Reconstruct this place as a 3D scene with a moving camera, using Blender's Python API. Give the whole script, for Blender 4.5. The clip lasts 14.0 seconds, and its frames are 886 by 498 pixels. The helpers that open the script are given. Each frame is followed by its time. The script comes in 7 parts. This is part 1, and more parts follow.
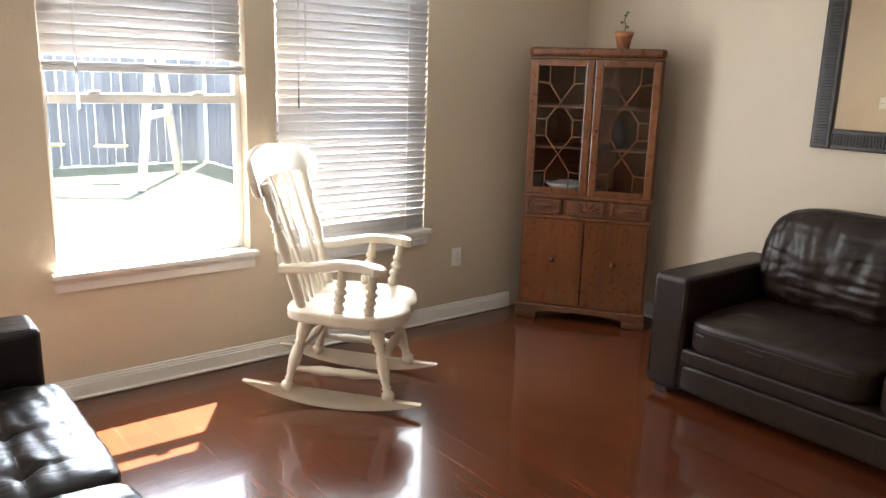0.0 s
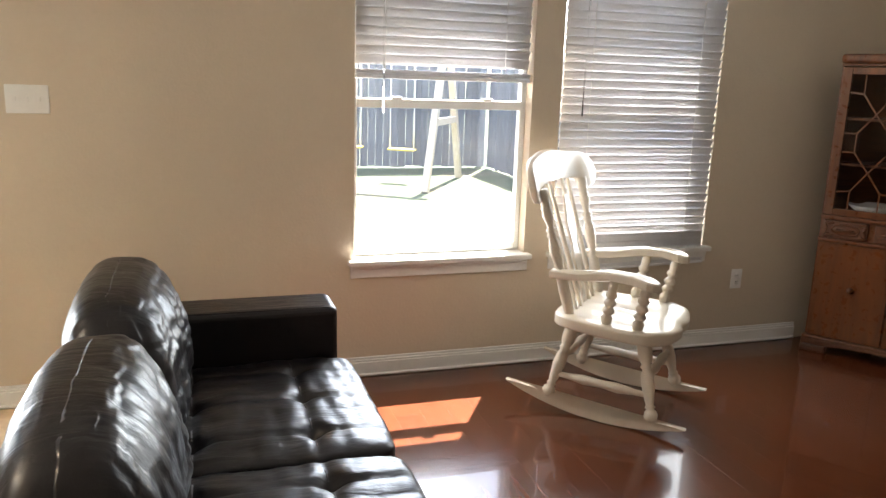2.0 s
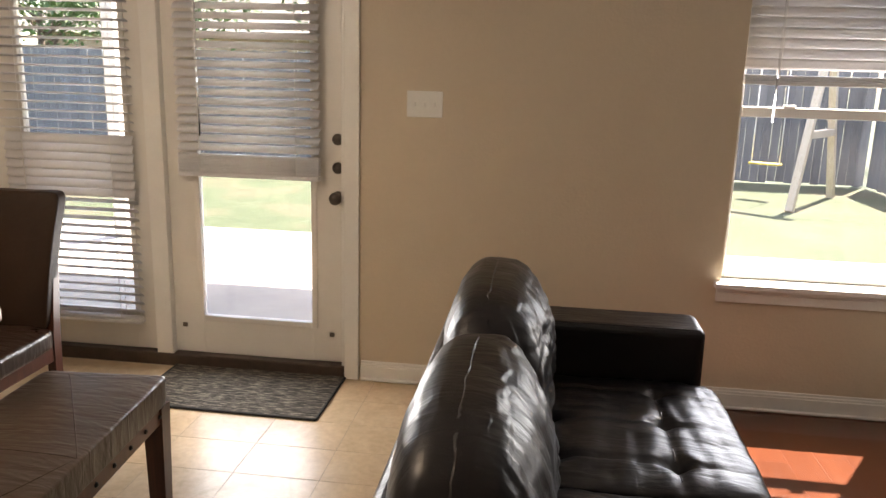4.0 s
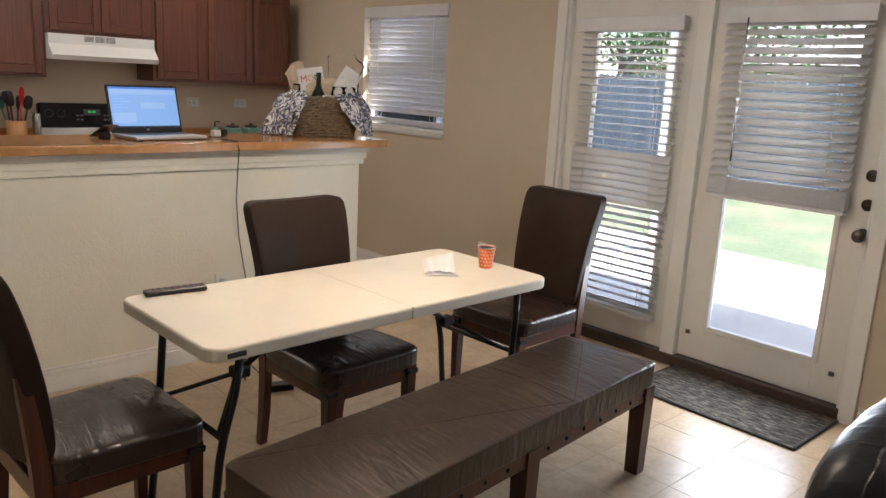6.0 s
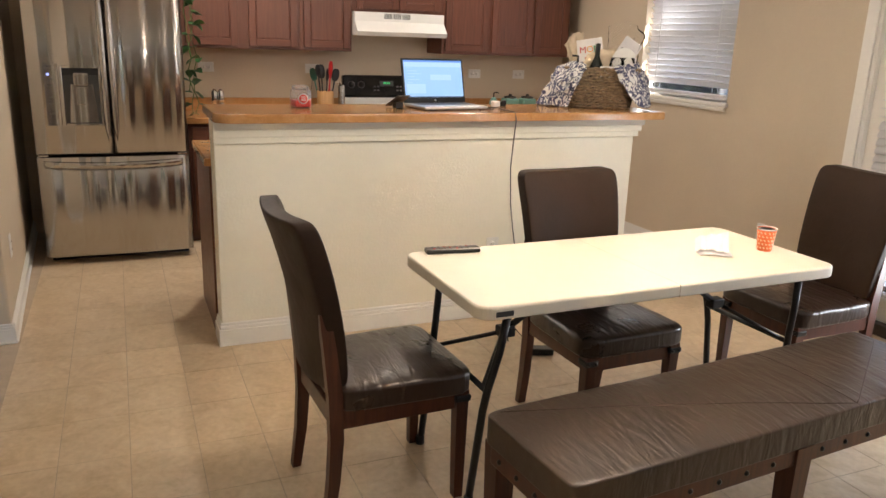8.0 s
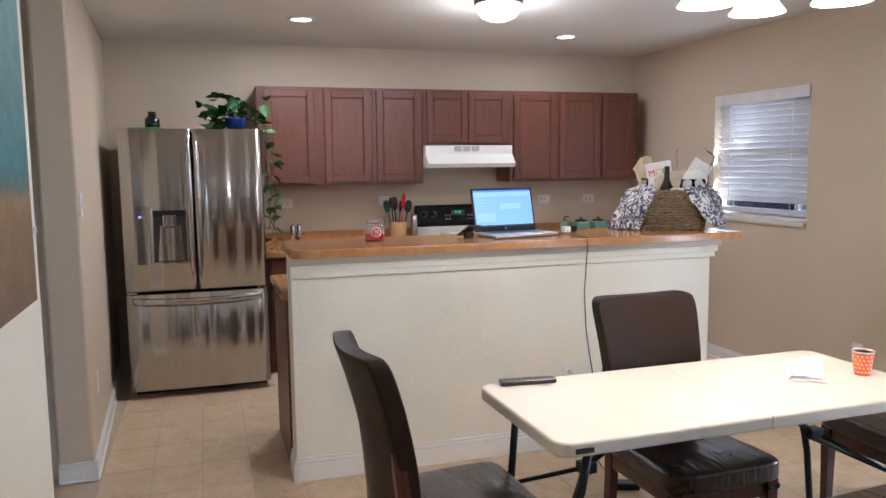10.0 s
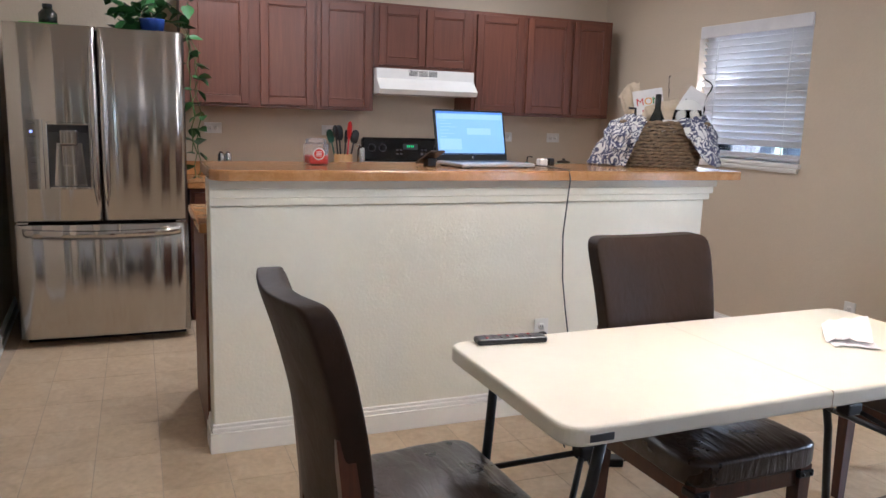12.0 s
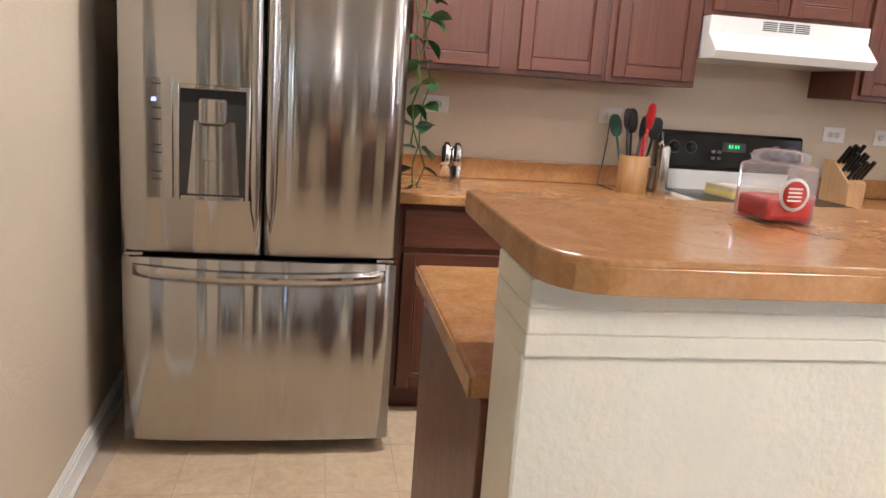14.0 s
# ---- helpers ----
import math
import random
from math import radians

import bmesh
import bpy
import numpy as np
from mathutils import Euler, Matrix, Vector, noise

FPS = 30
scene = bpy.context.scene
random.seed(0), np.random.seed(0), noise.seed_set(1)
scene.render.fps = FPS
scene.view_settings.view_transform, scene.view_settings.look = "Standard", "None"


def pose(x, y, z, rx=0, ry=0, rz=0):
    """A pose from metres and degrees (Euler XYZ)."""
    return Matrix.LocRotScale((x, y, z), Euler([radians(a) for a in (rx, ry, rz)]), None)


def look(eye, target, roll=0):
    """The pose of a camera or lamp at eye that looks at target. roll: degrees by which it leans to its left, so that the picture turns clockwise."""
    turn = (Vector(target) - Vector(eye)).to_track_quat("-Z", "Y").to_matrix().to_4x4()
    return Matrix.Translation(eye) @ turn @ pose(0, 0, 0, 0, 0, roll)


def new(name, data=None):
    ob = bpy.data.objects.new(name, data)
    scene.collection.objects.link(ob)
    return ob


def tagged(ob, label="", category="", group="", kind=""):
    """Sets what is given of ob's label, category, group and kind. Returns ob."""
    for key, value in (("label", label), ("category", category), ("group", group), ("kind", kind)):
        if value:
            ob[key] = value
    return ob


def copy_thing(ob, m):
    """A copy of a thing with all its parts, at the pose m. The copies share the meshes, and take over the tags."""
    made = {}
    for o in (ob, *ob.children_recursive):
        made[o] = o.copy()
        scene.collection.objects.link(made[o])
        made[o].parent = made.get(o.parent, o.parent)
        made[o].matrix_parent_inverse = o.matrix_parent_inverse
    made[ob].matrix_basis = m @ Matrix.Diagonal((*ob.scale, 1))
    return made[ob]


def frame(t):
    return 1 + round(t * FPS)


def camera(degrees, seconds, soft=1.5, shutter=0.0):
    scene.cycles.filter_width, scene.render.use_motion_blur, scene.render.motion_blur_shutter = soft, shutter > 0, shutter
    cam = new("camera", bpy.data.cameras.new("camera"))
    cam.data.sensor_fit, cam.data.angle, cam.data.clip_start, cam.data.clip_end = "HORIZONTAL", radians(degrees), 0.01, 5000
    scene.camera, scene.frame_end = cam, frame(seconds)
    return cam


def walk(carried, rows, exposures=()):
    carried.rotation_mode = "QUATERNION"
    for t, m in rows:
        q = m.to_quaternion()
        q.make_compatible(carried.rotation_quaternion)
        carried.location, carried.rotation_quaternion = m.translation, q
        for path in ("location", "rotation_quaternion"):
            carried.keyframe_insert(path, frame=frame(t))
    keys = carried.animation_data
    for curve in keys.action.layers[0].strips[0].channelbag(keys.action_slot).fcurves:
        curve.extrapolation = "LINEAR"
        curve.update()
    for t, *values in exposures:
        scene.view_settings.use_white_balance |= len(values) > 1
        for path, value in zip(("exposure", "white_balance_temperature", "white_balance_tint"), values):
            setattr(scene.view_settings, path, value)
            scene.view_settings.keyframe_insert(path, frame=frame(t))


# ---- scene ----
cam = camera(60.4, 14.0)
PATH = [
    (0, (0.075, 0.056, 1.518), (1.287, 1.583, 1.072), 1.7),
    (0.5, (0.037, 0.073, 1.514), (1.158, 1.669, 1.073), 1.7),
    (1, (0.01, 0.075, 1.513), (1.003, 1.756, 1.079), 2.2),
    (1.5, (0.024, 0.072, 1.51), (0.855, 1.84, 1.083), 2.4),
    (2, (0.041, 0.074, 1.502), (0.652, 1.927, 1.062), 1.9),
    (2.2, (0.033, 0.085, 1.513), (0.548, 1.965, 1.067), 1.6),
    (4.3, (-0.079, 0.192, 1.488), (-0.56, 2.081, 1.042), 1.4),
    (4.5, (-0.051, 0.19, 1.494), (-0.72, 2.02, 1.043), 1.1),
    (5, (0.001, 0.128, 1.502), (-1.058, 1.767, 1.065), 0.9),
    (5.5, (0.08, 0.023, 1.504), (-1.206, 1.498, 1.088), 1.3),
    (6, (0.177, -0.092, 1.503), (-1.245, 1.246, 1.072), 3.0),
    (6.5, (0.214, -0.131, 1.505), (-1.323, 1.055, 1.022), 4.1),
    (7, (0.218, -0.135, 1.501), (-1.411, 0.9, 0.979), 3.9),
    (7.5, (0.215, -0.134, 1.503), (-1.494, 0.756, 0.97), 2.9),
    (8, (0.214, -0.135, 1.508), (-1.559, 0.622, 0.976), 2.0),
    (8.5, (0.203, -0.14, 1.509), (-1.618, 0.51, 0.996), 1.2),
    (9, (0.201, -0.144, 1.531), (-1.666, 0.443, 1.119), 0.2),
    (9.2, (0.204, -0.143, 1.541), (-1.68, 0.427, 1.188), 0.0),
    (11.3, (0.064, -0.002, 1.455), (-1.827, 0.634, 1.309), -1.5),
    (11.5, (-0.07, 0.016, 1.415), (-1.947, 0.666, 1.176), -1.3),
    (12, (-0.429, 0.009, 1.367), (-2.258, 0.744, 1.024), 1.8),
    (12.5, (-0.955, 0.094, 1.32), (-2.831, 0.662, 0.922), 2.2),
    (13, (-1.516, 0.064, 1.329), (-3.432, 0.468, 0.923), 2.9),
    (13.5, (-2.105, 0.087, 1.342), (-4.015, 0.486, 0.906), 4.4),
    (14, (-2.569, 0.0, 1.32), (-4.498, 0.322, 0.903), 4.1),
]
EXPOSURE = [(0.0, 4.02, 6600, 9), (1.0, 3.72, 6650, 9), (2.0, 3.48, 6700, 10), (4.4, 2.72, 7450, 17), (5.4, 2.78, 6550, 14), (6.2, 2.82, 6200, 12), (7.5, 3.33, 6650, 14), (8.5, 3.45, 6400, 11), (9.2, 3.42, 5650, 13), (11.5, 3.25, 5350, 14), (12.3, 3.4, 5400, 13), (13.5, 3.61, 6600, 14), (14.0, 3.9, 5850, 14)]
walk(cam, [(t, look(eye, target, roll)) for t, eye, target, roll in PATH], EXPOSURE)

# ---- world, sun, lamps and exposure ----
world = bpy.data.worlds.new("world")
scene.world = world
world.use_nodes = True
wn = world.node_tree.nodes
sky = wn.new("ShaderNodeTexSky")
sky.sky_type, sky.sun_disc = "NISHITA", False
sky.sun_elevation, sky.sun_rotation = radians(56), radians(32.6)
sky.air_density, sky.dust_density = 1.0, 1.5
wn["Background"].inputs["Strength"].default_value = 0.15
world.node_tree.links.new(sky.outputs["Color"], wn["Background"].inputs["Color"])

sun = new("sun", bpy.data.lights.new("sun", "SUN"))
sun.data.energy, sun.data.angle, sun.data.color = 5.0, radians(0.6), (1.0, 0.965, 0.91)
sun.matrix_world = look((0, 0, 0), (-0.364, -0.569, -1.0))


def bulb(x, y, z, watts, size, colour=(1.0, 0.92, 0.82)):
    ob = new("bulb_light", bpy.data.lights.new("bulb_light", "POINT"))
    ob.data.energy, ob.data.shadow_soft_size, ob.data.color = watts, size, colour
    ob.location = (x, y, z)
    return ob


def can_light(x, y, z, watts, size):
    ob = new("downlight", bpy.data.lights.new("downlight", "AREA"))
    ob.data.shape, ob.data.size, ob.data.energy, ob.data.color = "DISK", size, watts, (1.0, 0.93, 0.83)
    ob.location = (x, y, z)
    return ob


def sky_pane(x0, x1, z0, z1, watts, y=3.60):
    """Added area lamp just inside a window's opening, standing in for sky light."""
    ob = new("sky_fill_lamp", bpy.data.lights.new("sky_fill_lamp", "AREA"))
    ob.data.shape, ob.data.size, ob.data.size_y = "RECTANGLE", x1 - x0, z1 - z0
    ob.data.energy, ob.data.color = watts, (0.86, 0.93, 1.0)
    ob.matrix_world = look(((x0 + x1) / 2, y, (z0 + z1) / 2), ((x0 + x1) / 2, 0, (z0 + z1) / 2))


# added fill lamps on the room side of the blinds, to brighten the rooms
sky_pane(1.92, 2.76, 0.65, 2.0, 2.7)
sky_pane(0.80, 1.35, 0.65, 1.45, 1.7, 3.66)
sky_pane(-4.82, -3.97, 1.2, 1.99, 0.2)
sky_pane(-1.73, -1.155, 0.30, 0.95, 2.0)


# ---- materials ----
class Mat:
    """A node material with a Principled shader and a short way to add textures."""

    def __init__(self, name, base, rough=0.5, metal=0.0, **extra):
        self.m = bpy.data.materials.new(name)
        self.m.use_nodes = True
        self.t = self.m.node_tree
        self.p = self.t.nodes["Principled BSDF"]
        self.p.inputs["Base Color"].default_value = (*base, 1)
        self.p.inputs["Roughness"].default_value = rough
        self.p.inputs["Metallic"].default_value = metal
        for key, value in extra.items():
            self.p.inputs[key.replace("_", " ")].default_value = value
        self.base, self.rough = base, rough
        self.normal = None
        self.pos = self.t.nodes.new("ShaderNodeNewGeometry").outputs["Position"]

    def link(self, a, b):
        self.t.links.new(a, b)

    def noise(self, scale, detail=4, stretch=(1, 1, 1), rough=0.55, distort=0.0):
        n = self.t.nodes.new("ShaderNodeTexNoise")
        n.inputs["Scale"].default_value, n.inputs["Detail"].default_value = scale, detail
        n.inputs["Roughness"].default_value, n.inputs["Distortion"].default_value = rough, distort
        mp = self.t.nodes.new("ShaderNodeMapping")
        mp.inputs["Scale"].default_value = stretch
        self.link(self.pos, mp.inputs["Vector"])
        self.link(mp.outputs["Vector"], n.inputs["Vector"])
        return n.outputs["Fac"]

    def ramp(self, fac, stops):
        r = self.t.nodes.new("ShaderNodeValToRGB")
        while len(r.color_ramp.elements) < len(stops):
            r.color_ramp.elements.new(0.5)
        for e, (at, col) in zip(r.color_ramp.elements, stops):
            e.position, e.color = at, (*col, 1)
        self.link(fac, r.inputs["Fac"])
        return r.outputs["Color"]

    def mix(self, fac, a, b, mode="MIX"):
        n = self.t.nodes.new("ShaderNodeMix")
        n.data_type, n.blend_type = "RGBA", mode
        for value, k in ((fac, 0), (a, 6), (b, 7)):
            if isinstance(value, bpy.types.NodeSocket):
                self.link(value, n.inputs[k])
            else:
                n.inputs[k].default_value = value if k == 0 else (*value, 1)
        return n.outputs[2]

    def colour(self, socket):
        self.link(socket, self.p.inputs["Base Color"])
        return self

    def bump(self, height, strength, distance=0.002):
        b = self.t.nodes.new("ShaderNodeBump")
        b.inputs["Strength"].default_value, b.inputs["Distance"].default_value = strength, distance
        self.link(height, b.inputs["Height"])
        if self.normal is not None:
            self.link(self.normal, b.inputs["Normal"])
        self.normal = b.outputs["Normal"]
        self.link(self.normal, self.p.inputs["Normal"])
        return self

    def roughness(self, fac, lo, hi):
        r = self.t.nodes.new("ShaderNodeMapRange")
        r.inputs["To Min"].default_value, r.inputs["To Max"].default_value = lo, hi
        self.link(fac, r.inputs["Value"])
        self.link(r.outputs["Result"], self.p.inputs["Roughness"])
        return self

    def random(self):
        return self.t.nodes.new("ShaderNodeObjectInfo").outputs["Random"]

    def speckle(self, amount=0.12, scale=9.0, fine=90.0):
        """Two scales of faint tone variation round the base colour."""
        b = self.base
        lo, hi = tuple(c * (1 - amount) for c in b), tuple(min(1, c * (1 + amount)) for c in b)
        wide = self.ramp(self.noise(scale), [(0.3, lo), (0.7, hi)])
        tiny = self.ramp(self.noise(fine), [(0.35, (1 - amount / 2,) * 3), (0.65, (1, 1, 1))])
        return self.colour(self.mix(1.0, wide, tiny, "MULTIPLY"))


def paint(name, base, rough=0.6, peel=0.25):
    m = Mat(name, base, rough).speckle(0.035, 1.3, 40)
    return m.bump(m.noise(75, 3), peel, 0.004).m


def wood(name, dark, light, along, rough=0.35, spread=0.25, grain=1.0, coat=0.0, fleck=0.24):
    """along: 0, 1 or 2, the axis of the grain."""
    m = Mat(name, light, rough, Coat_Weight=coat)
    st = [14.0 * grain] * 3
    st[along] = 0.9 * grain
    g = m.noise(2.2, 6, st, 0.62, 0.6)
    fine = [90.0 * grain] * 3
    fine[along] = 3.0 * grain
    f = m.noise(2.0, 3, fine)
    c = m.ramp(g, [(0.28, dark), (0.52, tuple((a + b) / 2 for a, b in zip(dark, light))), (0.75, light)])
    c = m.mix(fleck, c, m.ramp(f, [(0.3, (0.45, 0.42, 0.4)), (0.7, (1, 1, 1))]), "MULTIPLY")
    tone = m.ramp(m.random(), [(0.0, (1 - spread,) * 3), (1.0, (1, 1, 1))])
    m.colour(m.mix(1.0, c, tone, "MULTIPLY"))
    m.roughness(m.noise(30), rough * 0.8, rough * 1.25)
    return m.bump(f, 0.12, 0.001).m


def leather(name, base, rough=0.33, folds=0.0, gloss=0.5):
    m = Mat(name, base, rough, Specular_IOR_Level=gloss).speckle(0.16, 4, 60)
    if folds:
        m.bump(m.noise(5.5, 2, (1.0, 4.2, 1.0), 0.5, 0.9), folds, 0.014)
    m.roughness(m.noise(6), rough * 0.8, rough * 1.35)
    m.bump(m.noise(14, 4, (1, 1.6, 1), 0.6, 0.8), 0.22, 0.010)
    return m.bump(m.noise(320, 2), 0.16, 0.0012).m


WALL = paint("wall_paint", (0.61, 0.515, 0.395), 0.6, 0.35)
WALL_WHITE = paint("off_white_wall_paint", (0.80, 0.77, 0.665), 0.6, 0.4)
CEILING = paint("ceiling_paint", (0.78, 0.76, 0.72), 0.8, 0.5)
TRIM = Mat("white_trim_paint", (0.80, 0.785, 0.75), 0.35).speckle(0.04, 3, 50).m
DOOR = Mat("white_door_paint", (0.76, 0.73, 0.68), 0.4).speckle(0.04, 3, 50).m
BLIND = Mat("blind_slat_white", (0.74, 0.735, 0.75), 0.45, Transmission_Weight=0.0, Subsurface_Weight=0.0)
BLIND = BLIND.speckle(0.05, 8, 60).m
VINYL = Mat("white_vinyl_sash", (0.78, 0.78, 0.76), 0.4).speckle(0.03).m
THRESH = Mat("dark_bronze_threshold", (0.06, 0.04, 0.028), 0.45).speckle(0.2, 20, 120).m

PLANK = wood("cherry_laminate", (0.086, 0.0205, 0.007), (0.132, 0.034, 0.0105), 1, 0.20, 0.22, 1.0, 0.45, 0.06)
UNDERLAY = Mat("dark_brown_underlay", (0.09, 0.022, 0.010), 0.7).speckle(0.15, 20, 90).m
CHERRY = wood("cherry_cabinet_door", (0.108, 0.034, 0.018), (0.19, 0.065, 0.035), 2, 0.38, 0.18, 1.6)
CHERRY_H = wood("cherry_cabinet_rail", (0.108, 0.034, 0.018), (0.185, 0.063, 0.034), 1, 0.38, 0.18, 1.6)
WALNUT = wood("walnut_veneer", (0.085, 0.024, 0.007), (0.215, 0.066, 0.016), 2, 0.28, 0.25, 0.75, 0.3, 0.14)
WALNUT_DARK = wood("dark_walnut_trim", (0.06, 0.02, 0.008), (0.17, 0.06, 0.02), 0, 0.35, 0.1, 1.6)
CHAIRWOOD = wood("dark_cherry_chair_wood", (0.05, 0.013, 0.007), (0.125, 0.036, 0.017), 2, 0.33, 0.2, 1.8)
LEATHER = leather("brown_bonded_leather", (0.029, 0.0155, 0.0088), 0.47, 0.0, 0.17)
CREASED = leather("creased_brown_leather", (0.031, 0.0165, 0.0105), 0.27, 0.42, 0.55)
# bench leather: base colour raised to hold the sheen on its top
BENCH = leather("sheen_lightened_brown_leather", (0.052, 0.033, 0.022), 0.31, 0.42, 0.5)
SOFA_NEAR = leather("black_brown_leather", (0.011, 0.0085, 0.0095), 0.32, 0.26, 0.42)
SOFA_FAR = leather("espresso_leather", (0.021, 0.012, 0.0085), 0.38, 0.16, 0.34)
STITCH = Mat("grey_stitching", (0.16, 0.15, 0.16), 0.6).speckle(0.15, 60, 200).m
SEAM = Mat("dull_seam_thread", (0.022, 0.021, 0.024), 0.6).speckle(0.15, 60, 200).m
IVORY = Mat("ivory_enamel", (0.70, 0.61, 0.49), 0.28, Coat_Weight=0.3).speckle(0.05, 6, 40).m

m = Mat("beige_vinyl_tile", (0.50, 0.39, 0.27), 0.34)
c = m.ramp(m.noise(7, 7, (1, 1, 1), 0.65, 1.2), [(0.3, (0.61, 0.455, 0.29)), (0.5, (0.70, 0.54, 0.365)), (0.72, (0.76, 0.62, 0.45))])
c = m.mix(0.6, c, m.ramp(m.noise(38, 5), [(0.35, (0.82, 0.79, 0.75)), (0.65, (1, 1, 1))]), "MULTIPLY")
c = m.mix(1.0, c, m.ramp(m.random(), [(0, (0.93, 0.93, 0.92)), (1, (1, 1, 1))]), "MULTIPLY")
m.colour(c).roughness(m.noise(12), 0.24, 0.38).bump(m.noise(60), 0.08, 0.001)
TILE = m.m
GROUT = Mat("pale_grout", (0.53, 0.42, 0.31), 0.8).speckle(0.1, 10, 120).m

m = Mat("golden_laminate_counter", (0.52, 0.27, 0.11), 0.16)
c = m.ramp(m.noise(14, 8, (1, 1, 1), 0.7, 0.8), [(0.28, (0.43, 0.205, 0.075)), (0.48, (0.50, 0.255, 0.10)), (0.62, (0.55, 0.30, 0.13)), (0.8, (0.61, 0.38, 0.19))])
c = m.mix(0.5, c, m.ramp(m.noise(120, 3), [(0.35, (0.75, 0.7, 0.65)), (0.65, (1, 1, 1))]), "MULTIPLY")
m.colour(c).roughness(m.noise(20), 0.12, 0.2)
COUNTER = m.m

m = Mat("brushed_steel", (0.47, 0.45, 0.43), 0.30, 1.0, Anisotropic=0.9, Anisotropic_Rotation=0.25)
tan = m.t.nodes.new("ShaderNodeTangent")
tan.direction_type, tan.axis = "RADIAL", "Z"
m.link(tan.outputs["Tangent"], m.p.inputs["Tangent"])
m.roughness(m.noise(4.0, 3), 0.15, 0.2)
m.bump(m.noise(2.0, 1, (1.0, 3.6, 0.09)), 1.0, 0.052)
STEEL = m.m
CHROME = Mat("chrome", (0.75, 0.75, 0.75), 0.08, 1.0).m
# metal darkened to carry the shade inside the dispenser recess
SATIN = Mat("shade_darkened_metal", (0.075, 0.072, 0.07), 0.42, 0.7).speckle(0.08, 20, 90).m
BRONZE = Mat("aged_bronze", (0.12, 0.10, 0.085), 0.35, 0.9).speckle(0.2, 40, 150).m
GREY_PLASTIC = Mat("dark_grey_plastic", (0.045, 0.045, 0.047), 0.4).speckle(0.1, 20, 90).m
BLACK = Mat("black_plastic", (0.012, 0.012, 0.013), 0.3).speckle(0.15, 20, 90).m
BLACK_GLASS = Mat("black_glass_panel", (0.006, 0.006, 0.007), 0.12).m
BLACK_MATT = Mat("black_side_panel", (0.010, 0.010, 0.010), 0.7).speckle(0.15, 20, 90).m
BLACK_STEEL = Mat("black_powder_coat", (0.018, 0.018, 0.02), 0.35, 0.3).speckle(0.15, 20, 90).m
WHITE = Mat("white_plastic", (0.80, 0.79, 0.76), 0.35).speckle(0.03, 10, 60).m
ENAMEL = Mat("white_enamel", (0.82, 0.81, 0.78), 0.18).speckle(0.02, 10, 60).m
TABLETOP = Mat("almond_blow_moulded_plastic", (0.75, 0.695, 0.585), 0.42).speckle(0.03, 6, 60)
TABLETOP = TABLETOP.bump(TABLETOP.noise(160, 2), 0.10, 0.001).m
TEAL = Mat("teal_glaze", (0.16, 0.33, 0.27), 0.3).speckle(0.1, 20, 100).m
TERRACOTTA = Mat("terracotta", (0.42, 0.165, 0.075), 0.8).speckle(0.15, 25, 120).m
SOIL = Mat("potting_soil", (0.04, 0.028, 0.02), 0.95).speckle(0.3, 60, 200).m
BAMBOO = wood("bamboo", (0.36, 0.18, 0.06), (0.55, 0.31, 0.12), 2, 0.45, 0.1, 2.0)
BEECH = wood("beech_block", (0.50, 0.29, 0.13), (0.66, 0.43, 0.23), 2, 0.5, 0.1, 2.0)
RED = Mat("red_silicone", (0.45, 0.02, 0.02), 0.4).speckle(0.1, 20, 90).m
GREEN_P = Mat("dark_green_silicone", (0.02, 0.10, 0.07), 0.4).speckle(0.1, 20, 90).m
GREEN_TRAY = Mat("bright_green_plastic", (0.10, 0.32, 0.05), 0.4).speckle(0.1, 20, 90).m
WAX = Mat("red_candle_wax", (0.62, 0.045, 0.03), 0.45, Subsurface_Weight=0.15).speckle(0.12, 20, 90).m
PAPER = Mat("white_paper", (0.80, 0.77, 0.76), 0.7).speckle(0.04, 20, 90).m
KRAFT = Mat("beige_card", (0.62, 0.50, 0.36), 0.7).speckle(0.1, 20, 90).m
LEAF = Mat("pothos_leaf", (0.022, 0.085, 0.02), 0.38).speckle(0.35, 25, 90).m
STEM = Mat("green_stem", (0.08, 0.16, 0.04), 0.6).speckle(0.2, 30, 90).m
BLUE_POT = Mat("blue_glazed_pot", (0.02, 0.05, 0.22), 0.2).speckle(0.1, 30, 90).m
CUP = Mat("orange_paper_cup", (0.80, 0.17, 0.045), 0.5)
CUP_LIGHT = Mat("pale_orange_dots", (0.92, 0.55, 0.33), 0.5).speckle(0.04).m
CUP = CUP.speckle(0.05).m
ALU = Mat("silver_laptop_shell", (0.62, 0.61, 0.60), 0.35, 0.8).speckle(0.03, 20, 90).m
STRAW = Mat("woven_seagrass", (0.24, 0.165, 0.095), 0.7).speckle(0.4, 60, 240)
STRAW = STRAW.bump(STRAW.noise(240, 3, (1, 1, 0.4)), 0.5, 0.003).m
BOTTLE = Mat("dark_bottle_glass", (0.012, 0.015, 0.012), 0.08).m
MIRROR_GLASS = Mat("mirror_silver", (0.88, 0.88, 0.87), 0.02, 1.0).m
m = Mat("ebony_carved_frame", (0.020, 0.013, 0.010), 0.35)
m.speckle(0.3, 30, 150)
FRAME_DARK = m.m

m = Mat("blue_white_printed_cloth", (0.75, 0.74, 0.74), 0.85)
c = m.ramp(m.noise(17, 2, (1, 1, 1), 0.5, 2.2), [(0.40, (0.74, 0.72, 0.69)), (0.44, (0.06, 0.065, 0.12)), (0.55, (0.08, 0.085, 0.16)), (0.59, (0.70, 0.69, 0.68))])
m.colour(c).bump(m.noise(500), 0.2, 0.001)
CLOTH = m.m

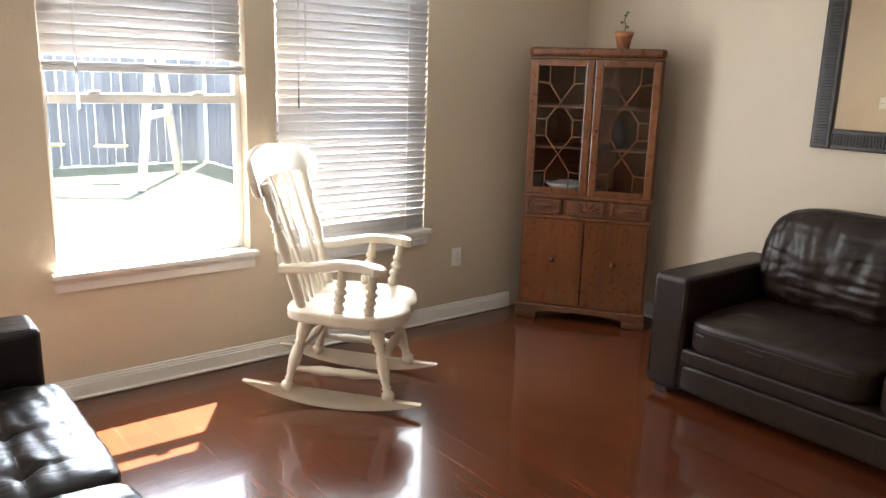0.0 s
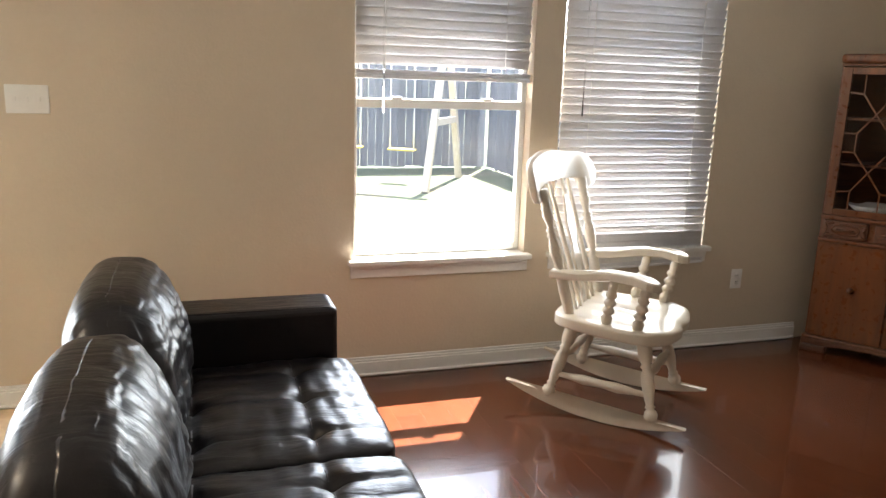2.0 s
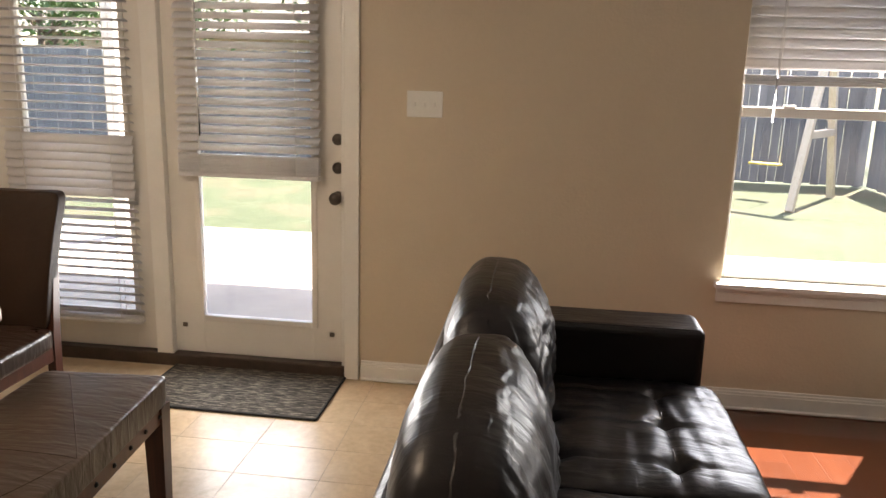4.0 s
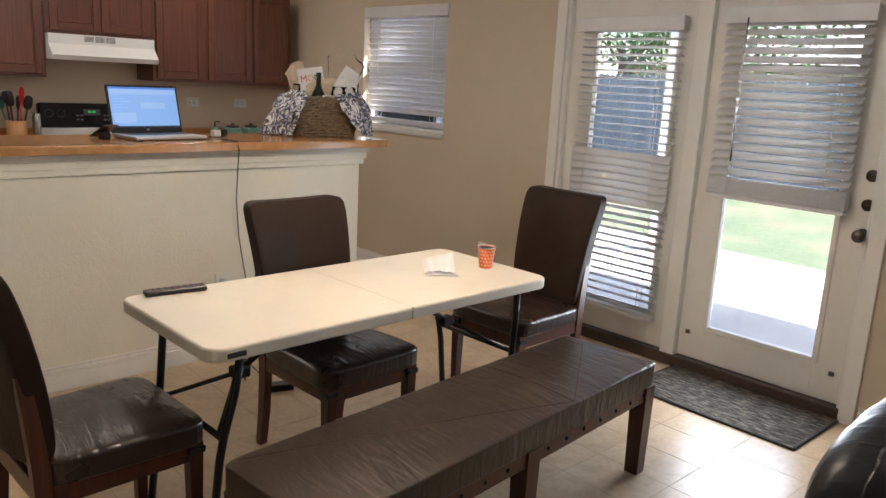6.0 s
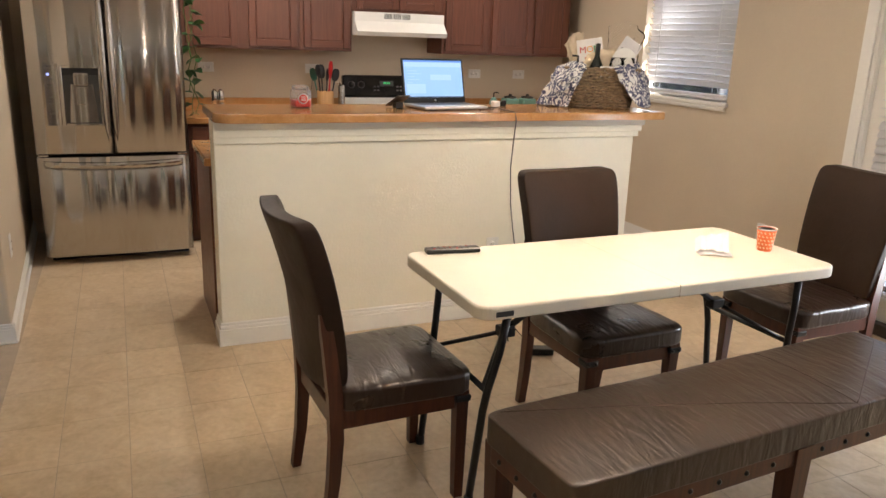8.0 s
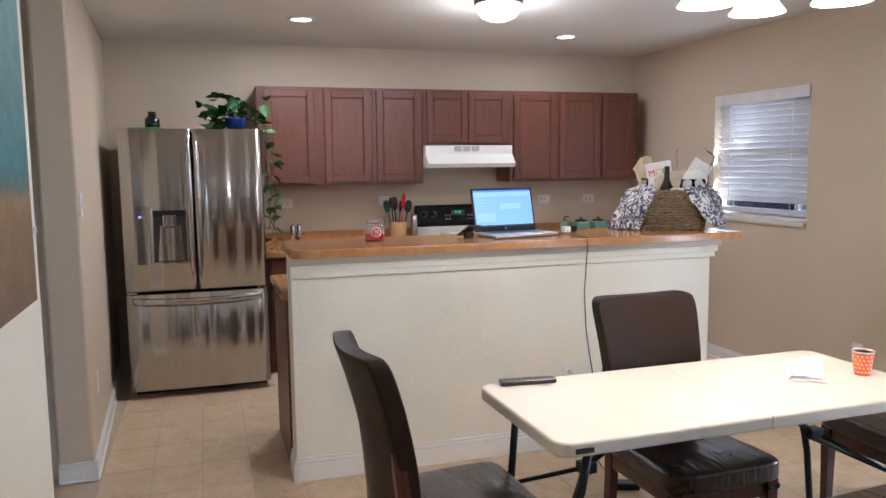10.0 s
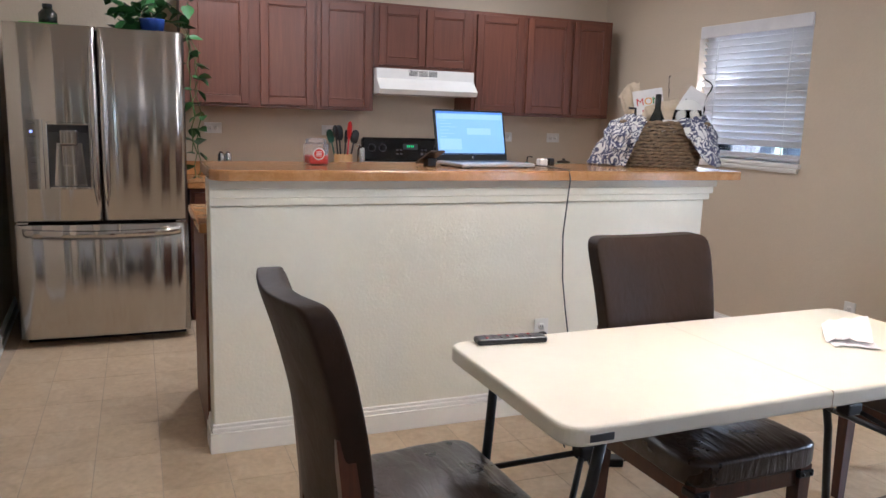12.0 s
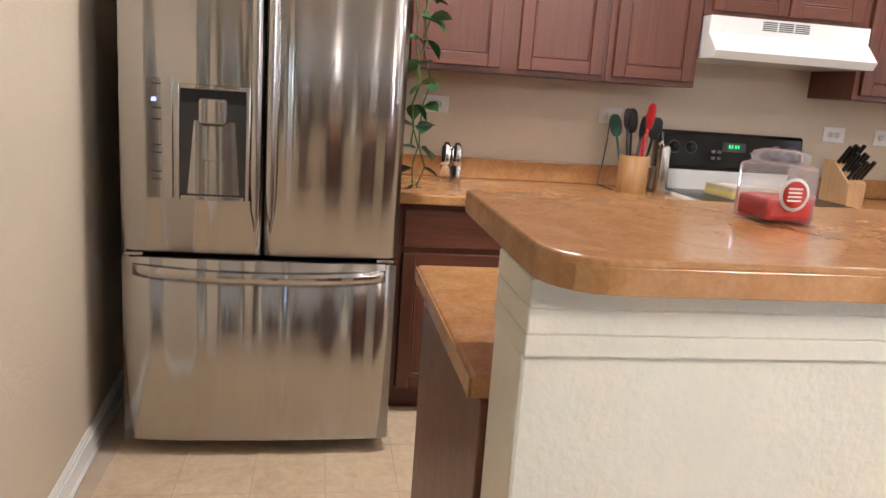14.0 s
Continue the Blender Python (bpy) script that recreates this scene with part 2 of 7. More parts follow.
m = Mat("striped_mat", (0.09, 0.08, 0.07), 0.95)
c = m.ramp(m.noise(3.0, 3, (5, 26, 1), 0.7), [(0.36, (0.025, 0.022, 0.02)), (0.5, (0.09, 0.08, 0.07)), (0.62, (0.30, 0.27, 0.22))])
c = m.mix(0.7, c, m.ramp(m.noise(130, 3, (1.6, 1, 1)), [(0.35, (0.35, 0.33, 0.3)), (0.65, (1, 1, 1))]), "MULTIPLY")
m.colour(c).bump(m.noise(260, 3), 0.7, 0.006)
MAT = m.m

m = Mat("teal_brown_abstract_canvas", (0.4, 0.3, 0.2), 0.8)
sep = m.t.nodes.new("ShaderNodeSeparateXYZ")
m.link(m.pos, sep.inputs[0])
rng = m.t.nodes.new("ShaderNodeMapRange")
rng.inputs["From Min"].default_value, rng.inputs["From Max"].default_value = 1.05, 2.05
m.link(sep.outputs["Z"], rng.inputs["Value"])
add = m.t.nodes.new("ShaderNodeMath")
add.operation = "MULTIPLY_ADD"
m.link(m.noise(5, 5), add.inputs[0])
add.inputs[1].default_value = 0.14
m.link(rng.outputs["Result"], add.inputs[2])
c = m.ramp(add.outputs[0], [(0.0, (0.15, 0.10, 0.06)), (0.40, (0.24, 0.155, 0.085)), (0.47, (0.30, 0.19, 0.10)), (0.50, (0.12, 0.17, 0.16)), (0.56, (0.07, 0.20, 0.22)), (1.0, (0.22, 0.36, 0.37))])
c = m.mix(0.6, c, m.ramp(m.noise(18, 6), [(0.3, (0.6, 0.6, 0.6)), (0.7, (1, 1, 1))]), "MULTIPLY")
m.colour(c).bump(m.noise(90), 0.3, 0.002)
CANVAS = m.m


def glow(name, colour, strength):
    g = Mat(name, colour, 0.4)
    g.p.inputs["Emission Color"].default_value = (*colour, 1)
    g.p.inputs["Emission Strength"].default_value = strength
    return g.m


def glass(name, tint=(1, 1, 1), rough=0.0):
    g = Mat(name, tint, rough)
    g.p.inputs["Transmission Weight"].default_value = 1.0
    g.p.inputs["IOR"].default_value = 1.45
    return g.m


def pane_glass(name, haze=0.0):
    """Thin window glass: mostly clear, with a faint mirror image and an optional pale film."""
    g = Mat(name, (1, 1, 1), 0.0)
    t = g.t
    clear, gloss, mx = t.nodes.new("ShaderNodeBsdfTransparent"), t.nodes.new("ShaderNodeBsdfGlossy"), t.nodes.new("ShaderNodeMixShader")
    gloss.inputs["Roughness"].default_value = 0.02
    fr = t.nodes.new("ShaderNodeFresnel")
    fr.inputs["IOR"].default_value = 1.35
    t.links.new(fr.outputs[0], mx.inputs[0])
    t.links.new(clear.outputs[0], mx.inputs[1])
    t.links.new(gloss.outputs[0], mx.inputs[2])
    out = mx.outputs[0]
    if haze:
        film, hazed = t.nodes.new("ShaderNodeBsdfTranslucent"), t.nodes.new("ShaderNodeMixShader")
        film.inputs["Color"].default_value = (0.78, 0.80, 0.84, 1)
        amount = g.t.nodes.new("ShaderNodeMapRange")
        amount.inputs["To Min"].default_value, amount.inputs["To Max"].default_value = haze * 0.5, haze * 1.5
        g.link(g.noise(3.0, 4, (1, 1, 0.4)), amount.inputs["Value"])
        t.links.new(amount.outputs["Result"], hazed.inputs[0])
        t.links.new(out, hazed.inputs[1])
        t.links.new(film.outputs[0], hazed.inputs[2])
        out = hazed.outputs[0]
    t.links.new(out, t.nodes["Material Output"].inputs["Surface"])
    return g.m


# the pale film puts the hazy glare over the view into the glass
GLASS = pane_glass("window_glass", 0.005)
CLEAR = glass("clear_glass")
CELLO = pane_glass("clear_cellophane")
JAR = pane_glass("thick_jar_glass", 0.16)
SHADE = glow("frosted_lit_glass", (1.0, 0.84, 0.64), 1.2)
SHADE_DOME = glow("frosted_lit_dome_glass", (1.0, 0.80, 0.56), 0.35)
CAN = glow("lit_lamp_face", (1.0, 0.88, 0.72), 2.0)
SCREEN = glow("lit_screen", (0.27, 0.50, 0.95), 0.062)
SCREEN_BAR = glow("screen_title_bar", (0.10, 0.26, 0.75), 0.06)
SCREEN_PALE = glow("screen_pale_block", (0.36, 0.58, 0.98), 0.066)
SCREEN_DARK = glow("screen_task_bar", (0.03, 0.06, 0.12), 0.06)
LED_GREEN = glow("green_clock_digits", (0.05, 0.9, 0.25), 0.06)
LED_BLUE = glow("blue_indicator", (0.30, 0.35, 1.0), 0.15)

GRASS = Mat("lawn", (0.06, 0.11, 0.03), 0.9)
c = GRASS.ramp(GRASS.noise(0.9, 6), [(0.35, (0.095, 0.088, 0.045)), (0.5, (0.055, 0.078, 0.030)), (0.7, (0.036, 0.060, 0.020))])
GRASS.colour(GRASS.mix(0.8, c, GRASS.ramp(GRASS.noise(45, 4), [(0.3, (0.4, 0.4, 0.35)), (0.7, (1, 1, 1))]), "MULTIPLY"))
GRASS = GRASS.bump(GRASS.noise(60, 4), 0.8, 0.03).m
CONCRETE = Mat("pale_concrete", (0.36, 0.34, 0.31), 0.85).speckle(0.12, 2, 90).m
FENCE = wood("weathered_cedar", (0.12, 0.12, 0.125), (0.25, 0.245, 0.245), 2, 0.85, 0.3, 1.0)
PINE = wood("new_pine_timber", (0.50, 0.40, 0.28), (0.66, 0.56, 0.42), 2, 0.7, 0.1, 1.0)
TREE_LEAF = Mat("tree_leaves", (0.06, 0.13, 0.03), 0.6).speckle(0.5, 4, 30).m
BARK = Mat("bark", (0.11, 0.08, 0.06), 0.9).speckle(0.3, 20, 90).m
BRICKWALL = Mat("tan_brick_house", (0.36, 0.27, 0.19), 0.9).speckle(0.15, 3, 40).m
ROOF = Mat("roof_shingle", (0.16, 0.14, 0.12), 0.9).speckle(0.2, 5, 60).m


# ---- building blocks ----
def merge(bm, tmp, mtx=None):
    if mtx is not None:
        tmp.transform(mtx)
    made = [bm.verts.new(v.co) for v in tmp.verts]
    tmp.verts.index_update()
    for f in tmp.faces:
        nf = bm.faces.new([made[v.index] for v in f.verts])
        nf.smooth = f.smooth
    tmp.free()


def bx(bm, x0, x1, y0, y1, z0, z1, r=0.0, seg=2, mtx=None):
    """A box between two corners, its edges rounded by r."""
    tmp = bmesh.new()
    bmesh.ops.create_cube(tmp, size=1.0, matrix=Matrix.LocRotScale(((x0 + x1) / 2, (y0 + y1) / 2, (z0 + z1) / 2), None, (abs(x1 - x0), abs(y1 - y0), abs(z1 - z0))))
    if r > 0:
        bmesh.ops.bevel(tmp, geom=tmp.edges[:], offset=r, segments=seg, affect="EDGES", profile=0.5)
    merge(bm, tmp, mtx)
    return bm


def lathe(bm, prof, seg=20, mtx=None, smooth=True):
    """A turned shape from (radius, height) pairs round z."""
    tmp = bmesh.new()
    rings = []
    for r, z in prof:
        if r < 1e-5:
            rings.append([tmp.verts.new((0, 0, z))])
        else:
            rings.append([tmp.verts.new((r * math.cos(a * math.tau / seg), r * math.sin(a * math.tau / seg), z)) for a in range(seg)])
    for lo, hi in zip(rings, rings[1:]):
        for i in range(seg):
            j = (i + 1) % seg
            q = [lo[i % len(lo)], lo[j % len(lo)], hi[j % len(hi)], hi[i % len(hi)]]
            q = list(dict.fromkeys(q))
            if len(q) > 2:
                tmp.faces.new(q).smooth = smooth
    for ring, flip in ((rings[0], True), (rings[-1], False)):
        if len(ring) > 2:
            tmp.faces.new(ring[::-1] if flip else ring)
    merge(bm, tmp, mtx)
    return bm


def along(a, b):
    """The pose that puts z along the way from a to b, at a."""
    a, b = Vector(a), Vector(b)
    return Matrix.Translation(a) @ (b - a).to_track_quat("Z", "Y").to_matrix().to_4x4()


def turned(bm, a, b, prof, seg=14):
    """A turned rod from a to b; prof: (share of the length, radius)."""
    n = (Vector(b) - Vector(a)).length
    return lathe(bm, [(r, s * n) for s, r in prof], seg, along(a, b))


def rod(bm, a, b, r0, r1=None, seg=10):
    return turned(bm, a, b, [(0, r0), (1, r0 if r1 is None else r1)], seg)


def pipe(bm, pts, r, seg=8):
    """A round tube through the points."""
    pts = [Vector(p) for p in pts]
    rings, side = [], None
    for i, p in enumerate(pts):
        d = (pts[min(i + 1, len(pts) - 1)] - pts[max(i - 1, 0)]).normalized()
        side = d.orthogonal() if side is None else side - d * side.dot(d)
        side.normalize()
        up = d.cross(side)
        rings.append([bm.verts.new(p + r * (math.cos(k * math.tau / seg) * side + math.sin(k * math.tau / seg) * up)) for k in range(seg)])
    for lo, hi in zip(rings, rings[1:]):
        for i in range(seg):
            bm.faces.new((lo[i], lo[(i + 1) % seg], hi[(i + 1) % seg], hi[i])).smooth = True
    bm.faces.new(rings[0][::-1])
    bm.faces.new(rings[-1])
    return bm


def prism(bm, poly, z0, z1, r=0.0, mtx=None, seg=2):
    """A flat outline (x, y) raised from z0 to z1."""
    tmp = bmesh.new()
    lo = [tmp.verts.new((x, y, z0)) for x, y in poly]
    hi = [tmp.verts.new((x, y, z1)) for x, y in poly]
    n = len(poly)
    tmp.faces.new(lo[::-1]), tmp.faces.new(hi)
    for i in range(n):
        tmp.faces.new((lo[i], lo[(i + 1) % n], hi[(i + 1) % n], hi[i]))
    bmesh.ops.recalc_face_normals(tmp, faces=tmp.faces[:])
    if r > 0:
        rim = [e for e in tmp.edges if abs(e.verts[0].co.z - e.verts[1].co.z) < 1e-6]
        bmesh.ops.bevel(tmp, geom=rim, offset=r, segments=seg, affect="EDGES", profile=0.5)
    merge(bm, tmp, mtx)
    return bm


def puff(bm, size, loc, n=12, e=5.0, shape=None, mtx=None):
    """A stuffed block: a cube with bulging faces and round edges. shape moves a point (unit cube, metres)."""
    tmp = bmesh.new()
    bmesh.ops.create_cube(tmp, size=2.0)
    bmesh.ops.subdivide_edges(tmp, edges=tmp.edges[:], cuts=n, use_grid_fill=True)
    for v in tmp.verts:
        u = v.co.copy()
        k = sum(abs(c) ** e for c in u) ** (1 / e)
        u /= k
        q = Vector((u.x * size[0] / 2, u.y * size[1] / 2, u.z * size[2] / 2))
        v.co = (shape(u, q) if shape else q) + Vector(loc)
    for f in tmp.faces:
        f.smooth = True
    merge(bm, tmp, mtx)
    return bm


def part(name, bm, material, parent=None, label="", smooth=None):
    """Links a bmesh as one mesh object under a thing or a part."""
    me = bpy.data.meshes.new(name)
    bmesh.ops.recalc_face_normals(bm, faces=bm.faces[:])
    bm.to_mesh(me)
    bm.free()
    me.materials.append(material)
    ob = new(name, me)
    if parent is not None:
        ob.parent = parent
    if label:
        ob["label"] = label
    return ob


def thing(name, label, category, mtx=None, group="", kind=""):
    ob = new(name)
    ob.empty_display_size = 0.1
    if mtx is not None:
        ob.matrix_world = mtx
    return tagged(ob, label, category, group, kind)


def B(*a, **k):
    return bx(bmesh.new(), *a, **k)


def structure(name, bm, material, label, category):
    return tagged(part(name, bm, material), label, category, kind="structure")


# ---- the shell ----
N, E, W, CEIL = 3.67, 4.14, -6.05, 2.49
W1, W2, DR, KW = (0.765, 1.675), (1.835, 2.79), (-2.84, -0.975), (-4.86, -3.885)
SILL, WTOP, DTOP = 0.612, 2.08, 2.06
bm = bmesh.new()
for x0, x1, z0, z1 in ((-6.25, KW[0], 0, CEIL), (KW[1], DR[0], 0, CEIL), (DR[1], W1[0], 0, CEIL), (W1[1], W2[0], 0, CEIL), (W2[1], E + 0.16, 0, CEIL),
                       (*KW, 0, 1.13), (*KW, 2.03, CEIL), (*DR, DTOP, CEIL), (*W1, 0, SILL - 0.015), (*W1, WTOP, CEIL), (*W2, 0, SILL - 0.015), (*W2, WTOP, CEIL)):
    bx(bm, x0, x1, N, N + 0.16, z0, z1)
structure("wall_north", bm, WALL, "beige orange-peel wall with windows and patio doors", "wall")
structure("wall_east", B(E, E + 0.16, -1.75, N, 0, CEIL), WALL, "beige painted wall behind the sofa", "wall")
structure("wall_west", B(W - 0.16, W, -1.2, N, 0, CEIL), WALL, "beige kitchen wall behind the cabinets", "wall")
structure("wall_south_living", B(-0.74, E, -1.91, -1.75, 0, CEIL), WALL, "plain beige wall closing the living room", "wall")
structure("wall_south_corner", B(-0.9, -0.74, -1.91, -0.68, 0, CEIL), WALL, "plain beige wall returning to the living room", "wall")
structure("wall_south_picture", B(-2.73, -0.9, -0.84, -0.68, 0, CEIL, r=0.012), WALL_WHITE, "pale wall that carries an abstract canvas", "wall")
KS = pose(-3.79, -0.698, 0, 0, 0, 2.4)
structure("wall_south_kitchen", B(-2.8, 0, -0.16, 0, 0, CEIL, r=0.012, mtx=KS), WALL, "beige wall beside the refrigerator", "wall")
structure("wall_hall_back", B(-3.9, -0.9, -2.36, -2.2, 0, CEIL), WALL, "plain beige wall at the end of the hallway", "wall")
structure("wall_hall_side", B(-4.0, -3.86, -2.36, -0.85, 0, CEIL), WALL, "plain beige side wall of the hallway", "wall")
structure("ceiling", B(-6.3, 4.25, -2.4, N + 0.16, CEIL, CEIL + 0.15), CEILING, "white textured ceiling", "ceiling")

# floors: a bed under the pieces
structure("subfloor", B(-6.3, 4.25, -2.45, N + 0.16, -0.12, -0.001), GROUT, "pale grout bed under the tiles", "floor")
structure("underlay", B(-0.16, E, -1.75, N, -0.001, -0.0002), UNDERLAY, "dark underlay between the planks", "floor")


def baseboard(x0, x1, y0, y1, mtx=None, side=(0, -1)):
    """A moulded skirting board; side: the way that its face looks."""
    bm = bmesh.new()
    sx, sy = side
    for t, z0, z1, r in ((0.016, 0.0, 0.075, 0.002), (0.012, 0.075, 0.088, 0.003), (0.008, 0.088, 0.102, 0.003), (0.024, 0.0, 0.016, 0.006)):
        xa, xb = (x0, x1) if sy else sorted((x0, x0 + sx * t))
        ya, yb = (y0, y1) if sx else sorted((y0, y0 + sy * t))
        bx(bm, xa, xb, ya, yb, z0, z1, r=r, seg=1, mtx=mtx)
    return structure("baseboard", bm, TRIM, "white moulded baseboard along the wall", "baseboard")


baseboard(W, -2.915, N, N)
baseboard(-0.905, 3.52, N, N)
baseboard(E, E, -1.75, 3.0, side=(-1, 0))
baseboard(-0.74, E, -1.75, -1.75, side=(0, 1))
baseboard(-2.755, -0.9, -0.68, -0.68, side=(0, 1))
baseboard(-2.73, -2.73, -0.84, -0.68, side=(-1, 0))
baseboard(-2.75, 0.016, 0.0, 0.0, mtx=KS, side=(0, 1))
baseboard(0.0, 0.0, -0.16, 0.016, mtx=KS, side=(1, 0))


# ---- windows, doors and blinds ----
def sash_window(name, x0, x1, z0, z1, rail, label):
    w = thing(name, label, "window", kind="structure")
    y0, y1 = N + 0.075, N + 0.125
    for nm, a in (("jamb", (x0, x0 + 0.028, y0, y1, z0, z1)), ("jamb", (x1 - 0.028, x1, y0, y1, z0, z1)), ("head", (x0 + 0.028, x1 - 0.028, y0, y1, z1 - 0.03, z1)),
                  ("bottom_rail", (x0 + 0.028, x1 - 0.028, y0, y1, z0, z0 + 0.04)), ("meeting_rail", (x0 + 0.028, x1 - 0.028, y0 - 0.012, y1, rail - 0.02, rail + 0.024))):
        part(nm, B(*a, r=0.004), VINYL, w)
    for za, zb, y in ((z0 + 0.04, rail - 0.02, y0 + 0.014), (rail + 0.024, z1 - 0.03, y0 + 0.036)):
        p = part("pane", B(x0 + 0.028, x1 - 0.028, y, y + 0.004, za, zb), GLASS, w)
        p.visible_shadow = False
    for x in (x0 + 0.22, x1 - 0.22):
        part("sash_lock", B(x - 0.025, x + 0.025, y0 - 0.03, y0 - 0.004, rail + 0.022, rail + 0.036, r=0.004), VINYL, w)
    return w


def stool(w, x0, x1, z, over=0.03, deep=0.05, apron=0.085):
    part("window_sill", B(x0 - over, x1 + over, N - deep, N + 0.074, z - 0.028, z, r=0.006), TRIM, w)
    part("outer_sill", B(x0 + 0.001, x1 - 0.001, N + 0.0745, N + 0.17, z - 0.016, z - 0.001, r=0.003), VINYL, w)
    bm = B(x0 - over + 0.012, x1 + over - 0.012, N - 0.016, N - 0.002, z - 0.028 - apron + 0.02, z - 0.03, r=0.003)
    bx(bm, x0 - over + 0.012, x1 + over - 0.012, N - 0.022, N - 0.003, z - 0.028 - 0.022, z - 0.029, r=0.005)
    part("apron", bm, TRIM, w)


w = sash_window("window_1", *W1, SILL, WTOP, 1.368, "white single-hung window with its blind half raised")
stool(w, *W1, SILL)
w = sash_window("window_2", *W2, SILL, WTOP, 1.368, "white single-hung window behind a lowered blind")
stool(w, *W2, SILL)
w = sash_window("window_3", *KW, 1.15, 2.03, 1.58, "small kitchen window behind a lowered blind")
stool(w, *KW, 1.15, 0.015, 0.02, 0.05)


def slat_mesh(length, deep=0.05):
    bm = bmesh.new()
    rows = []
    for i in range(5):
        u = i / 4 - 0.5
        rows.append([bm.verts.new((sx * length / 2, u * deep, 0.005 * (1 - 4 * u * u) + dz)) for sx in (-1, 1) for dz in (0.0, 0.0028)])
    for a, b in zip(rows, rows[1:]):
        for q in ((a[0], b[0], b[2], a[2]), (a[1], a[3], b[3], b[1])):
            bm.faces.new(q).smooth = True
        bm.faces.new((a[0], a[1], b[1], b[0])), bm.faces.new((a[2], b[2], b[3], a[3]))
    bm.faces.new((rows[0][0], rows[0][2], rows[0][3], rows[0][1])), bm.faces.new((rows[-1][0], rows[-1][1], rows[-1][3], rows[-1][2]))
    bmesh.ops.recalc_face_normals(bm, faces=bm.faces[:])
    me = bpy.data.meshes.new("slat")
    bm.to_mesh(me)
    bm.free()
    me.materials.append(BLIND)
    return me


def blind(x0, x1, y, top, bottom, tilt, label, stack=0, pitch=0.043, valance=True, wand=None, sag=0.0, cords=2, deep=0.05):
    """A slatted blind. tilt(z): degrees by which the room edge of a slat drops. stack: gathered slats at the bottom."""
    b = thing("window_blind", label, "blind", Matrix.Translation((0, 0, 0)))
    part("headrail", B(x0, x1, y - 0.026, y + 0.026, top - 0.045, top, r=0.003), BLIND, b)
    if valance:
        part("valance", B(x0 - 0.012, x1 + 0.012, y - 0.045, y - 0.032, top - 0.075, top + 0.004, r=0.004), BLIND, b)
    me = slat_mesh(x1 - x0 - 0.008, deep)
    low = bottom + 0.018 + stack * 0.0075
    z, k = top - 0.075, 0
    while z > low + pitch * 0.6:
        ob = new("slat", me)
        ob.parent = b
        f = max(0.0, 1 - (z - low) / 0.18)
        ob.matrix_world = pose((x0 + x1) / 2, y, z, tilt(z) + random.uniform(-0.7, 0.7), sag * f + random.uniform(-0.04, 0.04), 0)
        z -= pitch
    for i in range(stack):
        ob = new("slat", me)
        ob.parent = b
        ob.matrix_world = pose((x0 + x1) / 2, y + random.uniform(-0.003, 0.003), bottom + 0.02 + i * 0.0075, random.uniform(-2, 4), sag, 0)
    part("bottom_rail", B(x0 + 0.004, x1 - 0.004, y - 0.025, y + 0.025, bottom, bottom + 0.018, r=0.004, mtx=Matrix.Translation(((x0 + x1) / 2, y, bottom)) @ pose(0, 0, 0, 0, sag, 0) @ Matrix.Translation((-(x0 + x1) / 2, -y, -bottom))), BLIND, b)
    for i in range(cords):
        x = x0 + (x1 - x0) * (0.16 if i == 0 else 0.84)
        for dy in (-0.024, 0.024):
            part("ladder_cord", rod(bmesh.new(), (x, y + dy, bottom + 0.015), (x, y + dy, top - 0.04), 0.0016, seg=5), WHITE, b)
    if wand is not None:
        part("wand", rod(bmesh.new(), (x0 + wand, y - 0.05, top - 0.05), (x0 + wand, y - 0.045, top - 0.75), 0.004, seg=6), CLEAR, b)
    return b


blind(W1[0] + 0.006, W1[1] - 0.006, N + 0.035, WTOP, 1.487, lambda z: -66, "white slatted blind half raised over the window", stack=3, wand=0.13)
blind(W2[0] + 0.004, W2[1] - 0.002, N - 0.0, WTOP, 0.505, lambda z: -65 if z > 0.70 else -85, "white slatted blind lowered past the sill, bottom askew", stack=2, wand=0.1, sag=-1.2)
blind(KW[0] + 0.03, KW[1] - 0.01, N + 0.03, 2.025, 1.165, lambda z: -54, "white slatted blind lowered over the kitchen window", stack=2, wand=None)

# the patio doors: a fixed leaf, a post, and the door
d = thing("door_1", "white patio door unit with a fixed glazed leaf", "door", kind="structure")
for nm, a in (("casing", (-2.90, DR[0] + 0.012, N - 0.018, N - 0.002, 0, DTOP + 0.06)), ("casing", (DR[1] - 0.012, -0.915, N - 0.018, N - 0.002, 0, DTOP + 0.06)), ("casing", (DR[0] + 0.013, DR[1] - 0.013, N - 0.018, N - 0.002, DTOP - 0.012, DTOP + 0.06)),
              ("jamb", (DR[0], DR[0] + 0.03, N + 0.001, N + 0.14, 0.06, DTOP)), ("jamb", (DR[1] - 0.03, DR[1], N + 0.001, N + 0.14, 0.06, DTOP)),
              ("post", (-1.972, -1.885, N - 0.006, N + 0.12, 0.06, DTOP - 0.03))):
    part(nm, B(*a, r=0.004), TRIM, d)
part("threshold", B(DR[0], DR[1], N - 0.012, N + 0.16, -0.01, 0.062, r=0.006), THRESH, d, "dark bronze threshold")


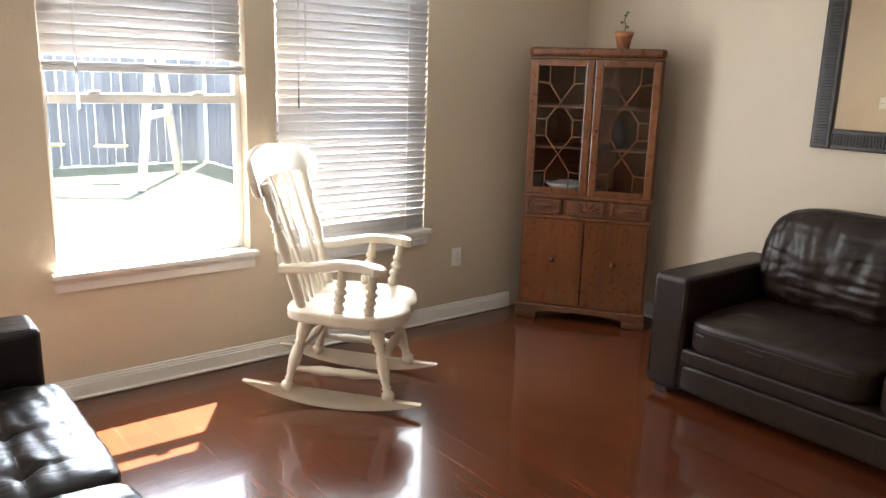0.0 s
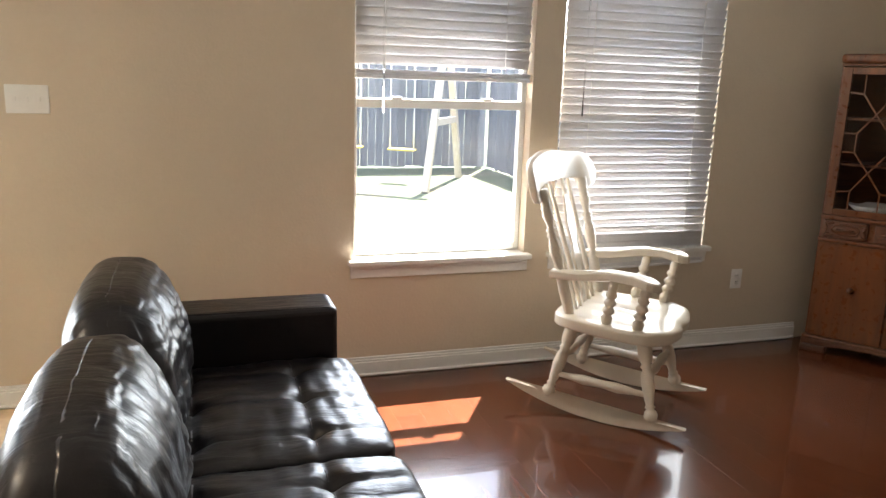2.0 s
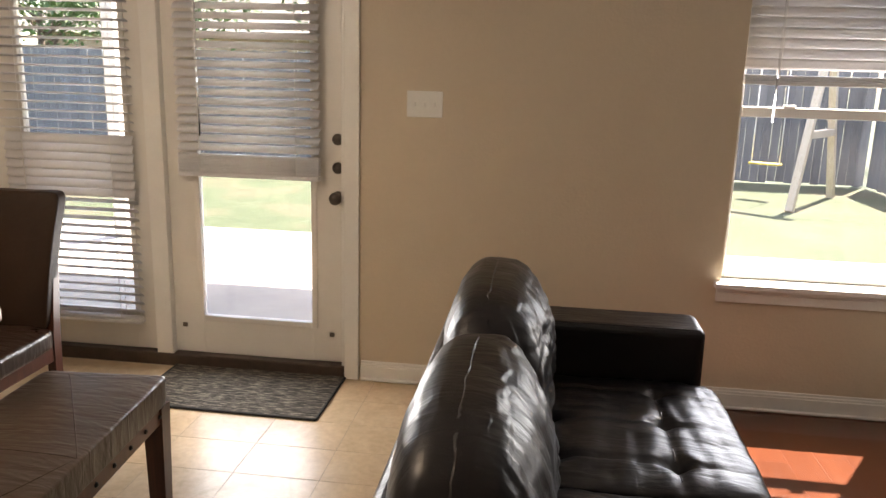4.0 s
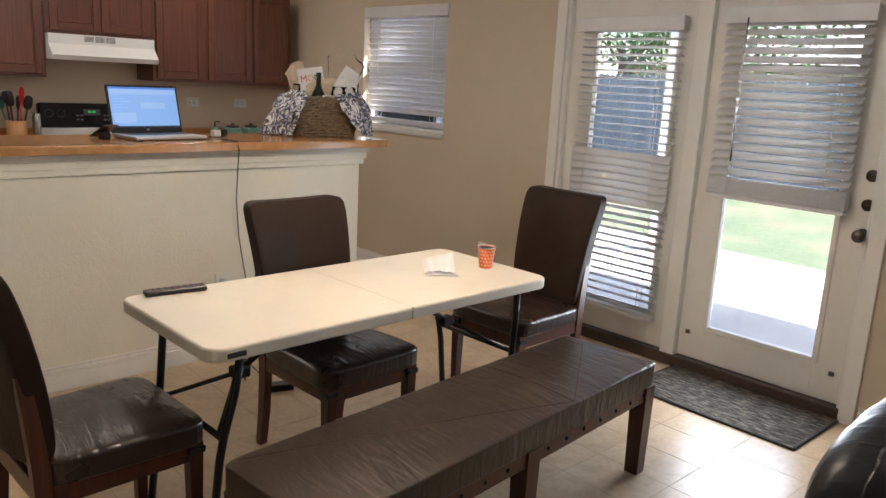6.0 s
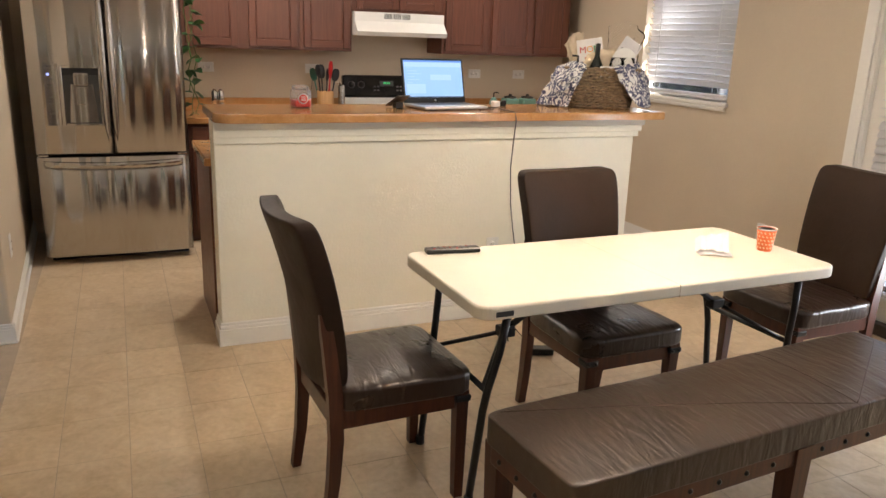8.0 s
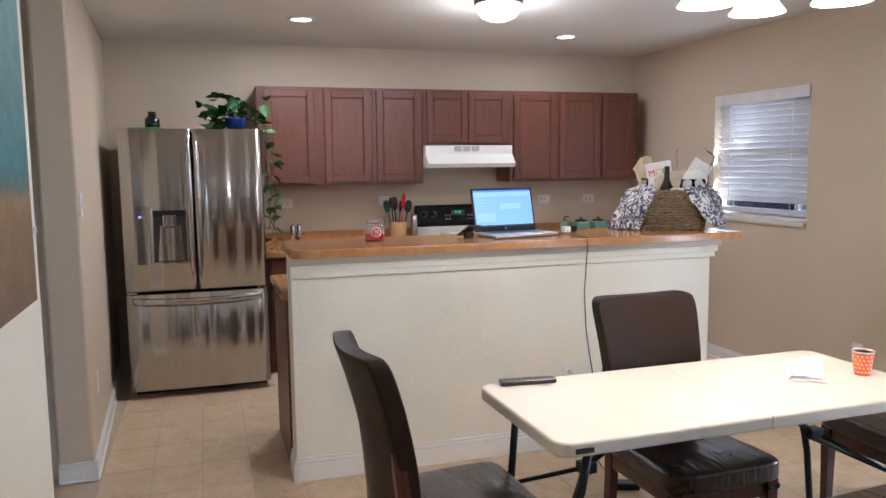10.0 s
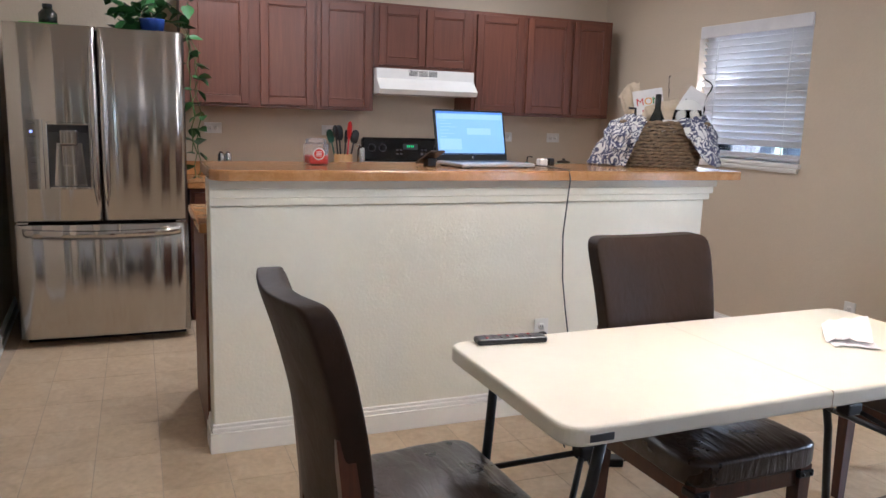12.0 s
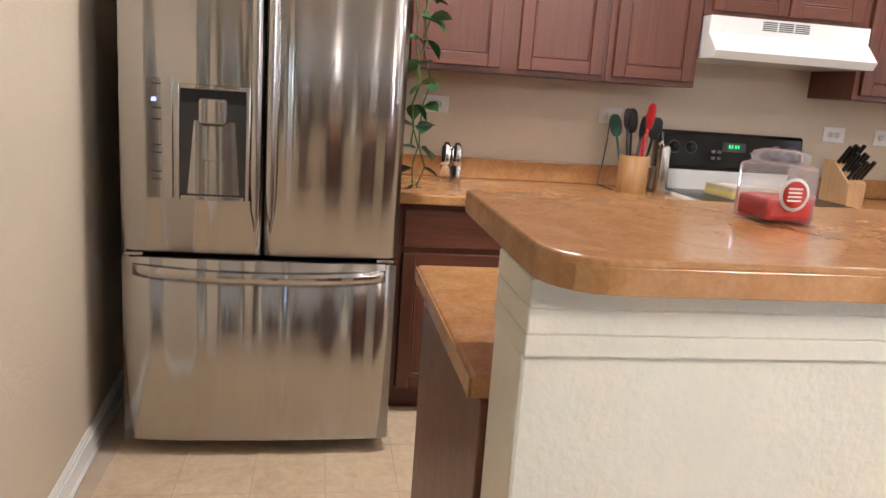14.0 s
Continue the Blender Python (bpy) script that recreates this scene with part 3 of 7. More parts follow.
def glazed_leaf(name, x0, x1, gx0, gx1, gz0, gz1, y0, y1, parent):
    z0, z1 = 0.066, DTOP - 0.004
    leaf = part(name, B(x0, gx0, y0, y1, z0, z1, r=0.003), DOOR, parent)
    part("stile", B(gx1, x1, y0, y1, z0, z1, r=0.003), DOOR, leaf)
    part("bottom_panel", B(gx0, gx1, y0, y1, z0, gz0, r=0.0), DOOR, leaf)
    part("top_panel", B(gx0, gx1, y0, y1, gz1, z1, r=0.0), DOOR, leaf)
    for a in ((gx0 - 0.022, gx0 + 0.006, gz0 - 0.022, gz1 + 0.022), (gx1 - 0.006, gx1 + 0.022, gz0 - 0.022, gz1 + 0.022)):
        part("glazing_bead", B(a[0], a[1], y0 - 0.009, y0 + 0.004, a[2], a[3], r=0.004), DOOR, leaf)
    for a in ((gz0 - 0.022, gz0 + 0.006), (gz1 - 0.006, gz1 + 0.022)):
        part("glazing_bead", B(gx0 + 0.007, gx1 - 0.007, y0 - 0.009, y0 + 0.004, a[0], a[1], r=0.004), DOOR, leaf)
    p = part("pane", B(gx0, gx1, (y0 + y1) / 2, (y0 + y1) / 2 + 0.004, gz0, gz1), GLASS, leaf)
    p.visible_shadow = False
    return leaf


YD = N + 0.035
glazed_leaf("fixed_leaf", DR[0] + 0.03, -1.972, -2.63, -2.09, 0.26, 1.86, YD, YD + 0.045, d)
leaf = glazed_leaf("door_leaf", -1.885, DR[1] - 0.03, -1.73, -1.155, 0.26, 1.86, YD, YD + 0.045, d)
for x in (-1.83, -1.06):
    part("bracket", B(x - 0.012, x + 0.012, YD - 0.012, YD - 0.001, 0.20, 0.222, r=0.003), BRONZE, leaf)
for z, r, kind in ((1.18, 0.028, 0), (1.045, 0.028, 0), (0.905, 0.030, 1)):
    prof = [(r, 0), (r, 0.006), (r * 0.8, 0.012)] + ([(0.014, 0.016), (0.012, 0.035), (0.026, 0.042), (0.031, 0.056), (0.026, 0.07), (0.0, 0.074)] if kind else [(0.017, 0.014), (0.016, 0.024), (0.0, 0.026)])
    part("door_knob" if kind else "deadbolt", lathe(bmesh.new(), prof, 20, pose(-1.028, YD - 0.001, z, 90, 0, 0)), BRONZE, leaf, "aged bronze hardware")

blind(-1.80, -1.10, N - 0.012, 1.93, 0.985, lambda z: 38, "white slatted blind gathered halfway on the patio door", stack=12, wand=0.13)
blind(-2.705, -2.03, N - 0.012, 1.90, 0.215, lambda z: -8 if z > 1.16 else (60 if z > 0.84 else -30), "white slatted blind, half open, on the fixed leaf", stack=2)


# ---- outdoors ----
tagged(part("ground", B(-300, 300, -300, 300, -0.6, -0.16), GRASS), "sunlit patchy lawn reaching to the horizon", "lawn", kind="structure")
tagged(part("pavement", B(-5.5, 4.5, N + 0.17, 7.6, -0.3, -0.12, r=0.01), CONCRETE), "pale concrete patio slab beside the house", "patio", kind="structure")


ev = thing("eave", "white painted eave along the house wall", "eave", kind="structure")
for x0, x1 in ((-6.3, -4.16), (0.56, 4.3)):
    part("soffit", B(x0, x1, N + 0.161, N + 0.49, 2.55, 2.60, r=0.004), TRIM, ev)
    part("fascia", B(x0, x1, N + 0.491, N + 0.515, 2.52, 2.70, r=0.004), TRIM, ev)
cov = thing("patio_cover", "shingled patio roof on two posts shading the doors", "patio roof", kind="structure")
part("roof", B(-4.15, 0.55, N + 0.17, 7.1, 2.62, 2.74, r=0.01), ROOF, cov)
part("beam", B(-4.15, 0.55, 6.9, 7.04, 2.46, 2.615, r=0.006), TRIM, cov)
for x in (-4.05, 0.45):
    part("post", B(x - 0.06, x + 0.06, 6.91, 7.03, -0.12, 2.455, r=0.006), TRIM, cov)


def fence(x0, y0, x1, y1, high, label):
    a, b = Vector((x0, y0, 0)), Vector((x1, y1, 0))
    n = int((b - a).length / 0.142)
    ang = math.degrees(math.atan2(y1 - y0, x1 - x0))
    f = thing("fence", label, "fence", pose(x0, y0, -0.16, 0, 0, ang))
    bm = bmesh.new()
    poly = [(-0.067, 0), (0.067, 0), (0.067, high - 0.03), (0.04, high), (-0.04, high), (-0.067, high - 0.03)]
    prism(bm, poly, 0, 0.016, mtx=pose(0, 0, 0, 90, 0, 0))
    first = part("picket", bm, FENCE, f)
    first.matrix_basis = Matrix.Translation((0.07, 0, 0.03))
    for i in range(1, min(n, 290)):
        o = new("picket", first.data)
        o.parent = f
        o.matrix_basis = pose(0.07 + i * 0.142, random.uniform(-0.006, 0.006), 0.03 + random.uniform(-0.015, 0.015), 0, random.uniform(-0.4, 0.4), 0)
    for z in (0.35, 1.0, 1.6):
        part("fence_rail", B(0, n * 0.142, -0.07, -0.032, z, z + 0.09), FENCE, f)
    for i in range(0, n, 17):
        part("post", B(0.02 + i * 0.142, 0.11 + i * 0.142, -0.165, -0.075, 0, high - 0.05), FENCE, f)
    return f


fence(5.3, 13.7, -14.0, 13.7, 1.95, "weathered grey cedar picket fence behind the lawn")
fence(5.3, 4.2, 5.3, 13.6, 1.95, "weathered grey cedar fence along the side")
fence(-14.0, 13.6, -14.0, 4.0, 1.95, "weathered grey cedar fence at the far side")

# swing set: two A-frames, a beam and two swings
s = thing("swing_set", "bare pine swing set standing on the lawn", "swing set", pose(3.77, 11.5, -0.16, 0, 0, -33.5))
for x in (0.0, -3.0):
    for y in (-0.98, 0.98):
        part("leg", bx(bmesh.new(), -0.05, 0.05, -0.05, 0.05, 0, 2.5, r=0.006, mtx=along((x, y, 0), (x, y * 0.08, 2.3))), PINE, s)
    part("cross_brace", B(x - 0.05, x + 0.05, -0.62, 0.62, 0.95, 1.05, r=0.005), PINE, s)
part("beam", B(-3.2, 0.2, -0.05, 0.05, 2.28, 2.40, r=0.006), PINE, s)
for x in (-0.7, -1.6):
    sw = part("swing_seat", B(x - 0.22, x + 0.22, -0.09, 0.09, 0.5, 0.53, r=0.01), Mat("yellow_plastic", (0.6, 0.42, 0.05), 0.5).speckle(0.1).m, s, "yellow plastic seat")
    for dx in (-0.2, 0.2):
        part("chain", rod(bmesh.new(), (x + dx, 0, 0.52), (x + dx, 0, 2.3), 0.008, seg=5), VINYL, sw)


def tree(x, y, high, wide, seed, label):
    rnd = random.Random(seed)
    t = thing("tree", label, "tree", pose(x, y, -0.16, 0, 0, rnd.uniform(0, 360)))
    bm = bmesh.new()
    turned(bm, (0, 0, 0), (0.15, 0.1, high * 0.62), [(0, 0.17), (0.1, 0.13), (0.6, 0.09), (1, 0.05)], 9)
    tips = []
    for i in range(9):
        a, z = i * 2.4 + rnd.uniform(-0.4, 0.4), high * rnd.uniform(0.32, 0.6)
        end = (math.cos(a) * wide * rnd.uniform(0.25, 0.42), math.sin(a) * wide * rnd.uniform(0.25, 0.42), z + high * rnd.uniform(0.12, 0.3))
        rod(bm, (0.1, 0.06, z), end, 0.045, 0.015, 6)
        tips.append(end)
    part("trunk", bm, BARK, t)
    bm = bmesh.new()
    for k in range(2600):
        e = rnd.choice(tips)
        p = Vector(e) + Vector((rnd.gauss(0, 1) * wide * 0.13, rnd.gauss(0, 1) * wide * 0.13, rnd.gauss(0, 1) * high * 0.09))
        m = Matrix.Translation(p) @ Euler((rnd.uniform(-1, 1), rnd.uniform(-1, 1), rnd.uniform(0, 6.3))).to_matrix().to_4x4()
        q = rnd.uniform(0.07, 0.13)
        bm.faces.new([bm.verts.new(m @ Vector(v)) for v in ((-q, 0, 0), (0, -q * 0.45, 0.02), (q, 0, 0), (0, q * 0.45, 0.02))])
    part("crown", bm, TREE_LEAF, t)
    return t


tree(-8.6, 16.4, 5.2, 4.6, 3, "leafy green tree behind the fence")
tree(-12.0, 17.5, 4.6, 4.2, 4, "leafy green tree behind the fence")
tree(-4.0, 18.5, 4.0, 3.6, 5, "small leafy tree behind the fence")
tree(9.5, 18.0, 6.0, 5.0, 6, "leafy green tree behind the fence")
h = thing("house", "tan brick house with a shingle roof beyond the fence", "house", pose(-13.0, 26, -0.16))
part("wall", B(-5, 6, 0, 6, 0, 2.8), BRICKWALL, h)
bm = bmesh.new()
prism(bm, [(-0.6, 2.75), (6.6, 2.75), (3.0, 4.7)], -5.5, 6.5, mtx=Matrix(((0, 0, 1, 0), (1, 0, 0, 0), (0, 1, 0, 0), (0, 0, 0, 1))))
part("roof", bm, ROOF, h)
for x in (-3.0, 2.0):
    wi = part("window", B(x - 0.6, x + 0.6, -0.05, 0.02, 1.0, 2.2, r=0.01), VINYL, h)
    part("pane", B(x - 0.53, x + 0.53, -0.06, -0.051, 1.07, 2.13), BOTTLE, wi)


# ---- living room ----
def wrinkle(q, amp, scale, seed):
    n = noise.noise(Vector((q.x * scale + seed, q.y * scale, q.z * scale)))
    f = noise.noise(Vector((q.x * scale * 3.1, q.y * scale * 3.1 + seed, q.z * scale * 3.1)))
    return amp * (n + 0.45 * f)


def crease(q, amp, scale, seed, across):
    """Long folds that run across the given axis."""
    v = Vector((q.x * scale, q.y * scale, q.z * scale))
    v[across] *= 0.22
    n = noise.noise(v + Vector((seed, seed * 0.7, 0)))
    return -amp * max(0.0, 0.32 - abs(n)) / 0.32


def on_puff(size, loc, e, p, shape):
    """A point of a puff's skin, in the direction p of the unit cube."""
    p = Vector(p)
    u = p / (sum(abs(c) ** e for c in p) ** (1 / e))
    return shape(u, Vector((u.x * size[0] / 2, u.y * size[1] / 2, u.z * size[2] / 2))) + Vector(loc)


def sofa(mtx, length, depth, arm_w, arm_h, seat_h, back_h, material, label, tufted, back_z):
    """A sofa that looks along +x; y runs along it, from 0; x = 0 is the outer back."""
    s = thing("sofa", label, "sofa", mtx)
    front = depth
    part("base", B(0.06, front - 0.04, 0.02, length - 0.02, 0.05, 0.25, r=0.03, seg=3), material, s)
    if tufted:
        part("front_panel", B(front - 0.10, front - 0.012, arm_w, length - arm_w, 0.17, seat_h - 0.13, r=0.02, seg=3), material, s)
    else:
        for za, zb, out in ((0.055, 0.195, 0.026), (0.197, seat_h - 0.165, 0.016)):
            part("front_panel", puff(bmesh.new(), (0.11, length - 2 * arm_w - 0.002, zb - za), (front - 0.055 - out, length / 2, (za + zb) / 2), 12, 9), material, s)
    part("back_frame", bx(bmesh.new(), 0.0, 0.16, 0.015, length - 0.015, 0.05, back_z, r=0.045, seg=4), material, s)
    for y0 in (0.0, length - arm_w):
        a = part("arm", bx(bmesh.new(), 0.04, front - 0.03, y0, y0 + arm_w, 0.04, arm_h, r=0.028, seg=4), material, s)
        for dy in (0.016, arm_w - 0.016):
            part("piping", pipe(bmesh.new(), [(0.09, y0 + dy, arm_h - 0.004), (front - 0.06, y0 + dy, arm_h - 0.004), (front - 0.036, y0 + dy, arm_h - 0.02), (front - 0.031, y0 + dy, 0.1)], 0.0035, 6), material, a)
    for x in (0.1, front - 0.1):
        for y in (0.07, length - 0.07):
            part("foot", B(x - 0.035, x + 0.035, y - 0.035, y + 0.035, 0.0, 0.06, r=0.006), BLACK, s)
    inner = length - 2 * arm_w
    half = inner / 2
    for k in range(2):
        yc = arm_w + half * (k + 0.5)
        deep, square = (front - 0.165, 12) if tufted else (front - 0.20, 7)
        tufts = [(tx, ty) for tx in (-0.19, 0.16) for ty in (-0.25, 0.0, 0.25)] if tufted else []

        def seat_shape(u, q, seed=k * 7.3 + length):
            z = q.z + 0.02 * (1 - u.x ** 2) * (1 - u.y ** 2) * (1 if u.z > 0 else 0)
            if u.z > 0.2:
                z += wrinkle(q, 0.004, 7, seed)
                z += crease(q, 0.005, 9, seed, 0) * (1 - abs(u.y) * 0.3) + crease(q, 0.004, 12, seed + 5, 1)
                for tx, ty in tufts:
                    dx, dy = q.x - tx, q.y - ty
                    r2 = dx * dx + dy * dy
                    z -= 0.026 * math.exp(-r2 / 0.0012) + 0.013 * math.exp(-(dy / 0.012) ** 2 - (dx / 0.16) ** 2)
                    z -= 0.011 * math.exp(-(dx / 0.011) ** 2 - (dy / 0.13) ** 2)
            return Vector((q.x, q.y, z))

        c = part("seat_cushion", puff(bmesh.new(), (deep, half - 0.006, 0.19), (0.18 + deep / 2, yc, seat_h - 0.095), 52 if tufted else 30, square, seat_shape), material, s)
        if tufted:
            for tx, ty in tufts:
                for dy in (-0.085, 0.085):
                    pts = [on_puff((deep, half - 0.006, 0.19), (0.18 + deep / 2, yc, seat_h - 0.095), square, (2 * tx / deep, 2 * (ty + dy * 0.75 + o) / half, 1.0), seat_shape) for o in (-0.027, -0.009, 0.009, 0.027)]
                    part("stitch", pipe(bmesh.new(), pts, 0.0036, 5), STITCH, c, "pale stitching")
        else:
            pts = [on_puff((deep, half - 0.006, 0.19), (0.18 + deep / 2, yc, seat_h - 0.095), square, (1.0, -0.94 + 1.88 * i / 24, 0.45), seat_shape) for i in range(25)]
            part("seam", pipe(bmesh.new(), pts, 0.0025, 5), SEAM, c)

        hi = back_h - (seat_h - 0.03)

        def back_shape(u, q, seed=k * 3.1 + length):
            x, z = q.x, q.z
            x += 0.018 * (1 - u.y ** 2) * (1 - u.z ** 2) * (1 if u.x > 0 else -0.3)
            d = wrinkle(q, 0.009, 5, seed) + crease(q, 0.016, 6, seed, 2) * (1.1 - u.z * 0.6) + crease(q, 0.007, 13, seed + 3, 2) + crease(q, 0.006, 17, seed + 6, 1)
            d += crease(q, 0.012, 8, seed + 9, 1) * max(0.0, 0.3 - u.z)
            x += d if u.x > 0 else 0.3 * d
            z += wrinkle(q, 0.004, 5, seed + 4)
            x -= 0.055 * (z / hi + 0.5) - 0.02
            y = q.y * (1 - 0.05 * max(0, u.z))
            x -= q.x * 0.30 * max(0.0, u.z) ** 2
            return Vector((x, y, z))

        part("back_cushion", puff(bmesh.new(), (0.31, half - 0.004, hi), (0.232, yc, seat_h - 0.03 + hi / 2), 52, 3.6, back_shape), material, s)
    return s


sofa(pose(-0.385, 1.03, 0), 2.02, 0.955, 0.21, 0.635, 0.45, 0.915, SOFA_NEAR, "black-brown tufted leather sofa facing the living room", True, 0.66)
sofa(pose(4.06, 2.245, 0, 0, 0, 180), 2.1, 0.95, 0.19, 0.61, 0.44, 0.93, SOFA_FAR, "espresso leather sofa against the beige wall", False, 0.585)


def rocking_chair(mtx):
    c = thing("rocking_chair", "ivory painted wooden rocking chair with turned spindles", "chair", mtx)
    # rockers
    for y in (-0.255, 0.255):
        R = 1.25
        outline = []
        for i in range(19):
            a = -0.37 + i * 0.69 / 18
            outline.append((R * math.sin(a), R * (1 - math.cos(a))))
        up = [(x, z + 0.042 * (1 - (abs(i - 9) / 9) ** 4 * 0.85)) for i, (x, z) in enumerate(outline)]
        part("rocker", prism(bmesh.new(), outline + up[::-1], -0.017, 0.017, 0.006, pose(0, y, 0, 90, 0, 0)), IVORY, c)
    leg = [(0, 0.018), (0.03, 0.027), (0.08, 0.031), (0.12, 0.026), (0.145, 0.016), (0.17, 0.024), (0.19, 0.017), (0.26, 0.022), (0.42, 0.030), (0.54, 0.027), (0.60, 0.019), (0.63, 0.029), (0.66, 0.020), (0.72, 0.030), (0.86, 0.034), (0.95, 0.028), (1, 0.022)]
    feet = []
    for x, z, xt in ((0.245, 0.06, 0.145), (-0.245, 0.055, -0.17)):
        for y in (-0.255, 0.255):
            a, b = (x, y, z), (xt, y * 0.66, 0.42)
            part("leg", turned(bmesh.new(), a, b, leg), IVORY, c)
            feet.append((Vector(a), Vector(b)))
    st = [(0, 0.012), (0.15, 0.014), (0.32, 0.024), (0.5, 0.018), (0.68, 0.024), (0.85, 0.014), (1, 0.012)]

    def on(k, f):
        return feet[k][0].lerp(feet[k][1], f)

    for a, b in ((on(0, 0.3), on(2, 0.3)), (on(1, 0.3), on(3, 0.3)), (on(0, 0.5), on(1, 0.5)), (on(2, 0.5), on(3, 0.5))):
        part("stretcher", turned(bmesh.new(), a, b, st), IVORY, c)

    # dished seat
    def seat_shape(u, q):
        x, y, z = q
        y *= 1 - 0.10 * max(0, -u.x)
        if u.x > 0.1:
            x += (0.03 * math.cos(u.y * 2.2) - 0.022 * math.exp(-(u.y / 0.16) ** 2) - 0.03 * math.exp(-((abs(u.y) - 0.92) / 0.12) ** 2)) * u.x
            z -= 0.010 * math.cos(u.y * 3.14) * u.x ** 3 * (1 if u.z > 0 else 0)
        if u.z > 0:
            z -= 0.016 * max(0, 1 - (u.x + 0.15) ** 2 * 1.8) * max(0, 1 - (abs(u.y) - 0.42) ** 2 * 6)
        return Vector((x, y, z))

    part("seat", puff(bmesh.new(), (0.54, 0.60, 0.074), (0.0, 0, 0.432), 24, 6, seat_shape), IVORY, c)
    # back
    lean = math.tan(radians(17))

    def back(h, y, x0=-0.185):
        return (x0 - (h - 0.46) * lean, y, h)

    post = [(0, 0.020), (0.04, 0.024), (0.20, 0.026), (0.30, 0.024), (0.325, 0.018), (0.34, 0.025), (0.355, 0.018), (0.42, 0.022), (0.52, 0.029), (0.58, 0.024), (0.62, 0.016), (0.64, 0.026), (0.66, 0.015), (0.68, 0.025), (0.70, 0.014), (0.75, 0.017), (0.80, 0.026), (0.84, 0.020), (0.855, 0.026), (0.87, 0.018), (0.92, 0.024), (1, 0.026)]
    for y in (-0.225, 0.225):
        part("back_post", turned(bmesh.new(), back(0.46, y), back(1.02, y * 1.22), post), IVORY, c)
    for y in (-0.13, -0.065, 0.065, 0.13):
        part("spindle", turned(bmesh.new(), back(0.46, y), back(1.03, y * 1.3, -0.22), [(0, 0.009), (0.3, 0.012), (0.7, 0.010), (1, 0.008)], 10), IVORY, c)
    splat = [(-0.022, 0), (-0.022, 0.15), (-0.045, 0.22), (-0.03, 0.30), (-0.055, 0.40), (-0.03, 0.48), (-0.025, 0.53), (0.025, 0.53), (0.03, 0.48), (0.055, 0.40), (0.03, 0.30), (0.045, 0.22), (0.022, 0.15), (0.022, 0)]
    m2 = Matrix.Translation(back(0.46, 0)) @ pose(0, 0, 0, 0, -17, 0) @ pose(0, 0, 0, 90, 0, 90)
    part("splat", prism(bmesh.new(), splat, -0.006, 0.006, 0.002, m2), IVORY, c)
    # headrest: a curved board with rounded ends
    bm = bmesh.new()
    ring = []
    n = 44
    for i in range(n + 1):
        u = i / n * 2 - 1
        y = u * 0.425
        k = max(0.0, (abs(u) - 0.72) / 0.28)
        hh = 0.090 * max(0.0, 1 - k * k) ** 0.5 + 0.002
        s0 = min(1.0, max(0.0, (0.74 - abs(u)) / 0.14))
        arch = 0.050 * s0 * s0 * (3 - 2 * s0)
        bow = -0.075 * (1 - u * u)
        zc = 1.045 + 0.022 * (1 - u * u)
        row = []
        for s, t in ((-1, -0.013), (-0.9, -0.017), (0.9, -0.017), (1, -0.013), (1, 0.013), (0.9, 0.017), (-0.9, 0.017), (-1, 0.013)):
            h = zc + s * hh + (arch if s < 0 else 0.006 * math.cos(u * 4.7))
            x, _, z = back(h, y)
            row.append(bm.verts.new((x + bow + t + 0.02, y, z)))
        ring.append(row)
    for a, b in zip(ring, ring[1:]):
        for i in range(8):
            bm.faces.new((a[i], a[(i + 1) % 8], b[(i + 1) % 8], b[i])).smooth = True
    bm.faces.new(ring[0]), bm.faces.new(ring[-1][::-1])
    part("headrest", bm, IVORY, c)
    # arms
    bal = [(0, 0.016), (0.12, 0.024), (0.2, 0.026), (0.27, 0.016), (0.31, 0.024), (0.35, 0.028), (0.40, 0.022), (0.44, 0.014), (0.48, 0.024), (0.52, 0.029), (0.57, 0.022), (0.61, 0.014), (0.66, 0.024), (0.70, 0.026), (0.76, 0.018), (0.85, 0.022), (1, 0.018)]
    for sgn in (-1, 1):
        pts = [(-0.285, 0.25), (-0.15, 0.268), (0.0, 0.29), (0.10, 0.305), (0.17, 0.312)]
        wid = [0.024, 0.030, 0.031, 0.036, 0.050]
        left = [(x, sgn * (y - w)) for (x, y), w in zip(pts, wid)]
        right = [(x, sgn * (y + w)) for (x, y), w in zip(pts, wid)]
        tip = [(0.17 + 0.05 * math.sin(a), sgn * (0.312 - 0.046 * math.cos(a))) for a in [k * math.pi / 6 for k in range(1, 6)]]
        bm = prism(bmesh.new(), left + tip + right[::-1], 0.0, 0.042, 0.010)
        for v in bm.verts:
            v.co.z += 0.650 + 0.028 * math.sin((v.co.x + 0.1) * 9)
        part("arm", bm, IVORY, c)
        for x, top in ((0.02, 0.675), (0.16, 0.675)):
            part("arm_spindle", turned(bmesh.new(), (x - 0.03, sgn * 0.25, 0.45), (x, sgn * 0.302, top), bal), IVORY, c)
    return c


rocking_chair(pose(1.92, 3.085, 0.0, 0, 2, -46))


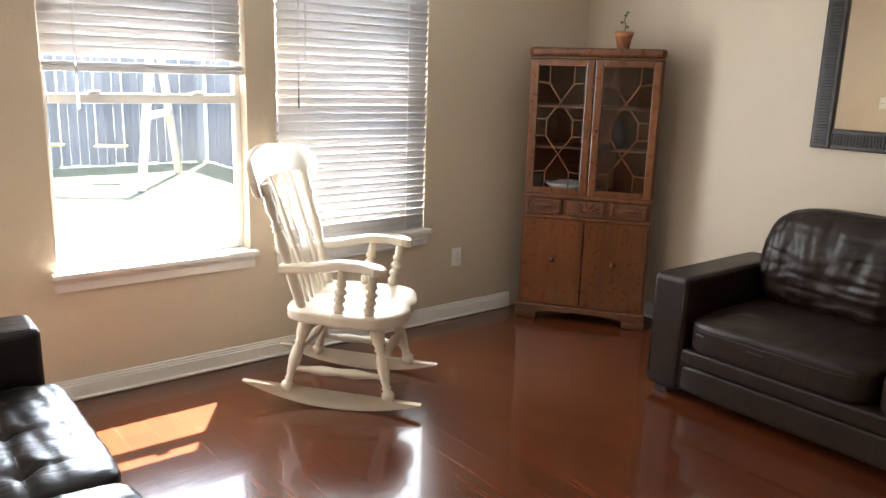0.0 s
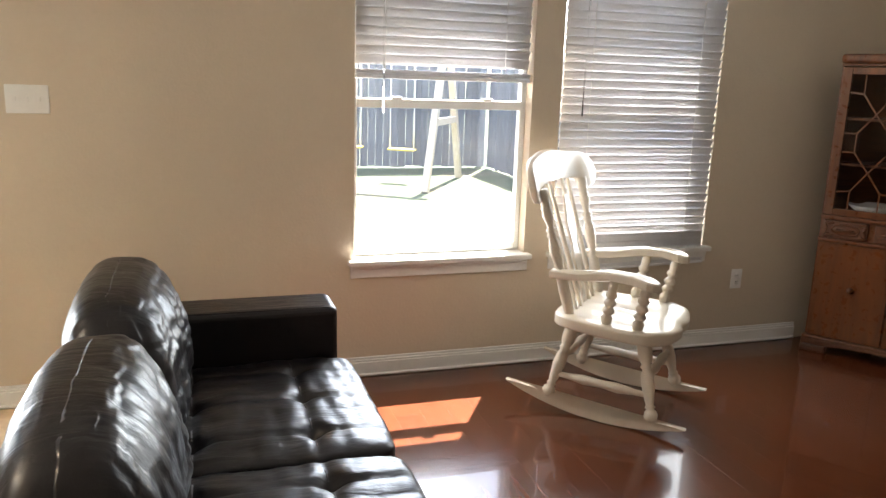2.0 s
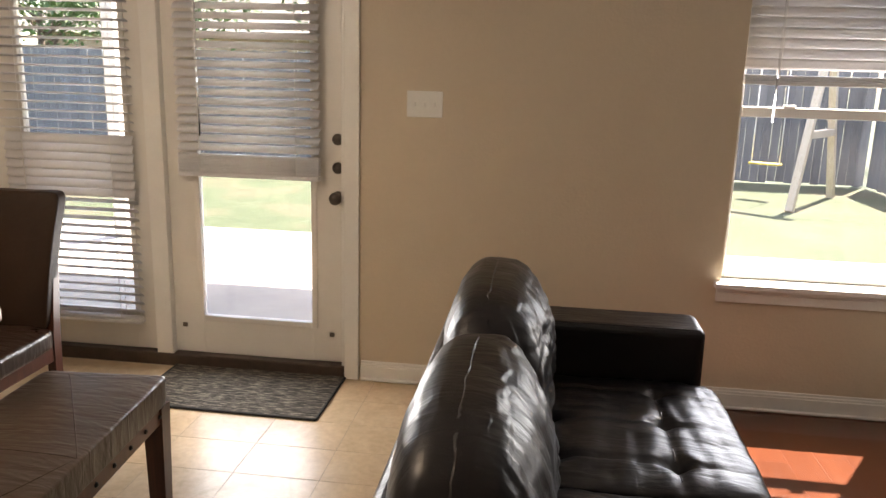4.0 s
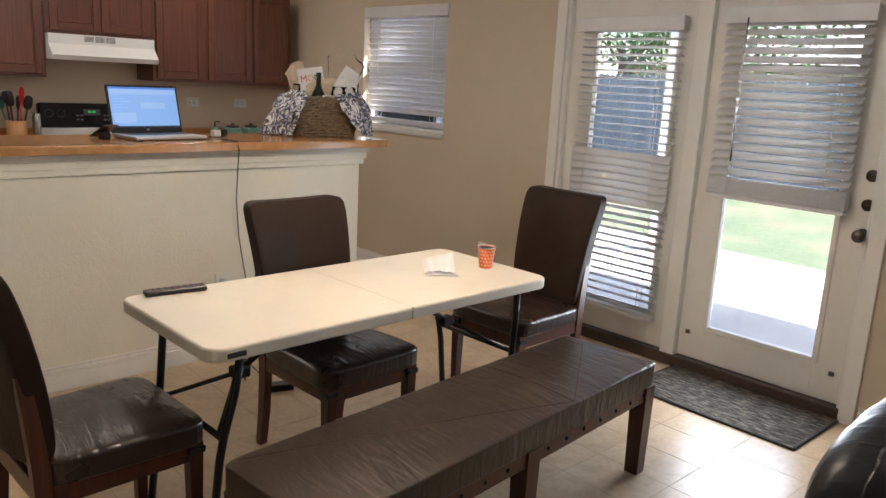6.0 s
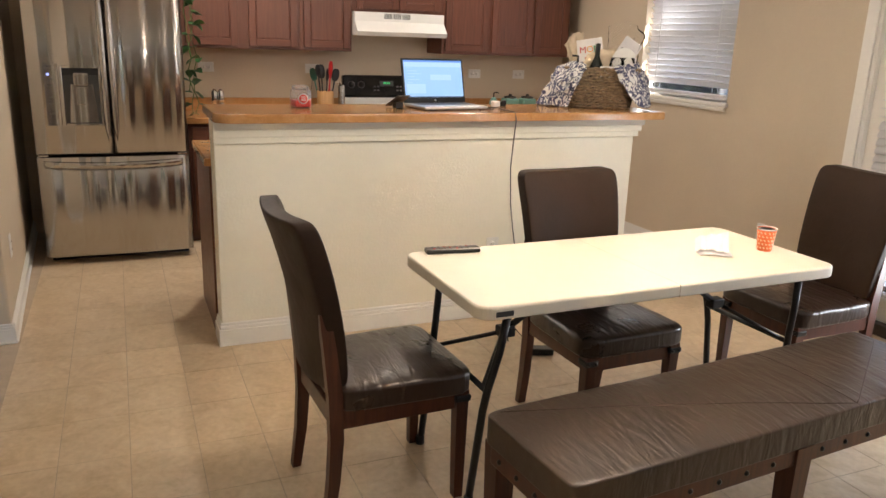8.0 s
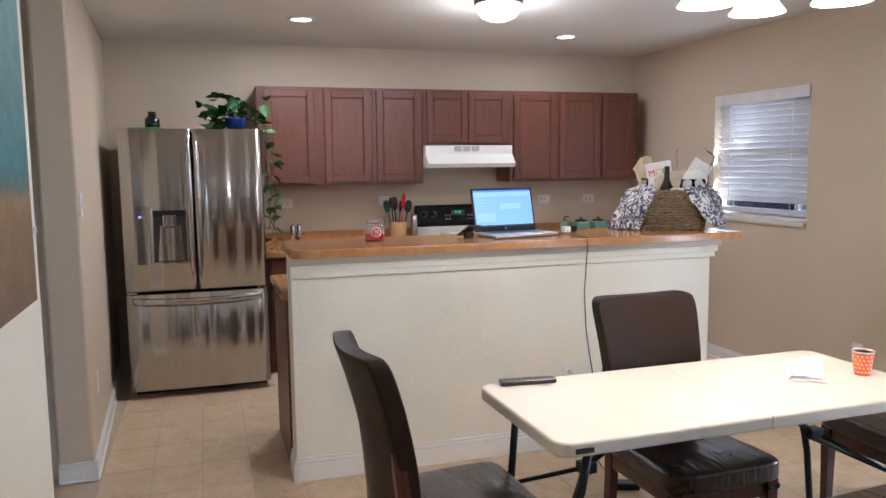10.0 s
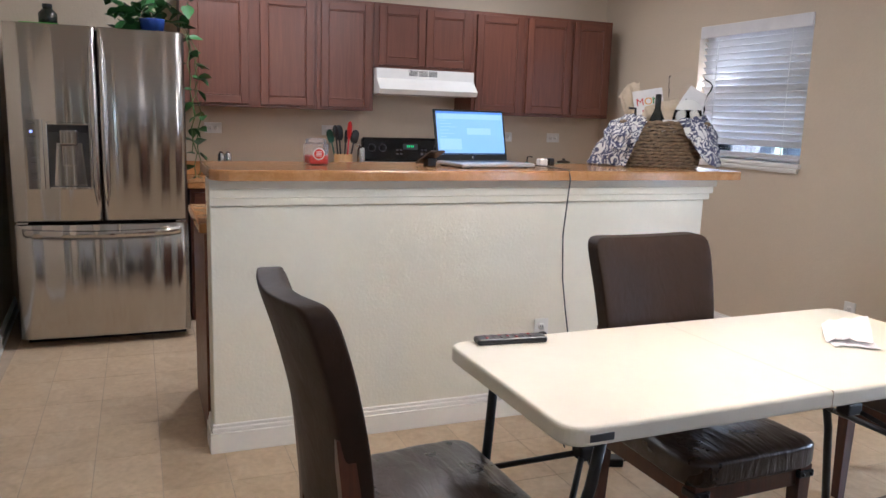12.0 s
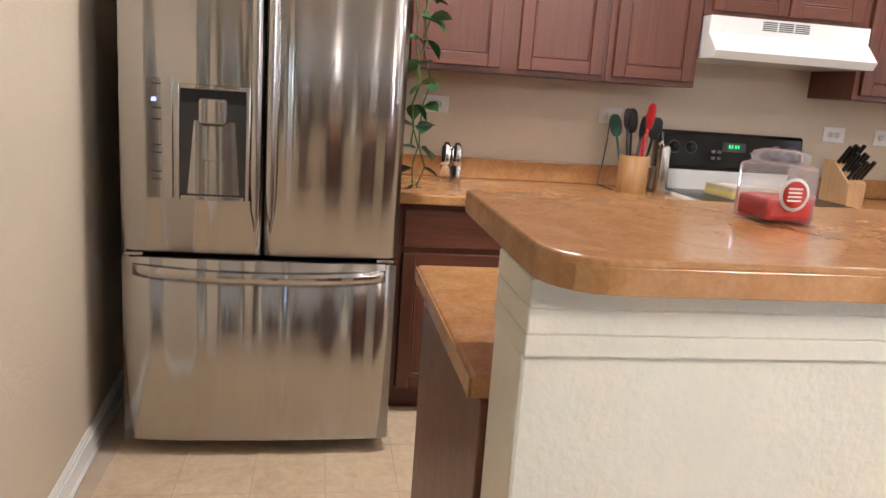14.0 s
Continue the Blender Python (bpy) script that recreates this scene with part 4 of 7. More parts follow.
def corner_cabinet(mtx):
    """Front in the plane y = 0 looking along -y, x from -0.4 to 0.4."""
    c = thing("display_cabinet", "walnut corner display cabinet with fretwork glass doors", "cabinet", mtx)
    hw, H = 0.395, 1.665
    D1, D2 = 0.10, 0.42
    plan = [(-hw, 0.02), (hw, 0.02), (hw, D1), (0.12, D2), (-0.12, D2), (-hw, D1)]
    bm = bmesh.new()
    prism(bm, plan, 0.072, 0.80, 0.004)
    part("lower_body", bm, WALNUT, c)
    bm = bmesh.new()
    for p0, p1 in ((plan[1], plan[2]), (plan[2], plan[3]), (plan[3], plan[4]), (plan[4], plan[5]), (plan[5], plan[0])):
        a, b = Vector((*p0, 0)), Vector((*p1, 0))
        d = (b - a).normalized()
        nrm = Vector((-d.y, d.x, 0)) * 0.012
        prism(bm, [tuple((a)[:2]), tuple((b)[:2]), tuple((b + nrm)[:2]), tuple((a + nrm)[:2])], 0.801, 1.60)
    part("upper_carcass", bm, WALNUT_DARK, c)
    top = [(-hw - 0.006, 0.008), (-hw + 0.02, -0.010), (hw - 0.02, -0.010), (hw + 0.006, 0.008), (hw + 0.006, D1), (0.13, D2 + 0.005), (-0.13, D2 + 0.005), (-hw - 0.006, D1)]
    part("top", prism(bmesh.new(), top, 1.615, H, 0.016, None, 3), WALNUT, c)
    part("cornice", prism(bmesh.new(), [(-hw, 0.004), (hw, 0.004), (hw, D1), (-hw, D1)], 1.601, 1.6145, 0.004), WALNUT_DARK, c)
    for zs in (1.07, 1.315):
        sh = [(-hw + 0.02, 0.035), (hw - 0.02, 0.035), (hw - 0.02, D1), (0.11, D2 - 0.02), (-0.11, D2 - 0.02), (-hw + 0.02, D1)]
        part("shelf", prism(bmesh.new(), sh, zs, zs + 0.016, 0.003), WALNUT, c)
    # glazed doors
    for sgn in (-1, 1):
        xa, xb = (0.004 * sgn, (hw - 0.012) * sgn)
        x0, x1 = min(xa, xb), max(xa, xb)
        z0, z1, b = 0.80, 1.596, 0.047
        d = part("glass_door", B(x0, x0 + b, -0.004, 0.019, z0, z1, r=0.004), WALNUT, c)
        part("stile", B(x1 - b, x1, -0.004, 0.019, z0, z1, r=0.004), WALNUT, d)
        for a, e in ((z0, z0 + b - 0.01), (z1 - b + 0.01, z1)):
            part("rail", B(x0 + b, x1 - b, -0.004, 0.019, a, e, r=0.003), WALNUT, d)
        gx0, gx1, gz0, gz1 = x0 + b, x1 - b, z0 + b - 0.01, z1 - b + 0.01
        part("pane", B(gx0, gx1, 0.010, 0.013, gz0, gz1), CELLO, d)
        wd, ht = gx1 - gx0, gz1 - gz0

        def bar(p, q):
            a, e = Vector((gx0 + p[0] * wd, 0.004, gz0 + p[1] * ht)), Vector((gx0 + q[0] * wd, 0.004, gz0 + q[1] * ht))
            n = (e - a).length
            part("glazing_bar", bx(bmesh.new(), -0.0035, 0.0035, -0.004, 0.004, 0, n, mtx=along(a, e)), WALNUT, d)

        for p, q in (((0.24, 1.0), (0.24, 0.86)), ((0.76, 1.0), (0.76, 0.86)), ((0, 0.87), (0.24, 0.86)), ((0.76, 0.86), (1, 0.87)), ((0.24, 0.86), (0.5, 0.715)), ((0.76, 0.86), (0.5, 0.715)),
                     ((0.5, 0.715), (0.22, 0.57)), ((0.5, 0.715), (0.78, 0.57)), ((0.22, 0.57), (0.22, 0.43)), ((0.78, 0.57), (0.78, 0.43)), ((0, 0.57), (0.22, 0.57)), ((0.78, 0.57), (1, 0.57)), ((0, 0.43), (0.22, 0.43)), ((0.78, 0.43), (1, 0.43)),
                     ((0.22, 0.43), (0.5, 0.285)), ((0.78, 0.43), (0.5, 0.285)), ((0.5, 0.285), (0.24, 0.14)), ((0.5, 0.285), (0.76, 0.14)), ((0, 0.13), (0.24, 0.14)), ((0.76, 0.14), (1, 0.13)), ((0.24, 0.14), (0.24, 0)), ((0.76, 0.14), (0.76, 0))):
            bar(p, q)
        part("door_knob", lathe(bmesh.new(), [(0.004, 0), (0.004, 0.01), (0.009, 0.013), (0.010, 0.02), (0.0, 0.025)], 12, pose(0.028 * sgn, -0.004, 1.19, 90, 0, 0)), BRONZE, d)
        # lower doors
        ld = part("lower_door", B(x0, x1, 0.001, 0.021, 0.100, 0.645, r=0.003), WALNUT, c)
        part("door_knob", lathe(bmesh.new(), [(0.018, 0), (0.018, 0.003), (0.007, 0.006), (0.006, 0.015), (0.013, 0.019), (0.011, 0.026), (0.0, 0.028)], 16, pose(0.19 * sgn, 0.0, 0.39, 90, 0, 0)), WALNUT_DARK, ld)
    # carved drawer band
    part("moulding", B(-hw, hw, -0.010, 0.019, 0.775, 0.799, r=0.006), WALNUT, c)
    part("moulding", B(-hw, hw, -0.010, 0.019, 0.648, 0.668, r=0.006), WALNUT, c)
    for xc, w, kind in ((-0.262, 0.225, 0), (0.0, 0.225, 1), (0.262, 0.225, 0)):
        p = part("drawer_panel", B(xc - w / 2, xc + w / 2, -0.001, 0.019, 0.674, 0.770, r=0.004), WALNUT_DARK, c)
        bm = bmesh.new()
        if kind == 0:
            pipe(bm, [(xc + 0.072 * math.cos(a), -0.003, 0.722 + 0.030 * math.sin(a)) for a in [k * math.tau / 24 for k in range(25)]], 0.006, 6)
            puff(bm, (0.13, 0.012, 0.048), (xc, -0.001, 0.722), 6, 2.2)
            for sx in (-1, 1):
                for sz in (-1, 1):
                    for lx, lz, turn in ((0.094, 0.034, 35), (0.074, 0.036, 10), (0.098, 0.014, 70)):
                        puff(bm, (0.036, 0.016, 0.013), (0, 0, 0), 3, 2.2, None, pose(xc + sx * lx, -0.002, 0.722 + sz * lz, 0, -sx * sz * turn, 0))
        else:
            for a in range(7):
                t = a * math.pi / 6
                pipe(bm, [(xc, -0.002, 0.695), (xc + 0.045 * math.cos(t), -0.006, 0.705 + 0.03 * math.sin(t)), (xc + 0.092 * math.cos(t), -0.003, 0.702 + 0.052 * math.sin(t))], 0.006, 6)
            puff(bm, (0.036, 0.018, 0.036), (xc, -0.004, 0.712), 3, 2.2)
        part("carving", bm, WALNUT, p)
        if kind == 0:
            part("handle", pipe(bmesh.new(), [(xc - 0.042, 0.0, 0.722), (xc - 0.04, -0.016, 0.722), (xc + 0.04, -0.016, 0.722), (xc + 0.042, 0.0, 0.722)], 0.006, 6), WALNUT_DARK, p)
    # base and feet
    apron = [(-hw - 0.01, 0.078), (-hw - 0.01, 0.046), (-0.27, 0.044), (-0.20, 0.056), (0, 0.062), (0.20, 0.056), (0.27, 0.044), (hw + 0.01, 0.046), (hw + 0.01, 0.078)]
    part("apron", prism(bmesh.new(), apron[::-1], -0.02, 0.012, 0.004, pose(0, -0.006, 0, 90, 0, 0)), WALNUT_DARK, c)
    part("base_moulding", B(-hw - 0.012, hw + 0.012, -0.018, 0.03, 0.076, 0.097, r=0.008), WALNUT_DARK, c)
    for x in (-0.34, 0.34):
        part("foot", B(x - 0.07, x + 0.07, -0.016, 0.05, 0.0, 0.047, r=0.012), WALNUT_DARK, c)
    for x in (-0.10, 0.10):
        part("foot", B(x - 0.02, x + 0.02, D2 - 0.06, D2 - 0.01, 0.0, 0.073, r=0.004), WALNUT_DARK, c)
    return c


CAB = pose(3.643, 3.149, 0, 0, 0, -56.2) @ Matrix.Diagonal((1.0, 1.0, 1.02, 1.0))
corner_cabinet(CAB)


def dish(mtx, prof, material, name, label, category):
    return tagged(part(name, lathe(bmesh.new(), prof, 24, mtx), material), label, category)


dish(CAB @ Matrix.Translation((-0.17, 0.17, 0.81)), [(0.05, 0), (0.09, 0.02), (0.13, 0.055), (0.127, 0.055), (0.085, 0.024), (0.0, 0.012)], ENAMEL, "bowl", "pale ceramic bowl inside the display cabinet", "bowl").location.z -= 0.009
dish(CAB @ Matrix.Translation((0.15, 0.16, 1.086)), [(0.035, 0), (0.05, 0.03), (0.055, 0.10), (0.03, 0.14), (0.025, 0.17), (0.02, 0.17), (0.0, 0.16)], GREY_PLASTIC, "vase", "dark vase on the cabinet shelf", "vase")

# terracotta pot on the cabinet
p = thing("potted_plant", "small terracotta pot with a thin withered seedling", "plant", CAB @ Matrix.Translation((0.14, 0.11, 1.665)))
part("pot", lathe(bmesh.new(), [(0.036, 0), (0.048, 0.07), (0.054, 0.07), (0.056, 0.098), (0.048, 0.098), (0.046, 0.082), (0.0, 0.082)], 22), TERRACOTTA, p)
part("soil", lathe(bmesh.new(), [(0.045, 0.083), (0.03, 0.089), (0.0, 0.090)], 16), SOIL, p)
st = part("stem", pipe(bmesh.new(), [(0, 0, 0.088), (0.006, 0, 0.13), (-0.004, 0.004, 0.165), (0.008, 0.003, 0.20)], 0.003, 6), BARK, p)
for i, (x, y, z) in enumerate(((0.014, 0, 0.125), (-0.018, 0.004, 0.15), (0.012, 0, 0.205), (0.0, 0.01, 0.19))):
    part("leaf", puff(bmesh.new(), (0.022, 0.012, 0.014), (x, y, z), 3, 2.2), STEM, st)

# mirror with a carved frame on the east wall
mr = thing("wall_mirror", "wall mirror in a dark ribbed wooden frame", "mirror", pose(E, 2.045, 1.20, 0, 0, 180))
mw, mh, fb = 0.86, 1.12, 0.105
part("glass", B(0.012, 0.016, fb - 0.01, mw - fb + 0.01, fb - 0.01, mh - fb + 0.01), MIRROR_GLASS, mr)
for y0, y1, z0, z1, horiz in ((0, fb, 0, mh, 0), (mw - fb, mw, 0, mh, 0), (fb, mw - fb, 0, fb, 1), (fb, mw - fb, mh - fb, mh, 1)):
    rail = part("frame_rail", B(0.002, 0.035, y0, y1, z0, z1, r=0.008), FRAME_DARK, mr)
    bm = bmesh.new()
    n = int(((y1 - y0) if horiz else (z1 - z0)) / 0.016)
    for i in range(n):
        o = i * 0.016
        if horiz:
            bx(bm, 0.030, 0.040, y0 + o + 0.003, y0 + o + 0.013, z0 + 0.022, z1 - 0.022, r=0.003, seg=1)
        else:
            bx(bm, 0.030, 0.040, y0 + 0.022, y1 - 0.022, z0 + o + 0.003, z0 + o + 0.013, r=0.003, seg=1)
    part("ribbing", bm, FRAME_DARK, rail)


def wall_plate(mtx, w, h, kind, label, category, gang=1):
    """Face looks along -y."""
    o = thing("outlet" if kind == "outlet" else "light_switch", label, category, mtx)
    part("plate", B(-w / 2, w / 2, -0.006, 0, -h / 2, h / 2, r=0.003), WHITE, o)
    if kind == "outlet":
        for z in (-0.02, 0.02):
            f = part("socket", lathe(bmesh.new(), [(0.0165, 0), (0.0165, 0.002), (0.0, 0.002)], 18, pose(0, -0.006, z, 90, 0, 0)), WHITE, o)
            for x in (-0.006, 0.006):
                part("slot", B(x - 0.0012, x + 0.0012, -0.0088, -0.0081, z - 0.002, z + 0.007), BLACK, f)
    else:
        for g in range(gang):
            x = (g - (gang - 1) / 2) * 0.046
            part("toggle", B(x - 0.005, x + 0.005, -0.016, -0.005, -0.012, 0.010, r=0.002), WHITE, o)
    return o


wall_plate(pose(3.05, N - 0.001, 0.40), 0.075, 0.118, "outlet", "white duplex outlet low on the wall", "outlet")
wall_plate(pose(-0.613, N - 0.001, 1.358), 0.165, 0.118, "switch", "white triple switch plate beside the patio door", "switch", 3)
wall_plate(pose(-3.42, N - 0.001, 0.36), 0.075, 0.118, "outlet", "white duplex outlet behind the dining table", "outlet")

# ---- dining corner ----
def dining_chair(mtx, label):
    """Looks along +y; the floor point under the middle of the seat is the origin."""
    c = thing("dining_chair", label, "chair", mtx, "chairs round the table")
    for x in (-0.195, 0.195):
        bm = bmesh.new()
        prism(bm, [(-0.022, -0.022), (0.022, -0.022), (0.022, 0.022), (-0.022, 0.022)], 0.0, 0.40, 0.0, Matrix.Translation((x, 0.195, 0)))
        for v in bm.verts:
            if v.co.z < 0.01:
                v.co.x += (x - v.co.x) * 0.28
                v.co.y += (0.195 - v.co.y) * 0.28
        part("leg", bm, CHAIRWOOD, c)
        # back leg sweeping up into the back
        bm = bmesh.new()
        rings = []
        for z, y, w in ((0.0, -0.262, 0.030), (0.15, -0.242, 0.038), (0.30, -0.232, 0.044), (0.45, -0.236, 0.046), (0.60, -0.252, 0.040), (0.72, -0.268, 0.034)):
            rings.append([bm.verts.new((x + sx * 0.017, y + sy * w / 2, z)) for sx, sy in ((-1, -1), (1, -1), (1, 1), (-1, 1))])
        for a, b in zip(rings, rings[1:]):
            for i in range(4):
                bm.faces.new((a[i], a[(i + 1) % 4], b[(i + 1) % 4], b[i]))
        bm.faces.new(rings[0][::-1]), bm.faces.new(rings[-1])
        part("back_leg", bm, CHAIRWOOD, c)
        part("side_rail", B(x - 0.012, x + 0.012, -0.212, 0.172, 0.335, 0.40, r=0.004), CHAIRWOOD, c)
        b = part("corner_bracket", B(x - 0.028, x + 0.028, 0.168, 0.2225, 0.362, 0.384, r=0.004), BLACK_STEEL, c, "black iron bracket")
        for dx in (-0.016, 0.016):
            part("nail_head", lathe(bmesh.new(), [(0.007, 0), (0.005, 0.004), (0, 0.006)], 8, pose(x + dx, 0.2225, 0.373, -90, 0, 0)), BLACK_STEEL, b)
    part("front_rail", B(-0.172, 0.172, 0.183, 0.207, 0.335, 0.40, r=0.004), CHAIRWOOD, c)
    part("rear_rail", B(-0.172, 0.172, -0.244, -0.220, 0.335, 0.40, r=0.004), CHAIRWOOD, c)

    def seat_shape(u, q):
        z = q.z + (0.014 * (1 - u.x ** 2) * (1 - u.y ** 2) + wrinkle(q, 0.003, 9, 2.0) + crease(q, 0.003, 7, 5.0, 0) if u.z > 0 else 0)
        return Vector((q.x * (1 + 0.04 * u.y), q.y, z))

    part("seat", puff(bmesh.new(), (0.46, 0.46, 0.085), (0, 0.0, 0.432), 14, 9, seat_shape), CREASED, c, "dark brown leather seat pad")

    def back_shape(u, q):
        h = max(0.0, q.z / 0.535 + 0.5)
        y = q.y - 0.035 * math.cos(u.x * 1.5) + 0.03 - 0.105 * h ** 2.0
        x = q.x * (0.88 + 0.16 * h)
        return Vector((x, y + wrinkle(q, 0.0015, 8, 1.0), q.z + 0.012 * u.x ** 2 * max(0, u.z)))

    bk = part("backrest", puff(bmesh.new(), (0.45, 0.070, 0.535), (0, -0.25, 0.727), 26, 12, back_shape), LEATHER, c, "dark brown leather back")
    return c


chair = dining_chair(pose(-2.058, 0.632, 0, 0, 0, 2.5), "brown leather dining chair at the table end by the walkway")
for m2, lab in ((pose(-2.17, 1.585, 0, 0, 0, -88), "brown leather dining chair tucked under the table by the counter"), (pose(-2.155, 2.61, 0, 0, 0, 181), "brown leather dining chair at the table end by the patio doors")):
    tagged(copy_thing(chair, m2), lab)


def bench(mtx):
    """Length along y, centred."""
    b = thing("dining_bench", "brown leather upholstered bench with nailheads and six legs", "bench", mtx, "")
    L, D = 1.68, 0.435

    def top_shape(u, q):
        z = q.z
        if u.z > 0.3:
            z += 0.012 * (1 - u.x ** 2) * (1 - u.y ** 4) + wrinkle(q, 0.002, 5, 3.0)
        return Vector((q.x, q.y, z))

    t = part("seat", puff(bmesh.new(), (D, L, 0.095), (0, 0, 0.418), 44, 26, top_shape), BENCH, b, "creased brown leather seat")
    k = 0.27
    for p, q in (((-D / 2 + 0.01, k), (D / 2 - 0.01, k - 0.02)), ((D / 2 - 0.01, k - 0.02), (-D / 2 + 0.02, -L / 2 + 0.03)), ((D / 2 - 0.01, k - 0.02), (-D / 2 + 0.1, L / 2 - 0.02))):
        pts = []
        for i in range(25):
            f = i / 24
            x, y = p[0] + (q[0] - p[0]) * f, p[1] + (q[1] - p[1]) * f
            pts.append(on_puff((D, L, 0.095), (0, 0, 0.418), 26, (x / (D / 2), y / (L / 2), 1.0), top_shape))
        part("seam", pipe(bmesh.new(), pts, 0.0015, 6), LEATHER, t)
    for x in (-D / 2 + 0.02, D / 2 - 0.02):
        r = part("side_rail", B(x - 0.013, x + 0.013, -L / 2 + 0.02, L / 2 - 0.02, 0.315, 0.372, r=0.004), CHAIRWOOD, b)
        sg = 1 if x > 0 else -1
        for i in range(15):
            y = -L / 2 + 0.08 + i * (L - 0.16) / 14
            part("nail_head", lathe(bmesh.new(), [(0.009, 0), (0.007, 0.005), (0, 0.008)], 8, pose(x + sg * 0.013, y, 0.345, 0, 90 * sg, 0)), BLACK_STEEL, r)
        for y in (-L / 2 + 0.045, 0.02, L / 2 - 0.045):
            bm = prism(bmesh.new(), [(-0.034, -0.034), (0.034, -0.034), (0.034, 0.034), (-0.034, 0.034)], 0.0, 0.374)
            for v in bm.verts:
                v.co.x *= 0.82 if v.co.z < 0.01 else 1
                v.co.y *= 0.82 if v.co.z < 0.01 else 1
                v.co.x += x - sg * 0.012
                v.co.y += y
            part("leg", bm, CHAIRWOOD, b)
    for y in (-L / 2 + 0.02, L / 2 - 0.02):
        r = part("end_rail", B(-D / 2 + 0.036, D / 2 - 0.036, y - 0.013, y + 0.013, 0.315, 0.372, r=0.004), CHAIRWOOD, b)
        sg = 1 if y > 0 else -1
        for x in (-0.13, -0.04, 0.05, 0.14):
            part("nail_head", lathe(bmesh.new(), [(0.009, 0), (0.007, 0.005), (0, 0.008)], 8, pose(x, y + sg * 0.013, 0.345, -90 * sg, 0, 0)), BLACK_STEEL, r)
    return b


bench(pose(-1.44, 1.636, 0, 0, 0, 4.9))


def folding_table(mtx):
    """Length along y, centred."""
    t = thing("folding_table", "almond plastic folding table on black steel legs", "table", mtx)
    L, D, Z, R = 1.50, 0.645, 0.74, 0.055
    poly = []
    for cx, cy, a0 in ((D / 2 - R, L / 2 - R, 0), (-D / 2 + R, L / 2 - R, 90), (-D / 2 + R, -L / 2 + R, 180), (D / 2 - R, -L / 2 + R, 270)):
        for k in range(7):
            a = radians(a0 + k * 15)
            poly.append((cx + R * math.cos(a), cy + R * math.sin(a)))
    top = part("tabletop", prism(bmesh.new(), poly, Z - 0.045, Z, 0.009, None, 3), TABLETOP, t)
    part("hinge_seam", B(-D / 2 - 0.0015, D / 2 + 0.0015, -0.0006, 0.0006, Z - 0.044, Z + 0.0002), GROUT, top)
    part("maker_badge", B(D / 2 - 0.001, D / 2 + 0.002, -L / 2 + 0.055, -L / 2 + 0.115, Z - 0.034, Z - 0.017, r=0.001), GREY_PLASTIC, top)
    for sg in (-1, 1):
        y, yf = sg * (L / 2 - 0.13), sg * (L / 2 - 0.045)
        ym = y + (yf - y) * 0.45
        pts = [(-0.262, y, Z - 0.05), (-0.250, y + (ym - y) * 0.4, 0.56), (-0.225, ym, 0.42), (-0.215, ym + (yf - ym) * 0.2, 0.34), (-0.215, yf, 0.012)]
        lg = part("leg_frame", pipe(bmesh.new(), pts, 0.0135, 10), BLACK_STEEL, t)
        part("leg_tube", pipe(bmesh.new(), [(-p[0], p[1], p[2]) for p in pts], 0.0135, 10), BLACK_STEEL, lg)
        part("crossbar", rod(bmesh.new(), (-0.225, ym, 0.41), (0.225, ym, 0.41), 0.010), BLACK_STEEL, lg)
        part("top_bar", rod(bmesh.new(), (-0.262, y, Z - 0.055), (0.262, y, Z - 0.055), 0.010), BLACK_STEEL, lg)
        br = part("brace", pipe(bmesh.new(), [(0.0, y - sg * 0.40, Z - 0.055), (0.0, y - sg * 0.14, 0.52)], 0.012, 8), BLACK_STEEL, t)
        for x in (-0.19, 0.19):
            part("brace_arm", pipe(bmesh.new(), [(0.0, y - sg * 0.13, 0.515), (x, ym, 0.41)], 0.008, 8), BLACK_STEEL, br)
        part("brace_joint", B(-0.024, 0.024, y - sg * 0.14 - 0.03, y - sg * 0.14 + 0.03, 0.497, 0.537, r=0.006), BLACK_STEEL, br)
        for x in (-0.215, 0.215):
            part("foot_cap", lathe(bmesh.new(), [(0.016, 0), (0.016, 0.03), (0.012, 0.035)], 12, Matrix.Translation((x, yf, 0.0))), BLACK, lg)
    return t


TABLE = pose(-2.033, 1.552, 0, 0, 0, 1.0)
folding_table(TABLE)

# on the table
r = thing("remote_control", "black television remote lying on the table", "remote control", pose(-2.295, 0.975, 0.74, 0, 0, 84))
part("body", B(-0.105, 0.105, -0.023, 0.023, 0, 0.019, r=0.007, seg=3), BLACK, r)
for i in range(7):
    for j in range(3):
        part("button", lathe(bmesh.new(), [(0.0045, 0), (0.004, 0.002), (0, 0.0022)], 8, Matrix.Translation((-0.075 + i * 0.022, (j - 1) * 0.012, 0.019))), STITCH if (i + j) % 4 else RED, r)
c = thing("paper_cup", "orange paper cup with pale dots on the table", "cup", pose(-1.985, 2.195, 0.74))
cw = part("wall", lathe(bmesh.new(), [(0.027, 0), (0.0275, 0.004), (0.037, 0.088), (0.0355, 0.088), (0.026, 0.006), (0, 0.006)], 26), CUP, c)
part("rim", lathe(bmesh.new(), [(0.0365, 0.085), (0.0395, 0.0875), (0.0385, 0.091), (0.0362, 0.09), (0.0365, 0.085)], 26), PAPER, c, "pale rolled rim")
